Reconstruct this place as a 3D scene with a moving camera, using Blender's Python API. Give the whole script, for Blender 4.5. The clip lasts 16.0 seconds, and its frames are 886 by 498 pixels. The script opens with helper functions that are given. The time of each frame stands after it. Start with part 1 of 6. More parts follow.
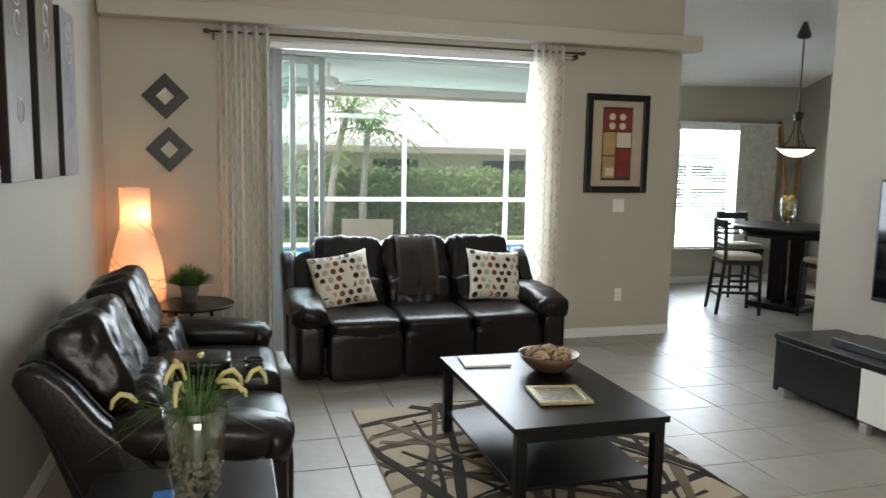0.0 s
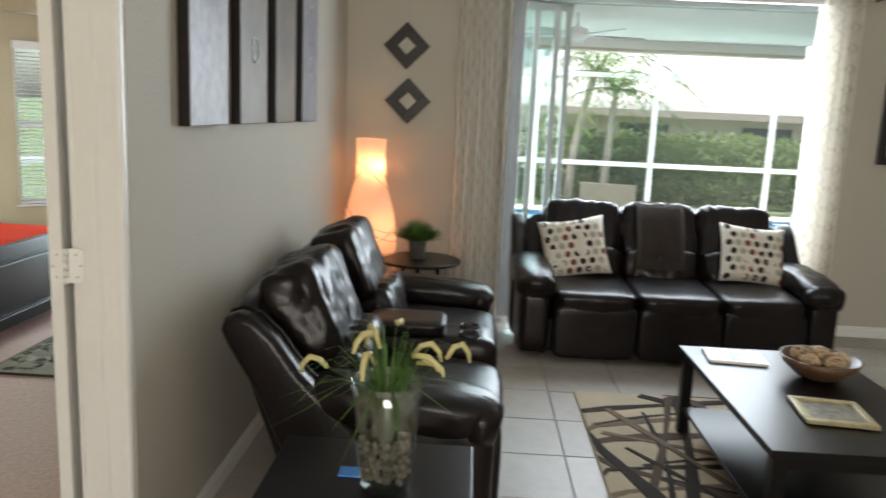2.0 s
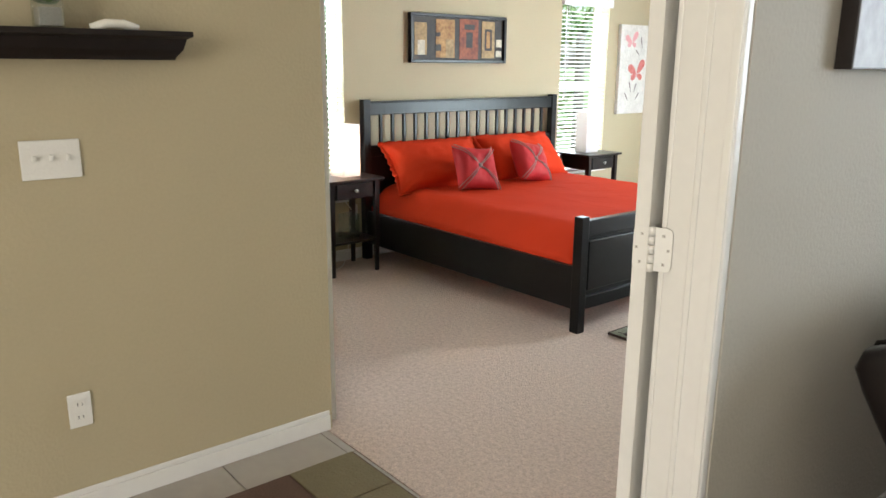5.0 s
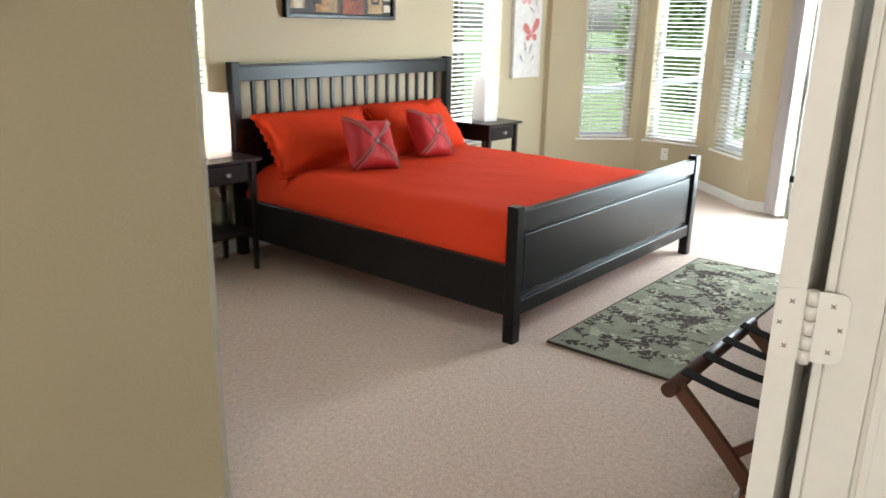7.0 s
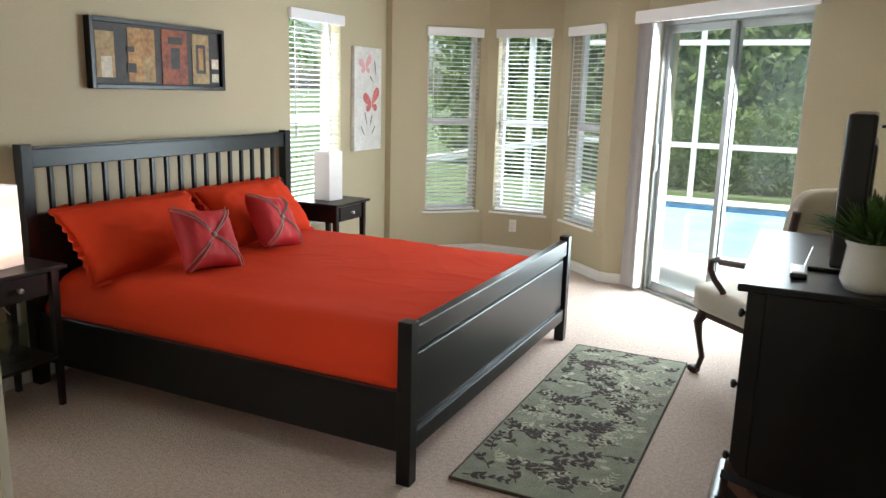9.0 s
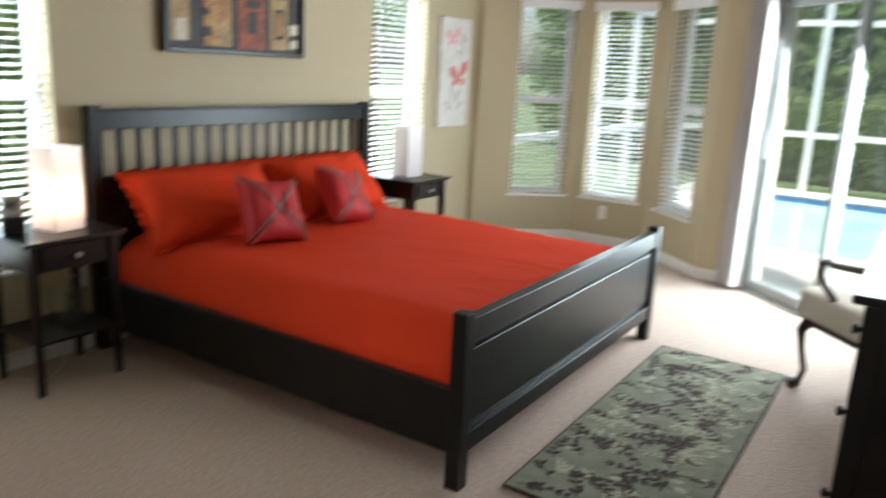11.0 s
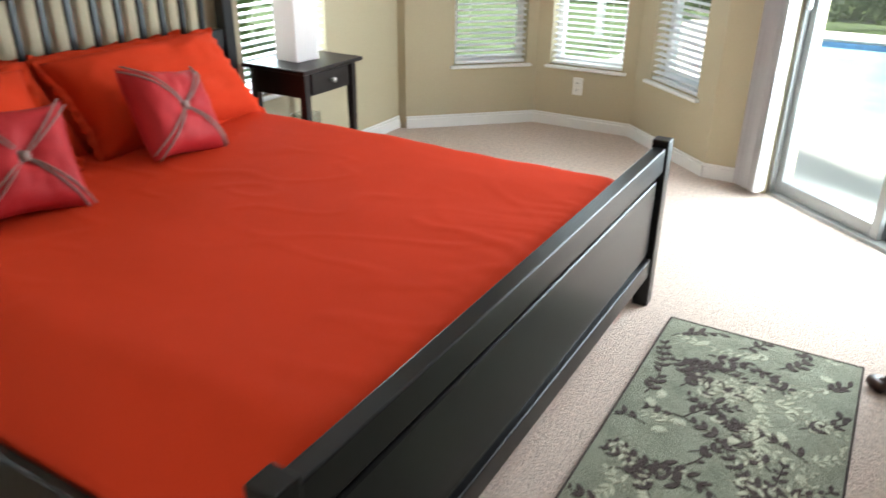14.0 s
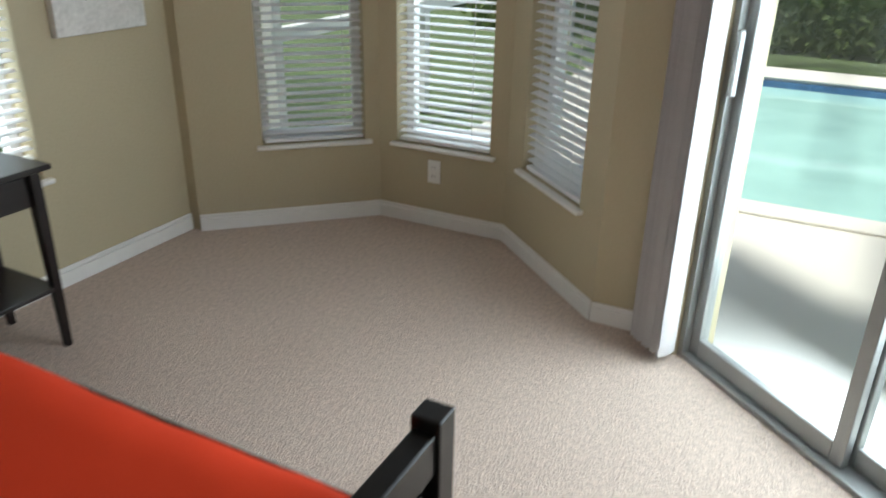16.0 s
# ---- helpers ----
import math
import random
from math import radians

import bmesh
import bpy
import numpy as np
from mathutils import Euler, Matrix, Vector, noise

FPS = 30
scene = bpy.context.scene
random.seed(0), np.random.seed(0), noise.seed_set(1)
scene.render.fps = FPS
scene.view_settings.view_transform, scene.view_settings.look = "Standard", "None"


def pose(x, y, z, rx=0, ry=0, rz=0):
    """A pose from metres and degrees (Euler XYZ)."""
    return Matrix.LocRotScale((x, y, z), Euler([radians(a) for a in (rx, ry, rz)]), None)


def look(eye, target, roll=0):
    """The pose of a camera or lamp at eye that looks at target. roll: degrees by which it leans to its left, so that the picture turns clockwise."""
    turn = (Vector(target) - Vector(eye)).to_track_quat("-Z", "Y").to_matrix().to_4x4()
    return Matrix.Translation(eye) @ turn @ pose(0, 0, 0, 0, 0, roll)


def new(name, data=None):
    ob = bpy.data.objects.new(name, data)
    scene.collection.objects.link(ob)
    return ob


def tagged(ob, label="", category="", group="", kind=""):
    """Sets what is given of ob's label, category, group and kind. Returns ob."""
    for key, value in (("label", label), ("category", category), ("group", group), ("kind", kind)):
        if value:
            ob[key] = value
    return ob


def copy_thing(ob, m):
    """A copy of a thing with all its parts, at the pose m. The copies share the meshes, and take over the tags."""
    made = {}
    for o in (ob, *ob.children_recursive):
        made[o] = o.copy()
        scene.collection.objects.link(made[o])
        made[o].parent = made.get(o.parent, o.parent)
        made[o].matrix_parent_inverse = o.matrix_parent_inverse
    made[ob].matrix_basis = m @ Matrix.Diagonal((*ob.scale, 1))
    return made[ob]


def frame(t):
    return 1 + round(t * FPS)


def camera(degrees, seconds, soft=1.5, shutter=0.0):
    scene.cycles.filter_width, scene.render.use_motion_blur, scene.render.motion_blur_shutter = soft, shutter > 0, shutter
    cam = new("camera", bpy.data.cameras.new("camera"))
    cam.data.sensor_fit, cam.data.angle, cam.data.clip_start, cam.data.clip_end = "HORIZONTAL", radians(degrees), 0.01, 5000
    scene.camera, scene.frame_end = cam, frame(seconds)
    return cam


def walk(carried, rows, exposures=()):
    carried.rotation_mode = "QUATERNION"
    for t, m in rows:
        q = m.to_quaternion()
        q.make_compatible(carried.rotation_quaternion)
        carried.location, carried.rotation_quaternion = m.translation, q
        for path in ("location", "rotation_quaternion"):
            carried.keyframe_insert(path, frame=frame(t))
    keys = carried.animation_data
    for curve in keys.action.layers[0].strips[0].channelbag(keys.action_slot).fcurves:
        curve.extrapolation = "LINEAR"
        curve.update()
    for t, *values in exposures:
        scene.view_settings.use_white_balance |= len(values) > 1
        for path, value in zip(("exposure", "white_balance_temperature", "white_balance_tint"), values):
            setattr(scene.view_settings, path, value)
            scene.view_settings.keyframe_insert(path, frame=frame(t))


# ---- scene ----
cam = camera(60.9, 16.0, shutter=0.4)
PATH = [
    (0, (0.178, 0.122, 1.587), (0.724, 2.031, 1.346), 1.1),
    (0.5, (0.117, 0.196, 1.58), (0.597, 2.119, 1.309), 1.6),
    (1, (0.096, 0.265, 1.56), (0.512, 2.194, 1.239), 1.6),
    (1.5, (0.174, 0.388, 1.538), (0.387, 2.346, 1.187), 1.5),
    (2, (0.27, 0.538, 1.529), (0.199, 2.505, 1.175), 2.6),
    (2.5, (0.25, 0.693, 1.513), (-0.194, 2.606, 1.134), 2.5),
    (3, (0.2, 0.844, 1.519), (-0.622, 2.626, 1.132), 1.9),
    (3.5, (0.225, 0.991, 1.506), (-0.97, 2.544, 1.106), 1.9),
    (4, (0.27, 1.093, 1.496), (-1.196, 2.389, 1.08), 2.1),
    (4.2, (0.271, 1.101, 1.484), (-1.26, 2.313, 1.053), 1.9),
    (6.3, (-0.456, 1.424, 1.445), (-1.81, 2.783, 0.882), 0.2),
    (6.5, (-0.52, 1.459, 1.444), (-1.846, 2.843, 0.875), 1.0),
    (7, (-0.647, 1.55, 1.432), (-1.874, 3.024, 0.864), 1.1),
    (7.5, (-0.874, 1.627, 1.463), (-1.898, 3.259, 0.926), 0.6),
    (8, (-1.056, 1.694, 1.48), (-1.907, 3.434, 0.981), 1.4),
    (8.5, (-1.163, 1.823, 1.487), (-1.991, 3.587, 1.038), 1.6),
    (8.7, (-1.197, 1.871, 1.503), (-2.032, 3.64, 1.087), 1.7),
    (10.8, (-1.354, 2.152, 1.468), (-2.238, 3.9, 1.061), 2.1),
    (11, (-1.271, 2.216, 1.458), (-2.323, 3.851, 0.989), 3.0),
    (11.5, (-1.236, 2.35, 1.42), (-2.564, 3.697, 0.77), 1.7),
    (12, (-1.353, 2.535, 1.38), (-2.732, 3.751, 0.593), 0.4),
    (12.5, (-1.497, 2.738, 1.376), (-2.839, 3.951, 0.522), 0.2),
    (13, (-1.587, 3.049, 1.381), (-2.863, 4.326, 0.52), 0.7),
    (13.5, (-1.721, 3.368, 1.406), (-2.853, 4.782, 0.558), 1.1),
    (14, (-1.867, 3.694, 1.432), (-2.787, 5.253, 0.582), 0.5),
    (14.5, (-1.831, 4.111, 1.439), (-2.682, 5.704, 0.582), 2.0),
    (15, (-1.843, 4.499, 1.439), (-2.705, 6.073, 0.555), 2.5),
    (15.5, (-1.967, 4.944, 1.462), (-2.832, 6.51, 0.569), 1.0),
    (16, (-2.005, 5.345, 1.463), (-2.832, 6.969, 0.64), 1.1),
]
walk(cam, [(t, look(eye, target, roll)) for t, eye, target, roll in PATH],
     [(0, 1.0), (1.5, 1.0), (3.0, 1.25), (4.0, 1.45), (7.0, 1.35), (8.5, 0.95), (11.0, 0.85), (11.5, 0.9), (12.5, 1.4), (13.5, 1.4), (14.5, 0.65), (15.5, 0.1), (16, -0.1)])

# ---- world, sun, large lights ----
world = bpy.data.worlds.new("sky")
scene.world = world
world.use_nodes = True
wn = world.node_tree
sky = wn.nodes.new("ShaderNodeTexSky")
sky.sky_type, sky.sun_disc = "NISHITA", False
sky.sun_elevation, sky.sun_rotation = radians(70), radians(233)
sky.air_density, sky.dust_density = 1.0, 3.0
wn.links.new(sky.outputs[0], wn.nodes["Background"].inputs[0])
wn.nodes["Background"].inputs[1].default_value = 0.15


def lamp(name, kind, m, energy, color, **kw):
    d = bpy.data.lights.new(name, kind)
    d.energy, d.color = energy, color
    for k, v in kw.items():
        if k == "size":
            d.size = v
        elif k == "size_y":
            d.shape, d.size_y = "RECTANGLE", v
        elif k == "angle":
            d.angle = v
        elif k == "radius":
            d.shadow_soft_size = v
    ob = new(name, d)
    ob.matrix_world = m
    return ob


lamp("sun", "SUN", look((-5.47, -4.1, 18.8), (0, 0, 0)), 4.8, (1, 0.95, 0.88), angle=radians(6))
DAY = (0.82, 0.91, 1.0)


def opening_light(name, mid, inward, w, h, power, color=DAY):
    mid, inward = Vector(mid), Vector(inward).normalized()
    lamp(name, "AREA", look(mid, mid + inward), power, color, size=w, size_y=h)


opening_light("skylight_living", (1.65, 6.42, 1.2), (0, -1, -0.12), 2.2, 2.2, 84)
opening_light("skylight_bedroom", (-1.62, 7.58, 1.05), (-0.66, -0.75, -0.35), 1.25, 1.95, 72)
opening_light("skylight_west_a", (-4.86, 3.81, 1.25), (1, 0, -0.1), 0.6, 1.45, 16)
opening_light("skylight_west_b", (-4.86, 6.79, 1.25), (1, 0, -0.1), 0.6, 1.45, 16)
opening_light("skylight_bay", (-3.62, 8.66, 1.2), (0, -1, -0.1), 0.5, 1.5, 8)
opening_light("skylight_dining", (6.24, 8.98, 1.3), (0, -1, -0.1), 0.85, 1.5, 76)
# unseen warm fill lamp, added behind the camera to brighten the entry walls
opening_light("entry_fill", (0.9, -3.3, 1.5), (0, 1, -0.05), 2.4, 2.0, 72, (1.0, 0.92, 0.82))


# ---- materials ----
def mat(name, color, rough=0.6, metal=0.0, var=0.12, scale=6.0, grain=120.0, bump=0.15, second=None, spec=0.5,
        stretch=(1, 1, 1), coat=0.0, emit=0.0, random_by=0.0, trans=0.0, sheen=0.0):
    m = bpy.data.materials.new(name)
    m.use_nodes = True
    nt = m.node_tree
    N, L = nt.nodes, nt.links
    b = N["Principled BSDF"]
    b.inputs["Roughness"].default_value = rough
    b.inputs["Metallic"].default_value = metal
    b.inputs["Specular IOR Level"].default_value = spec
    b.inputs["Coat Weight"].default_value = coat
    b.inputs["Transmission Weight"].default_value = trans
    b.inputs["Sheen Weight"].default_value = sheen
    co = N.new("ShaderNodeTexCoord")
    mp = N.new("ShaderNodeMapping")
    mp.inputs["Scale"].default_value = stretch
    L.new(co.outputs["Object"], mp.inputs[0])
    n1 = N.new("ShaderNodeTexNoise")
    n1.inputs["Scale"].default_value, n1.inputs["Detail"].default_value = scale, 4
    n2 = N.new("ShaderNodeTexNoise")
    n2.inputs["Scale"].default_value, n2.inputs["Detail"].default_value = grain, 3
    L.new(mp.outputs[0], n1.inputs[0])
    L.new(mp.outputs[0], n2.inputs[0])
    mixn = N.new("ShaderNodeMath")
    mixn.operation = "MULTIPLY_ADD"
    L.new(n2.outputs[0], mixn.inputs[0])
    mixn.inputs[1].default_value = 0.5
    half = N.new("ShaderNodeMath")
    half.operation = "MULTIPLY"
    half.inputs[1].default_value = 0.5
    L.new(n1.outputs[0], half.inputs[0])
    L.new(half.outputs[0], mixn.inputs[2])
    ramp = N.new("ShaderNodeValToRGB")
    lo = [c * (1 - var) for c in color]
    hi = list(second) if second else [min(1, c * (1 + var)) for c in color]
    ramp.color_ramp.elements[0].position, ramp.color_ramp.elements[1].position = 0.3, 0.7
    ramp.color_ramp.elements[0].color, ramp.color_ramp.elements[1].color = (*lo, 1), (*hi, 1)
    L.new(mixn.outputs[0], ramp.inputs[0])
    out = ramp.outputs[0]
    if random_by:
        oi = N.new("ShaderNodeObjectInfo")
        mr = N.new("ShaderNodeMapRange")
        mr.inputs["To Min"].default_value, mr.inputs["To Max"].default_value = 1 - random_by, 1 + random_by
        L.new(oi.outputs["Random"], mr.inputs[0])
        hs = N.new("ShaderNodeHueSaturation")
        L.new(mr.outputs[0], hs.inputs["Value"])
        L.new(out, hs.inputs["Color"])
        out = hs.outputs[0]
    L.new(out, b.inputs["Base Color"])
    if emit:
        L.new(out, b.inputs["Emission Color"])
        b.inputs["Emission Strength"].default_value = emit
    bp = N.new("ShaderNodeBump")
    bp.inputs["Strength"].default_value, bp.inputs["Distance"].default_value = bump, 0.01
    L.new(n2.outputs[0], bp.inputs["Height"])
    L.new(bp.outputs[0], b.inputs["Normal"])
    return m


def tex(m, kind, **kw):
    n = m.node_tree.nodes.new(kind)
    for k, v in kw.items():
        n.inputs[k].default_value = v
    return n


M_LIV = mat("greige_wall_paint", (0.47, 0.435, 0.37), 0.75, var=0.04, scale=1.5, grain=80, bump=0.22)
M_BED = mat("tan_wall_paint", (0.47, 0.405, 0.268), 0.75, var=0.04, scale=1.5, grain=80, bump=0.15)
M_CEIL = mat("white_ceiling_paint", (0.8, 0.79, 0.76), 0.85, var=0.03, scale=2, grain=60, bump=0.4)
M_TRIM = mat("white_gloss_paint", (0.78, 0.77, 0.74), 0.35, var=0.03, scale=3, grain=30, bump=0.03)
M_CARPET = mat("pinkish_beige_carpet", (0.585, 0.47, 0.395), 0.95, var=0.26, scale=50, grain=120, bump=1.0, spec=0.1)
M_TILE = mat("cream_ceramic_tile", (0.36, 0.325, 0.28), 0.42, var=0.1, scale=3, grain=14, bump=0.03, random_by=0.06)
M_GROUT = mat("grey_grout", (0.22, 0.19, 0.16), 0.9, var=0.15)
M_BLACK = mat("black_brown_lacquer", (0.006, 0.0055, 0.0055), 0.30, spec=0.3, var=0.3, scale=3, grain=60, bump=0.03, stretch=(1, 8, 8))
M_ESP = mat("espresso_wood", (0.012, 0.008, 0.007), 0.33, spec=0.35, var=0.3, scale=4, grain=60, bump=0.04)
M_LEATHER = mat("dark_brown_leather", (0.0075, 0.0048, 0.0046), 0.30, spec=0.30, var=0.3, scale=8, grain=60, bump=0.12)
M_RED = mat("orange_red_cotton", (0.56, 0.042, 0.013), 0.9, var=0.06, scale=4, grain=300, bump=0.12, spec=0.1)
M_REDSATIN = mat("red_satin", (0.42, 0.022, 0.026), 0.58, var=0.1, scale=6, grain=200, bump=0.1, spec=0.2)
M_PIPING = mat("grey_satin_ribbon", (0.26, 0.17, 0.15), 0.4)
M_WHITE = mat("white_blind_slat", (0.82, 0.82, 0.82), 0.4, var=0.02)
M_ALU = mat("silver_aluminium", (0.36, 0.37, 0.36), 0.4, metal=0.6, var=0.05)
M_WHITEALU = mat("white_aluminium", (0.8, 0.8, 0.8), 0.4, var=0.02)
M_STEEL = mat("brushed_steel", (0.6, 0.58, 0.55), 0.3, metal=1.0, var=0.05)
M_BRONZE = mat("dark_bronze", (0.09, 0.075, 0.065), 0.4, metal=0.8)
M_PAPER = mat("white_paper_shade", (0.85, 0.83, 0.80), 0.8, var=0.04, scale=20)
M_PLATE = mat("white_plastic", (0.8, 0.79, 0.75), 0.4, var=0.02)
M_CURTAIN = mat("cream_curtain_cloth", (0.66, 0.62, 0.54), 0.85, var=0.05, scale=5, grain=200, bump=0.2)
M_LEAF = mat("green_leaf", (0.06, 0.15, 0.03), 0.5, var=0.4, scale=9, second=(0.14, 0.26, 0.06), random_by=0.2)
M_HEDGE = mat("hedge_leaf", (0.11, 0.18, 0.05), 0.6, var=0.4, scale=3, second=(0.26, 0.34, 0.12))
M_PANEL = mat("grey_green_aluminium", (0.34, 0.38, 0.36), 0.4, var=0.04)


def leafy(m, amount):
    """Lets light shine through a leaf material."""
    N, L = m.node_tree.nodes, m.node_tree.links
    p = N["Principled BSDF"]
    t = N.new("ShaderNodeBsdfTranslucent")
    L.new(p.inputs["Base Color"].links[0].from_socket, t.inputs[0])
    x = N.new("ShaderNodeMixShader")
    x.inputs[0].default_value = amount
    L.new(p.outputs[0], x.inputs[1])
    L.new(t.outputs[0], x.inputs[2])
    L.new(x.outputs[0], N["Material Output"].inputs[0])


M_TREE = mat("bright_tree_leaf", (0.19, 0.29, 0.10), 0.5, var=0.4, scale=3, second=(0.36, 0.47, 0.19))
M_VANE = mat("white_vinyl_vane", (0.62, 0.60, 0.60), 0.5, var=0.04)
leafy(M_TREE, 0.5)
leafy(M_HEDGE, 0.5)
leafy(M_LEAF, 0.3)
M_GRASS = mat("lawn_grass", (0.10, 0.14, 0.06), 0.9, var=0.3, scale=1.5, grain=90, bump=0.6)
M_DECK = mat("pale_pool_deck", (0.76, 0.72, 0.66), 0.8, var=0.08, scale=1.2, grain=70, bump=0.2)
M_ROOF = mat("pale_roof_tile", (0.80, 0.78, 0.75), 0.7, var=0.1)
M_STUCCO = mat("beige_stucco", (0.55, 0.48, 0.40), 0.85, var=0.06)
M_BLACKPL = mat("black_plastic", (0.012, 0.012, 0.013), 0.3, var=0.1)
M_CERAMIC = mat("white_glazed_ceramic", (0.8, 0.78, 0.72), 0.15, var=0.03)
M_CREAM = mat("cream_upholstery", (0.62, 0.56, 0.46), 0.85, var=0.08, scale=10, grain=200, bump=0.2)
M_CHERRY = mat("dark_cherry_wood", (0.05, 0.018, 0.012), 0.3, var=0.3, scale=4, stretch=(1, 6, 6))
M_BROWN = mat("brown_varnished_wood", (0.10, 0.035, 0.018), 0.35, var=0.3, scale=4, stretch=(1, 6, 6))


def glass(name, tint=(1, 1, 1), rough=0.0, gloss=0.006):
    """Thin clear pane: mostly see-through with a weak mirror layer."""
    m = bpy.data.materials.new(name)
    m.use_nodes = True
    N, L = m.node_tree.nodes, m.node_tree.links
    N.remove(N["Principled BSDF"])
    t = N.new("ShaderNodeBsdfTransparent")
    t.inputs[0].default_value = (*tint, 1)
    g = N.new("ShaderNodeBsdfGlossy")
    g.inputs["Roughness"].default_value = rough
    mx = N.new("ShaderNodeMixShader")
    mx.inputs[0].default_value = gloss
    L.new(t.outputs[0], mx.inputs[1])
    L.new(g.outputs[0], mx.inputs[2])
    L.new(mx.outputs[0], N["Material Output"].inputs[0])
    return m


M_GLASS = glass("window_glass", (0.93, 0.97, 0.96))
M_CLEAR = glass("clear_glass", (0.9, 0.93, 0.92), gloss=0.2)
M_MIRROR = mat("mirror_silver", (0.9, 0.9, 0.9), 0.02, metal=1.0, var=0.0, bump=0.0)
M_WATER = mat("pool_water", (0.42, 0.68, 0.64), 0.06, var=0.15, scale=0.7, grain=3, bump=0.15)


# ---- mesh tools ----
class Shape:
    def __init__(self):
        self.bm = bmesh.new()

    def take(self, bm, m, smooth=False):
        """Adds another bmesh, moved by m."""
        made = {v: self.bm.verts.new(m @ v.co) for v in bm.verts}
        for f in bm.faces:
            self.bm.faces.new([made[v] for v in f.verts]).smooth = smooth
        bm.free()
        return self

    def box(self, x0, y0, z0, x1, y1, z1, bevel=0.0, rot=None, seg=2):
        bm = bmesh.new()
        bmesh.ops.create_cube(bm, size=1)
        for v in bm.verts:
            v.co = Vector((v.co.x * (x1 - x0), v.co.y * (y1 - y0), v.co.z * (z1 - z0)))
        if bevel:
            bmesh.ops.bevel(bm, geom=bm.edges[:], offset=bevel, segments=seg, profile=0.5, affect="EDGES")
        c = Vector(((x0 + x1) / 2, (y0 + y1) / 2, (z0 + z1) / 2))
        return self.take(bm, Matrix.Translation(c) @ (rot if rot else Matrix()))

    def soft(self, c, size, n=4.0, cuts=7, rot=None, wrinkle=0.0, seed=0, gather=0.0):
        """A puffed, rounded block."""
        bm = bmesh.new()
        bmesh.ops.create_cube(bm, size=2)
        bmesh.ops.subdivide_edges(bm, edges=bm.edges[:], cuts=cuts, use_grid_fill=True)
        for v in bm.verts:
            p = v.co / sum(abs(e) ** n for e in v.co) ** (1 / n)
            q = Vector((p.x * size[0] / 2, p.y * size[1] / 2, p.z * size[2] / 2))
            if wrinkle:
                w = noise.noise(q * 9 + Vector((seed, seed * 2, 0))) + 0.5 * noise.noise(q * 22 + Vector((seed, 3, 1)))
                q += q.normalized() * w * wrinkle
            if gather:
                q += q.normalized() * gather * noise.noise(Vector((q.x * 26 + seed, q.y * 9, q.z * 5 + seed)))
            v.co = q
        return self.take(bm, Matrix.Translation(c) @ (rot if rot else Matrix()), True)

    def tube(self, pts, r, seg=8, r1=None):
        pts = [Vector(p) for p in pts]
        r1 = r if r1 is None else r1
        rings = []
        side = None
        for i, p in enumerate(pts):
            d = (pts[min(i + 1, len(pts) - 1)] - pts[max(i - 1, 0)]).normalized()
            if side is None:
                side = d.orthogonal().normalized()
            side = (side - d * side.dot(d)).normalized()
            up = d.cross(side)
            k = i / max(1, len(pts) - 1)
            rr = (r(k) if callable(r) else r * (1 - k) + r1 * k)
            rings.append([self.bm.verts.new(p + (side * math.cos(a) + up * math.sin(a)) * rr) for a in [2 * math.pi * j / seg for j in range(seg)]])
        for a, b in zip(rings, rings[1:]):
            for j in range(seg):
                self.bm.faces.new((a[j], a[(j + 1) % seg], b[(j + 1) % seg], b[j])).smooth = True
        self.bm.faces.new(rings[0][::-1])
        self.bm.faces.new(rings[-1])
        return self

    def lathe(self, profile, c=(0, 0, 0), seg=32, cap=True):
        c = Vector(c)
        rings = [[self.bm.verts.new(c + Vector((r * math.cos(a), r * math.sin(a), z))) for a in [2 * math.pi * j / seg for j in range(seg)]] for r, z in profile]
        for a, b in zip(rings, rings[1:]):
            for j in range(seg):
                self.bm.faces.new((a[j], a[(j + 1) % seg], b[(j + 1) % seg], b[j])).smooth = True
        if cap:
            self.bm.faces.new(rings[0][::-1])
            self.bm.faces.new(rings[-1])
        return self

    def prism(self, pts, z0, z1):
        a = [self.bm.verts.new((x, y, z0)) for x, y in pts]
        b = [self.bm.verts.new((x, y, z1)) for x, y in pts]
        n = len(pts)
        self.bm.faces.new(a[::-1])
        self.bm.faces.new(b)
        for i in range(n):
            self.bm.faces.new((a[i], a[(i + 1) % n], b[(i + 1) % n], b[i]))
        return self

    def blade(self, pts, w):
        """A narrow leaf along pts, folded a little along its middle."""
        pts = [Vector(p) for p in pts]
        n = len(pts)
        rows = []
        for i, p in enumerate(pts):
            d = (pts[min(i + 1, n - 1)] - pts[max(i - 1, 0)]).normalized()
            s = d.cross(Vector((0, 0, 1)))
            s = s.normalized() if s.length > 1e-4 else Vector((1, 0, 0))
            k = w * (math.sin(math.pi * min(1, 0.12 + 0.88 * i / (n - 1))) * 0.9 + 0.05)
            rows.append([self.bm.verts.new(p - s * k), self.bm.verts.new(p + Vector((0, 0, -k * 0.4))), self.bm.verts.new(p + s * k)])
        for a, b in zip(rows, rows[1:]):
            for j in range(2):
                self.bm.faces.new((a[j], a[j + 1], b[j + 1], b[j])).smooth = True
        return self

    def mesh(self, name, m):
        bmesh.ops.recalc_face_normals(self.bm, faces=self.bm.faces)
        me = bpy.data.meshes.new(name)
        self.bm.to_mesh(me)
        self.bm.free()
        if m:
            me.materials.append(m)
        return me


def thing(name, m, label, category, group="", kind=""):
    ob = new(name)
    ob.empty_display_size = 0.1
    ob.matrix_world = m
    return tagged(ob, label, category, group, kind)


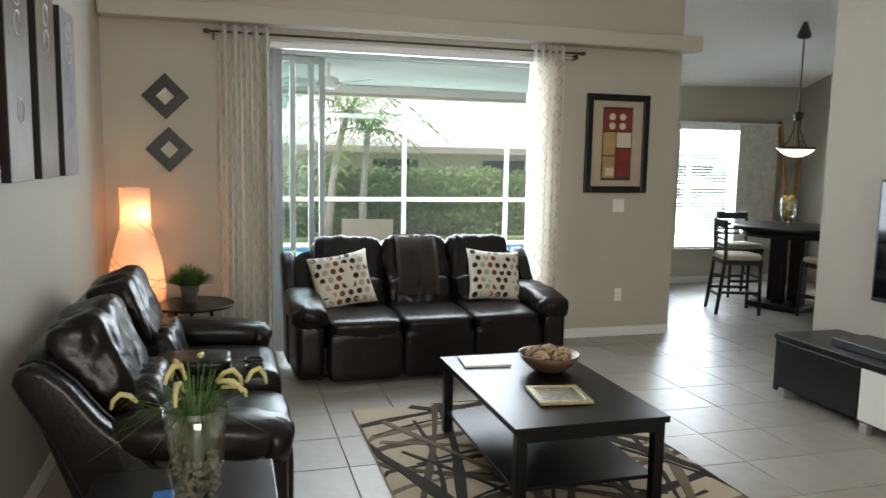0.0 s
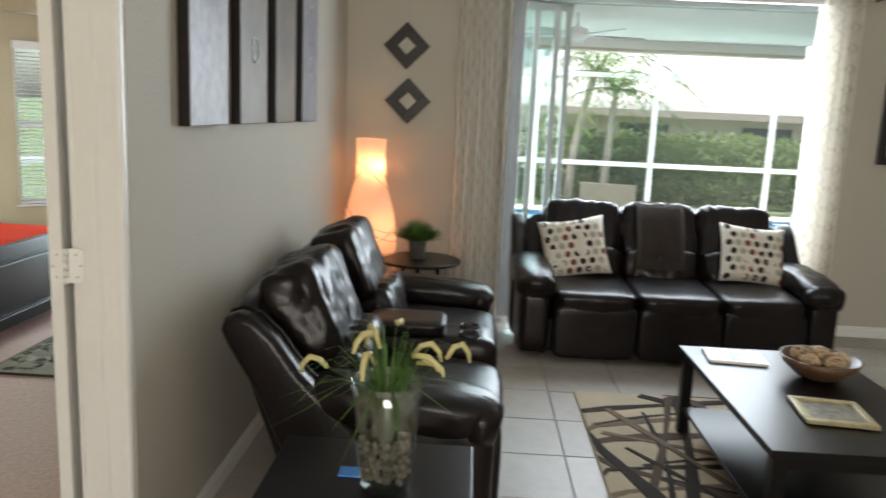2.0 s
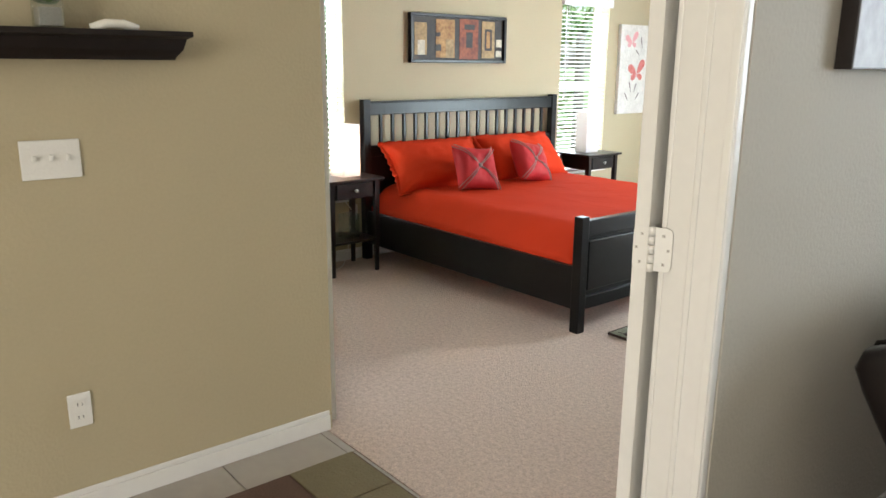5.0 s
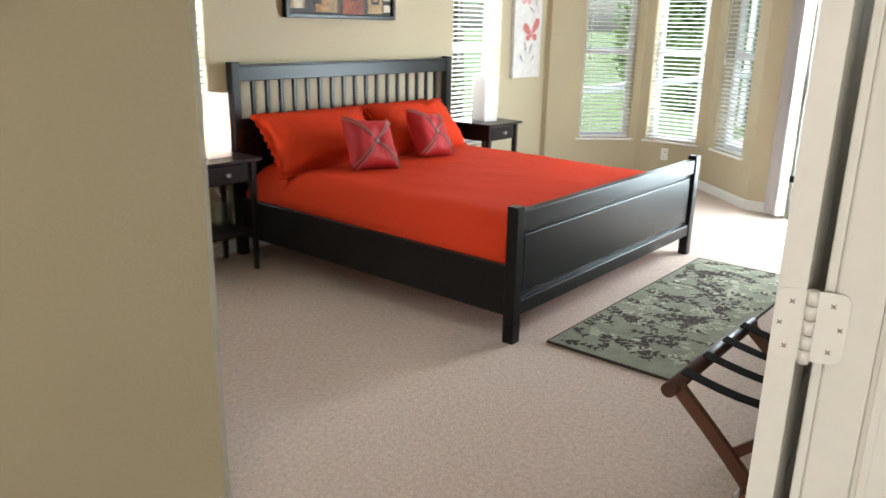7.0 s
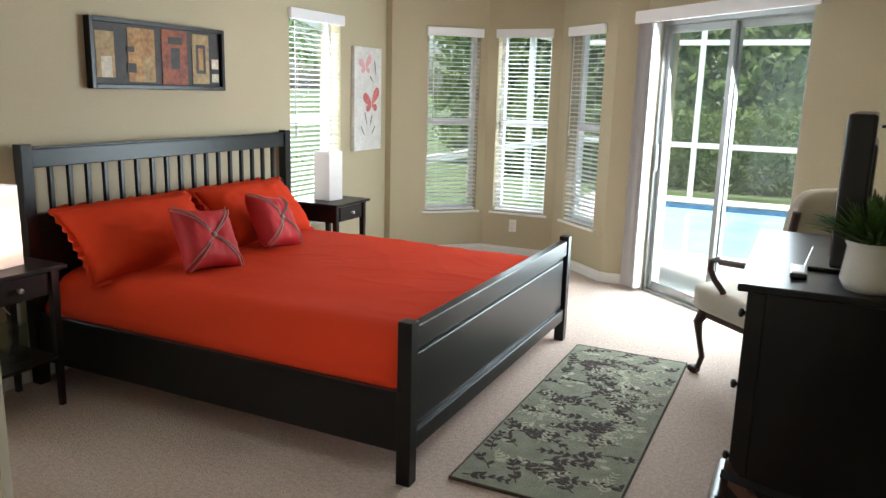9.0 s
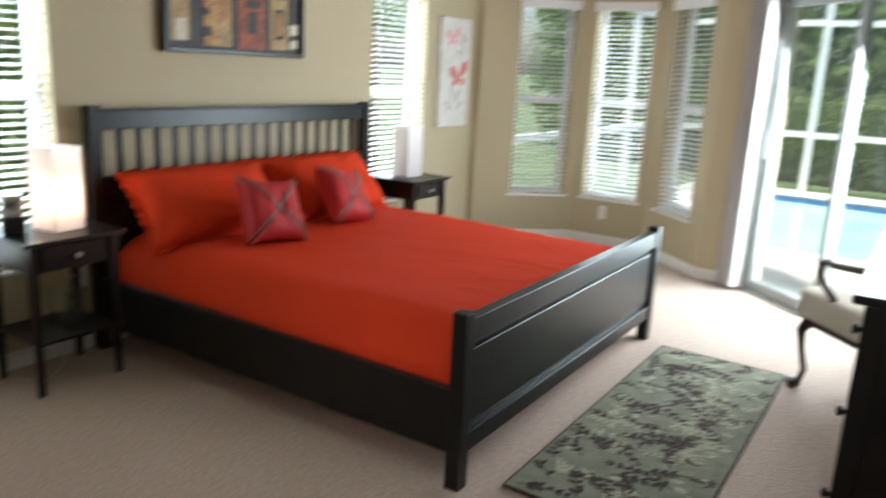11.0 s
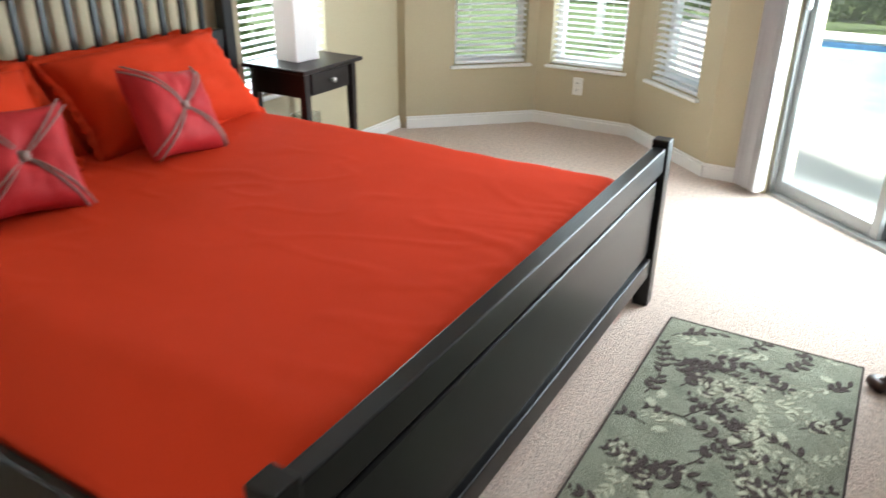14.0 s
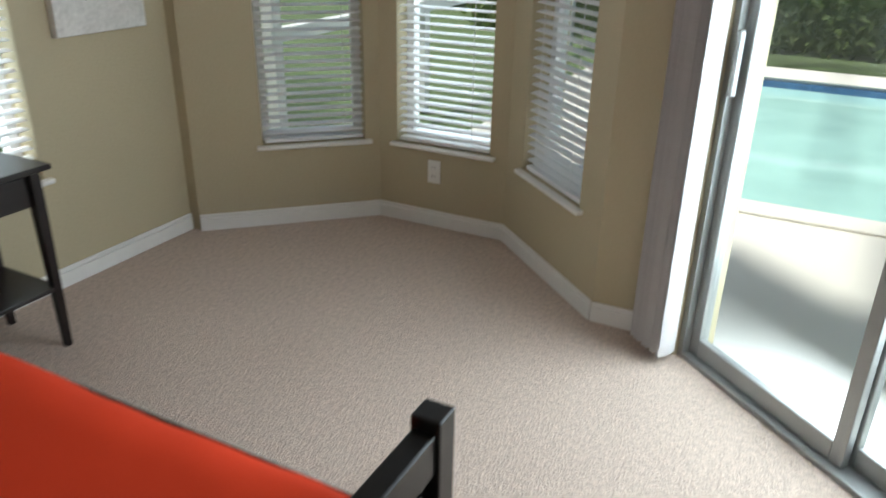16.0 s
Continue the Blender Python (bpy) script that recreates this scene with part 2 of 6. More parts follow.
def part(name, shape, material, parent, label="", at=None):
    ob = new(name, shape if isinstance(shape, bpy.types.Mesh) else shape.mesh(name, material))
    ob.parent = parent
    if at is not None:
        ob.matrix_basis = at
    if label:
        ob["label"] = label
    return ob


def solid(name, shape, material, label, category, group="", kind="", m=None):
    ob = new(name, shape.mesh(name, material))
    if m:
        ob.matrix_world = m
    return tagged(ob, label, category, group, kind)


def structure(name, shape, material, label, category):
    return solid(name, shape, material, label, category, kind="structure")


def rz(a):
    return Matrix.Rotation(radians(a), 4, "Z")


def rx(a):
    return Matrix.Rotation(radians(a), 4, "X")


def ry(a):
    return Matrix.Rotation(radians(a), 4, "Y")


# ---- structure ----
def along(p, q):
    """Pose whose x runs from p to q on the floor and whose y points to the left of it."""
    return pose(p[0], p[1], 0, 0, 0, math.degrees(math.atan2(q[1] - p[1], q[0] - p[0])))


def wall(name, p, q, z1, thick, holes, material, label, z0=0.0):
    """A wall from p to q, its inner face on the line, its body on the left."""
    m = along(p, q)
    ln = math.hypot(q[0] - p[0], q[1] - p[1])
    s = Shape()
    xs = 0.0
    for a0, a1, b0, b1 in sorted(holes):
        if a0 > xs:
            s.box(xs, 0, z0, a0, thick, z1)
        if b0 > z0:
            s.box(a0, 0, z0, a1, thick, b0)
        if b1 < z1:
            s.box(a0, 0, b1, a1, thick, z1)
        xs = a1
    if xs < ln:
        s.box(xs, 0, z0, ln, thick, z1)
    return solid(name, s, material, label, "wall", kind="structure", m=m)


def baseboard(p, q, a0=0.0, a1=None, name="baseboard"):
    """Skirting on the room side (right of p to q)."""
    ln = math.hypot(q[0] - p[0], q[1] - p[1])
    a1 = ln if a1 is None else a1
    s = Shape().box(a0, -0.014, 0, a1, -0.001, 0.064, 0.003).box(a0, -0.010, 0.0645, a1, -0.001, 0.084, 0.004)
    return solid(name, s, M_TRIM, "white painted moulded skirting board", "baseboard", kind="structure", m=along(p, q))


HB, HL = 2.75, 3.3
BAY = [(-4.61, 7.84), (-3.96, 8.465), (-3.27, 8.47), (-2.66, 7.92)]
SL0, SL1 = (-2.44, 7.92), (-0.82, 6.50)
SLN = math.hypot(SL1[0] - SL0[0], SL1[1] - SL0[1])
OPEN = (0.16, 1.52)

TAN, GRE = "tan painted textured bedroom wall", "greige painted textured living room wall"
wall("wall_west", (-4.67, 2.62), (-4.67, 7.84), HB, 0.2, [(0.84, 1.54, 0.47, 2.05), (3.84, 4.50, 0.47, 2.05)], M_BED, TAN)
wall("wall_bay_1", BAY[0], BAY[1], HB, 0.18, [(0.33, 0.83, 0.41, 2.05)], M_BED, TAN)
wall("wall_bay_2", BAY[1], BAY[2], HB, 0.18, [(0.10, 0.60, 0.41, 2.05)], M_BED, TAN)
wall("wall_bay_3", BAY[2], BAY[3], HB, 0.18, [(0.16, 0.66, 0.41, 2.05)], M_BED, TAN)
wall("wall_bay_4", BAY[3], SL0, HB, 0.18, [], M_BED, TAN)
wall("wall_slider", SL0, SL1, HB, 0.18, [(OPEN[0], OPEN[1], -0.01, 2.05)], M_BED, TAN)
wall("wall_bedroom_east", (-0.82, 6.50), (-0.82, 2.76), HL, 0.058, [], M_BED, TAN)
wall("wall_bedroom_south", (-2.527, 2.635), (-4.67, 2.635), HB, 0.12, [], M_BED, TAN)
wall("wall_door_head", (-0.864, 2.6255), (-2.375, 2.6255), HB, -0.07, [], M_BED, TAN, z0=2.10)
wall("wall_living_west", (-0.70, 2.626), (-0.70, 6.183), HL, 0.06, [], M_LIV, GRE)
wall("wall_living_north", (-0.82, 6.183), (4.105, 6.183), HL, 0.2, [(1.30, 3.57, -0.01, 2.40)], M_LIV, GRE)
wall("wall_dining_west", (4.105, 6.385), (4.105, 8.75), HL, 0.15, [], M_LIV, GRE)
wall("wall_dining_north", (3.955, 8.75), (7.70, 8.75), HL, 0.2, [(1.85, 2.75, 0.46, 2.08)], M_LIV, GRE)
wall("wall_dining_east", (7.70, 8.95), (7.70, 4.55), HL, 0.15, [], M_LIV, GRE)
wall("wall_tv", (4.36, 4.67), (4.36, -3.6), HL, 0.15, [(0.55, 1.5, 2.45, 3.1)], M_LIV, GRE)
wall("wall_tv_return", (7.70, 4.67), (4.52, 4.67), HL, -0.15, [], M_LIV, GRE)
wall("wall_shelf", (-2.375, -3.6), (-2.375, 2.635), HL, 0.15, [], M_BED, TAN)
wall("wall_entry", (4.36, -3.6), (-2.375, -3.6), HL, 0.15, [(2.2, 4.6, 0.3, 2.5)], M_LIV, GRE)
structure("ceiling_bedroom", Shape().prism([(-4.87, 2.62), (-0.76, 2.62), (-0.76, 6.65), (-2.3, 8.1), (-2.6, 8.1), (-4.87, 8.1)], HB, HB + 0.1), M_CEIL, "white textured plaster ceiling of the bedroom", "ceiling")
structure("ceiling_bay", Shape().prism([(-4.60, 7.85), (-2.67, 7.85), (-2.67, 7.92), (-3.275, 8.465), (-3.955, 8.46)], 2.32, 2.80), M_CEIL, "low white plaster ceiling over the bay", "ceiling")
structure("bay_header", Shape().box(-4.605, 7.79, 2.30, -2.55, 7.848, HB), M_BED, "tan painted header above the bay", "wall")
structure("ceiling_living", Shape().box(-2.6, -3.8, HL, 7.9, 9.0, HL + 0.1), M_CEIL, "white textured ceiling of the living room", "ceiling")
sl = Shape()
a = [sl.bm.verts.new(v) for v in ((4.1, 8.74, 2.50), (7.69, 8.74, 2.62), (7.69, 4.7, 3.9), (4.1, 6.3, 3.28), (4.1, 8.74, 2.56), (7.69, 8.74, 2.68), (7.69, 4.7, 3.96), (4.1, 6.3, 3.34))]
for f in ((0, 1, 2, 3), (7, 6, 5, 4), (0, 4, 5, 1), (1, 5, 6, 2), (2, 6, 7, 3), (3, 7, 4, 0)):
    sl.bm.faces.new([a[i] for i in f])
structure("ceiling_dining", sl, M_CEIL, "white sloping plaster ceiling over the dining corner", "ceiling")
structure("plant_ledge", Shape().box(-0.69, 6.0, 2.545, 4.19, 6.18, 2.675, 0.012), M_LIV, "greige painted ledge above the sliding door", "ledge")

baseboard((-4.67, 2.76), (-4.67, 7.84))
for i in range(3):
    baseboard(BAY[i], BAY[i + 1])
baseboard(BAY[3], SL0)
baseboard(SL0, SL1, OPEN[1], SLN)
baseboard((-0.70, 2.76), (-0.70, 6.18))
baseboard((-0.70, 6.183), (4.105, 6.183), 3.5)
baseboard((4.105, 8.75), (7.70, 8.75))
baseboard((-2.375, -3.4), (-2.375, 2.62))
baseboard((4.36, 4.6), (4.36, -3.4))
baseboard((-0.82, 6.40), (-0.82, 2.9))

structure("floor_carpet", Shape().prism([(-4.67, 2.61), (-0.80, 2.61), (-0.80, 6.5), (-2.36, 7.93), (-2.66, 7.93), (-3.27, 8.47), (-3.96, 8.47), (-4.67, 7.84)], -0.1, 0.0), M_CARPET, "pinkish beige cut-pile bedroom carpet", "carpet")
structure("door_threshold", Shape().prism([(-2.44, 7.925), (-2.32, 8.055), (-0.70, 6.63), (-0.82, 6.505)], -0.11, -0.006), M_DECK, "pale concrete threshold under the sliding door", "threshold")
structure("floor_slab", Shape().box(-2.6, -3.8, -0.12, 7.9, 2.605, -0.012).box(-0.75, 2.61, -0.12, 7.9, 6.4, -0.012).box(4.0, 6.4, -0.12, 7.9, 9.0, -0.012), M_GROUT, "grey grout bed under the floor tiles", "floor")


# ---- windows, doors ----
def window(name, wp, wq, a0, a1, z0, z1, sill=True):
    """A white single-hung window set into a wall's opening, with its sill."""
    m = along(wp, wq)
    w = tagged(new(name), "white framed single-hung window with clear glass", "window", kind="structure")
    w.matrix_world = m
    y0, y1 = 0.10, 0.15
    zm = (z0 + z1) / 2
    f = 0.04
    part("window_frame", Shape().box(a0, y0, z0, a0 + f, y1, z1).box(a1 - f, y0, z0, a1, y1, z1).box(a0 + f, y0, z0, a1 - f, y1, z0 + f).box(a0 + f, y0, z1 - f, a1 - f, y1, z1), M_WHITEALU, w)
    part("meeting_rail", Shape().box(a0 + f, y0 - 0.01, zm - 0.025, a1 - f, y1, zm + 0.025, 0.004), M_WHITEALU, w)
    for b0, b1 in ((z0 + f, zm - 0.025), (zm + 0.025, z1 - f)):
        g = part("pane", Shape().box(a0 + f, 0.122, b0, a1 - f, 0.128, b1), M_GLASS, w)
        g.visible_shadow = False
    if sill:
        part("window_sill", Shape().box(a0 - 0.03, -0.03, z0 - 0.02, a1 + 0.03, 0.10, z0 - 0.001, 0.006), M_TRIM, w)
    return w


SLATS = {}


def blind(wp, wq, a0, a1, z0, z1, label, tilt=9):
    """A venetian blind hanging inside an opening."""
    t = thing("venetian_blind", along(wp, wq), label, "blind", "white venetian blinds")
    part("headrail", Shape().box(a0 - 0.015, -0.035, z1 - 0.07, a1 + 0.015, -0.003, z1 + 0.005, 0.004), M_WHITE, t)
    part("bottom_rail", Shape().box(a0 + 0.01, 0.01, z0 + 0.005, a1 - 0.01, 0.055, z0 + 0.025, 0.005), M_WHITE, t)
    n = int((z1 - z0 - 0.11) / 0.037)
    key = round(a1 - a0, 2)
    if key not in SLATS:
        s = Shape()
        hw = key / 2 - 0.008
        rows = []
        for yy, zz in ((-0.021, 0), (0, 0.003), (0.021, 0)):
            rows.append([s.bm.verts.new((xx, yy, zz + dz)) for xx in (-hw, hw) for dz in (0, 0.0025)])
        for r0, r1 in zip(rows, rows[1:]):
            s.bm.faces.new((r0[1], r0[3], r1[3], r1[1]))
            s.bm.faces.new((r0[0], r1[0], r1[2], r0[2]))
        for r in (rows[0], rows[-1]):
            s.bm.faces.new((r[0], r[2], r[3], r[1]))
        SLATS[key] = s.mesh("slat", M_WHITE)
    for i in range(n):
        z = z0 + 0.05 + i * 0.037
        part("slat", SLATS[key], None, t, at=pose((a0 + a1) / 2, 0.034, z, tilt + random.uniform(-2, 2), 0, 0))
    for xx in (a0 + 0.1, a1 - 0.1):
        part("ladder_cord", Shape().box(xx - 0.001, 0.005, z0 + 0.02, xx + 0.001, 0.0065, z1 - 0.05), M_WHITE, t)
    part("tilt_wand", Shape().tube([(a0 + 0.05, -0.012, z1 - 0.08), (a0 + 0.052, -0.012, z1 - 0.85)], 0.004, 6).tube([(a0 + 0.052, -0.012, z1 - 0.85), (a0 + 0.052, -0.012, z1 - 0.9)], 0.008, 6), M_WHITE, t)
    return t


WEST = ((-4.67, 2.62), (-4.67, 7.84))
LB = "white faux-wood venetian blind with open slats in the window"
for i, (wp, wq, a0, a1, z0, z1) in enumerate(((*WEST, 0.84, 1.54, 0.47, 2.05), (*WEST, 3.84, 4.50, 0.47, 2.05), (BAY[0], BAY[1], 0.33, 0.83, 0.41, 2.05), (BAY[1], BAY[2], 0.10, 0.60, 0.41, 2.05), (BAY[2], BAY[3], 0.16, 0.66, 0.41, 2.05))):
    window("window_%d" % (i + 1), wp, wq, a0, a1, z0, z1)
    blind(wp, wq, a0, a1, z0, z1, LB)
DN = ((3.955, 8.75), (7.70, 8.75))
window("window_6", *DN, 1.85, 2.75, 0.46, 2.08)
blind(*DN, 1.85, 2.75, 0.46, 2.08, LB)


def sliding_door(name, m, w, h, splits, y0, frame_mat, label, f=0.045):
    """Panels of glass in metal frames that overlap on two tracks."""
    d = tagged(new(name), label, "sliding door", kind="structure")
    d.matrix_world = m
    part("outer_frame", Shape().box(-0.02, y0 - 0.05, 0, 0.025, y0 + 0.06, h).box(w - 0.025, y0 - 0.05, 0, w + 0.02, y0 + 0.06, h).box(0.025, y0 - 0.05, h - 0.035, w - 0.025, y0 + 0.06, h).box(0.025, y0 - 0.05, 0, w - 0.025, y0 + 0.06, 0.02), frame_mat, d)
    for i, (a, b, dy) in enumerate(splits):
        y = y0 + dy
        p = part("door_panel", Shape().box(a, y, 0.022, a + f, y + 0.03, h - 0.04, 0.004).box(b - f, y, 0.022, b, y + 0.03, h - 0.04, 0.004).box(a + f, y, 0.022, b - f, y + 0.03, 0.09, 0.004).box(a + f, y, h - 0.09, b - f, y + 0.03, h - 0.04, 0.004), frame_mat, d)
        g = part("pane", Shape().box(a + f, y + 0.012, 0.09, b - f, y + 0.018, h - 0.09), M_GLASS, p)
        g.visible_shadow = False
    part("door_handle", Shape().box(splits[0][0] + 0.01, y0 - 0.06, 0.95, splits[0][0] + 0.03, y0 - 0.035, 1.15, 0.006), frame_mat, d)
    return d


mS = along(SL0, SL1) @ pose(OPEN[0], 0, 0)
sliding_door("door_1", mS, OPEN[1] - OPEN[0], 2.05, [(0.02, 0.70, -0.02), (0.66, 1.34, 0.02)], 0.07, M_ALU, "closed aluminium sliding glass door to the pool")
mL = pose(0.48, 6.183, 0)
sliding_door("door_2", mL, 2.27, 2.40, [(0.03, 0.22, -0.035), (0.035, 0.37, 0.0), (0.04, 0.46, 0.035)], 0.12, M_PANEL, "wide grey-green sliding glass door with stacked open panels", f=0.045)


def panel_door(name, m, w, label, hinge_side=1):
    """A two-panel door leaf, hinged at its origin and running along x."""
    d = tagged(new(name), label, "door", kind="structure")
    d.matrix_world = m
    h, t = 2.04, 0.036
    s = Shape()
    cols = ((0.0, 0.11), (w - 0.11, w))
    rows = ((0.01, 0.22), (0.78, 0.91), (1.92, h))
    for a, b in cols:
        s.box(a, 0, 0.01, b, t, h)
    for a, b in rows:
        s.box(0.11, 0.0005, a, w - 0.11, t - 0.0005, b)
    part("leaf_frame", s, M_TRIM, d)
    a, b = 0.11, w - 0.11
    for c, e in ((0.22, 0.78), (0.91, 1.92)):
        part("door_inset", Shape().box(a, 0.011, c, b, t - 0.011, e).box(a + 0.035, 0.003, c + 0.035, b - 0.035, t - 0.003, e - 0.035, 0.008), M_TRIM, d)
    return d


panel_door("door_3", pose(-0.880, 2.585, 0, 0, 0, 96.5), 0.76, "white panelled bedroom door standing open", 1)
panel_door("door_4", pose(-2.41, 2.675, 0, 0, 0, 151.5) @ pose(0, 0, 0), 0.74, "white panelled bedroom door swung wide open", 1)
cs = Shape()
cs.box(-0.79, 2.598, 0, -0.702, 2.625, 2.16, 0.006).box(-0.85, 2.606, 0, -0.79, 2.625, 2.16, 0.004)
cs.box(-0.725, 2.592, 0, -0.705, 2.5978, 2.16, 0.0025).box(-0.782, 2.594, 0, -0.770, 2.5978, 2.16, 0.0015)
cs.box(-0.864, 2.608, 0, -0.8505, 2.757, 2.10, 0.003)
cs.box(-2.37, 2.606, 2.10, -0.702, 2.625, 2.18, 0.004)
structure("door_casing", cs, M_TRIM, "white moulded door casing and jamb", "door casing")
structure("wall_stub", Shape().box(-0.85, 2.6255, 0, -0.762, 2.757, HB), M_BED, "tan painted wall end beside the door", "wall")


def butt_hinge(z, leaf, pin, jamb):
    """Two round-cornered leaves that meet at a knuckled pin; the points are on the floor plan."""
    h = tagged(new("hinge_plate"), "white painted butt hinge with round-cornered leaves", "hinge", kind="structure")
    for a, b in ((pin, leaf), (pin, jamb)):
        ln = math.hypot(b[0] - a[0], b[1] - a[1])
        m = pose(a[0], a[1], z, 0, 0, math.degrees(math.atan2(b[1] - a[1], b[0] - a[0])))
        out, r = [(0, -0.05)], 0.014
        for c, a0 in (((ln - r, -0.05 + r), -90), ((ln - r, 0.05 - r), 0)):
            out += [(c[0] + r * math.cos(radians(a0 + k * 18)), c[1] + r * math.sin(radians(a0 + k * 18))) for k in range(6)]
        out.append((0, 0.05))
        part("hinge_leaf", Shape().prism(out, -0.0012, 0.0012), M_TRIM, h, at=m @ rx(90))
        for k, (u, v) in enumerate(((0.55, 0.032), (0.82, 0.0), (0.6, -0.033))):
            s = Shape()
            for q in (45, -45):
                s.box(u * ln - 0.004, -0.0018, v - 0.0008, u * ln + 0.004, 0.0018, v + 0.0008, 0, ry(q))
            part("screw", s, M_GROUT, h, at=m)
    for k in range(5):
        part("knuckle", Shape().tube([(pin[0], pin[1] - 0.004, z - 0.052 + k * 0.021), (pin[0], pin[1] - 0.004, z - 0.0325 + k * 0.021)], 0.0075, 12), M_TRIM, h)


for z in (0.24, 1.055, 1.84):
    butt_hinge(z, (-0.9145, 2.578), (-0.871, 2.589), (-0.828, 2.6025))


# ---- bedroom ----
def bed():
    b = thing("bed", pose(-4.64, 4.27, 0), "king-size black-brown wooden bed with slatted headboard", "bed")
    W, L = 2.07, 2.16
    def post(x, y, h):
        part("post", Shape().box(x, y, 0, x + 0.06, y + 0.06, h, 0.004), M_BLACK, b)
    for y in (0, W - 0.06):
        post(0, y, 1.20)
        post(L - 0.06, y, 0.66)
    part("headboard_top_rail", Shape().box(0.01, 0.06, 1.085, 0.05, W - 0.06, 1.175, 0.004), M_BLACK, b)
    part("headboard_cap", Shape().box(0.0, 0.061, 1.1755, 0.06, W - 0.061, 1.185, 0.002), M_BLACK, b)
    part("headboard_lower_rail", Shape().box(0.012, 0.06, 0.78, 0.048, W - 0.06, 0.86, 0.004), M_BLACK, b)
    part("headboard_panel", Shape().box(0.02, 0.06, 0.2, 0.04, W - 0.06, 0.7795), M_BLACK, b)
    n = 17
    me = Shape().box(0.018, -0.011, 0.8605, 0.04, 0.011, 1.0845, 0.002).mesh("slat", M_BLACK)
    for i in range(n):
        part("slat", me, None, b, at=pose(0, 0.06 + (W - 0.12) * (i + 1) / (n + 1), 0))
    for y in (0.012, W - 0.042):
        part("side_rail", Shape().box(0.06, y, 0.13, L - 0.06, y + 0.03, 0.375, 0.004), M_BLACK, b)
    part("footboard_top_rail", Shape().box(L - 0.055, 0.06, 0.545, L - 0.008, W - 0.06, 0.635, 0.005), M_BLACK, b)
    part("footboard_bottom_rail", Shape().box(L - 0.055, 0.06, 0.13, L - 0.008, W - 0.06, 0.205, 0.005), M_BLACK, b)
    part("footboard_panel", Shape().box(L - 0.05, 0.06, 0.2055, L - 0.03, W - 0.06, 0.5445).box(L - 0.0295, 0.085, 0.23, L - 0.018, W - 0.085, 0.52, 0.008), M_BLACK, b)
    for y in (0.03, W - 0.03):
        for z in (0.32,):
            part("bolt", Shape().tube([(L - 0.002, y, z), (L + 0.002, y, z)], 0.007, 10), M_BLACKPL, b)
    return b


bed()


def bedspread():
    """Mattress wrapped in a smooth spread with faint creases."""
    s = Shape()
    x0, x1, y0, y1 = -4.57, -2.545, 4.32, 6.29
    nx, ny = 150, 150
    g = {}
    for i in range(nx + 1):
        for j in range(ny + 1):
            u, v = i / nx, j / ny
            x, y = x0 + (x1 - x0) * u, y0 + (y1 - y0) * v
            e = min(v, 1 - v) * (y1 - y0)
            z = 0.557 - 0.16 * max(0.0, 1 - e / 0.24) ** 2.3
            e2 = (1 - u) * (x1 - x0)
            z -= 0.05 * max(0.0, 1 - e2 / 0.10) ** 2
            p = Vector((x * 1.2 + y * 0.8, y * 2.6 - x * 1.1, 0.3))
            z += 0.006 * noise.noise(p * 1.4) + 0.018 * max(0, 0.16 - abs(noise.noise(p * 2.4 + Vector((4, 0, 0))))) * (1 if noise.noise(Vector((x, y, 2)) * 1.7) > 0.0 else 0.25)
            pull = max(0.0, 1 - e2 / 0.45) ** 1.5 * (0.35 + 0.65 * max(0, noise.noise(Vector((y * 2.3, 0.7, 5)))) * 2)
            z += 0.007 * pull * noise.noise(Vector((x * 2.5, y * 24 + 3 * noise.noise(Vector((x * 3, y * 3, 1))), 7)))
            side = max(0.0, 1 - e / 0.30)
            z += 0.010 * side * noise.noise(Vector((x * 7 + y * 3, y * 3, 9)))
            r = noise.noise(Vector((x * 1.9 + y * 1.3, y * 2.1 - x * 0.6, 12)))
            z += 0.0035 * max(0, 1 - abs(r) / 0.07) * max(0, noise.noise(Vector((x * 0.9, y * 0.9, 3))) + 0.25)
            g[i, j] = s.bm.verts.new((x, y, z))
    for i in range(nx):
        for j in range(ny):
            s.bm.faces.new((g[i, j], g[i + 1, j], g[i + 1, j + 1], g[i, j + 1])).smooth = True
    rim = [g[i, 0] for i in range(nx + 1)] + [g[nx, j] for j in range(1, ny + 1)] + [g[i, ny] for i in range(nx - 1, -1, -1)] + [g[0, j] for j in range(ny - 1, 0, -1)]
    low = [s.bm.verts.new((v.co.x, v.co.y, 0.30)) for v in rim]
    k = len(rim)
    for i in range(k):
        s.bm.faces.new((rim[i], low[i], low[(i + 1) % k], rim[(i + 1) % k])).smooth = True
    s.bm.faces.new(low)
    return solid("bedspread", s, M_RED, "smooth orange-red cotton bedspread over the mattress", "bedspread")


bedspread()


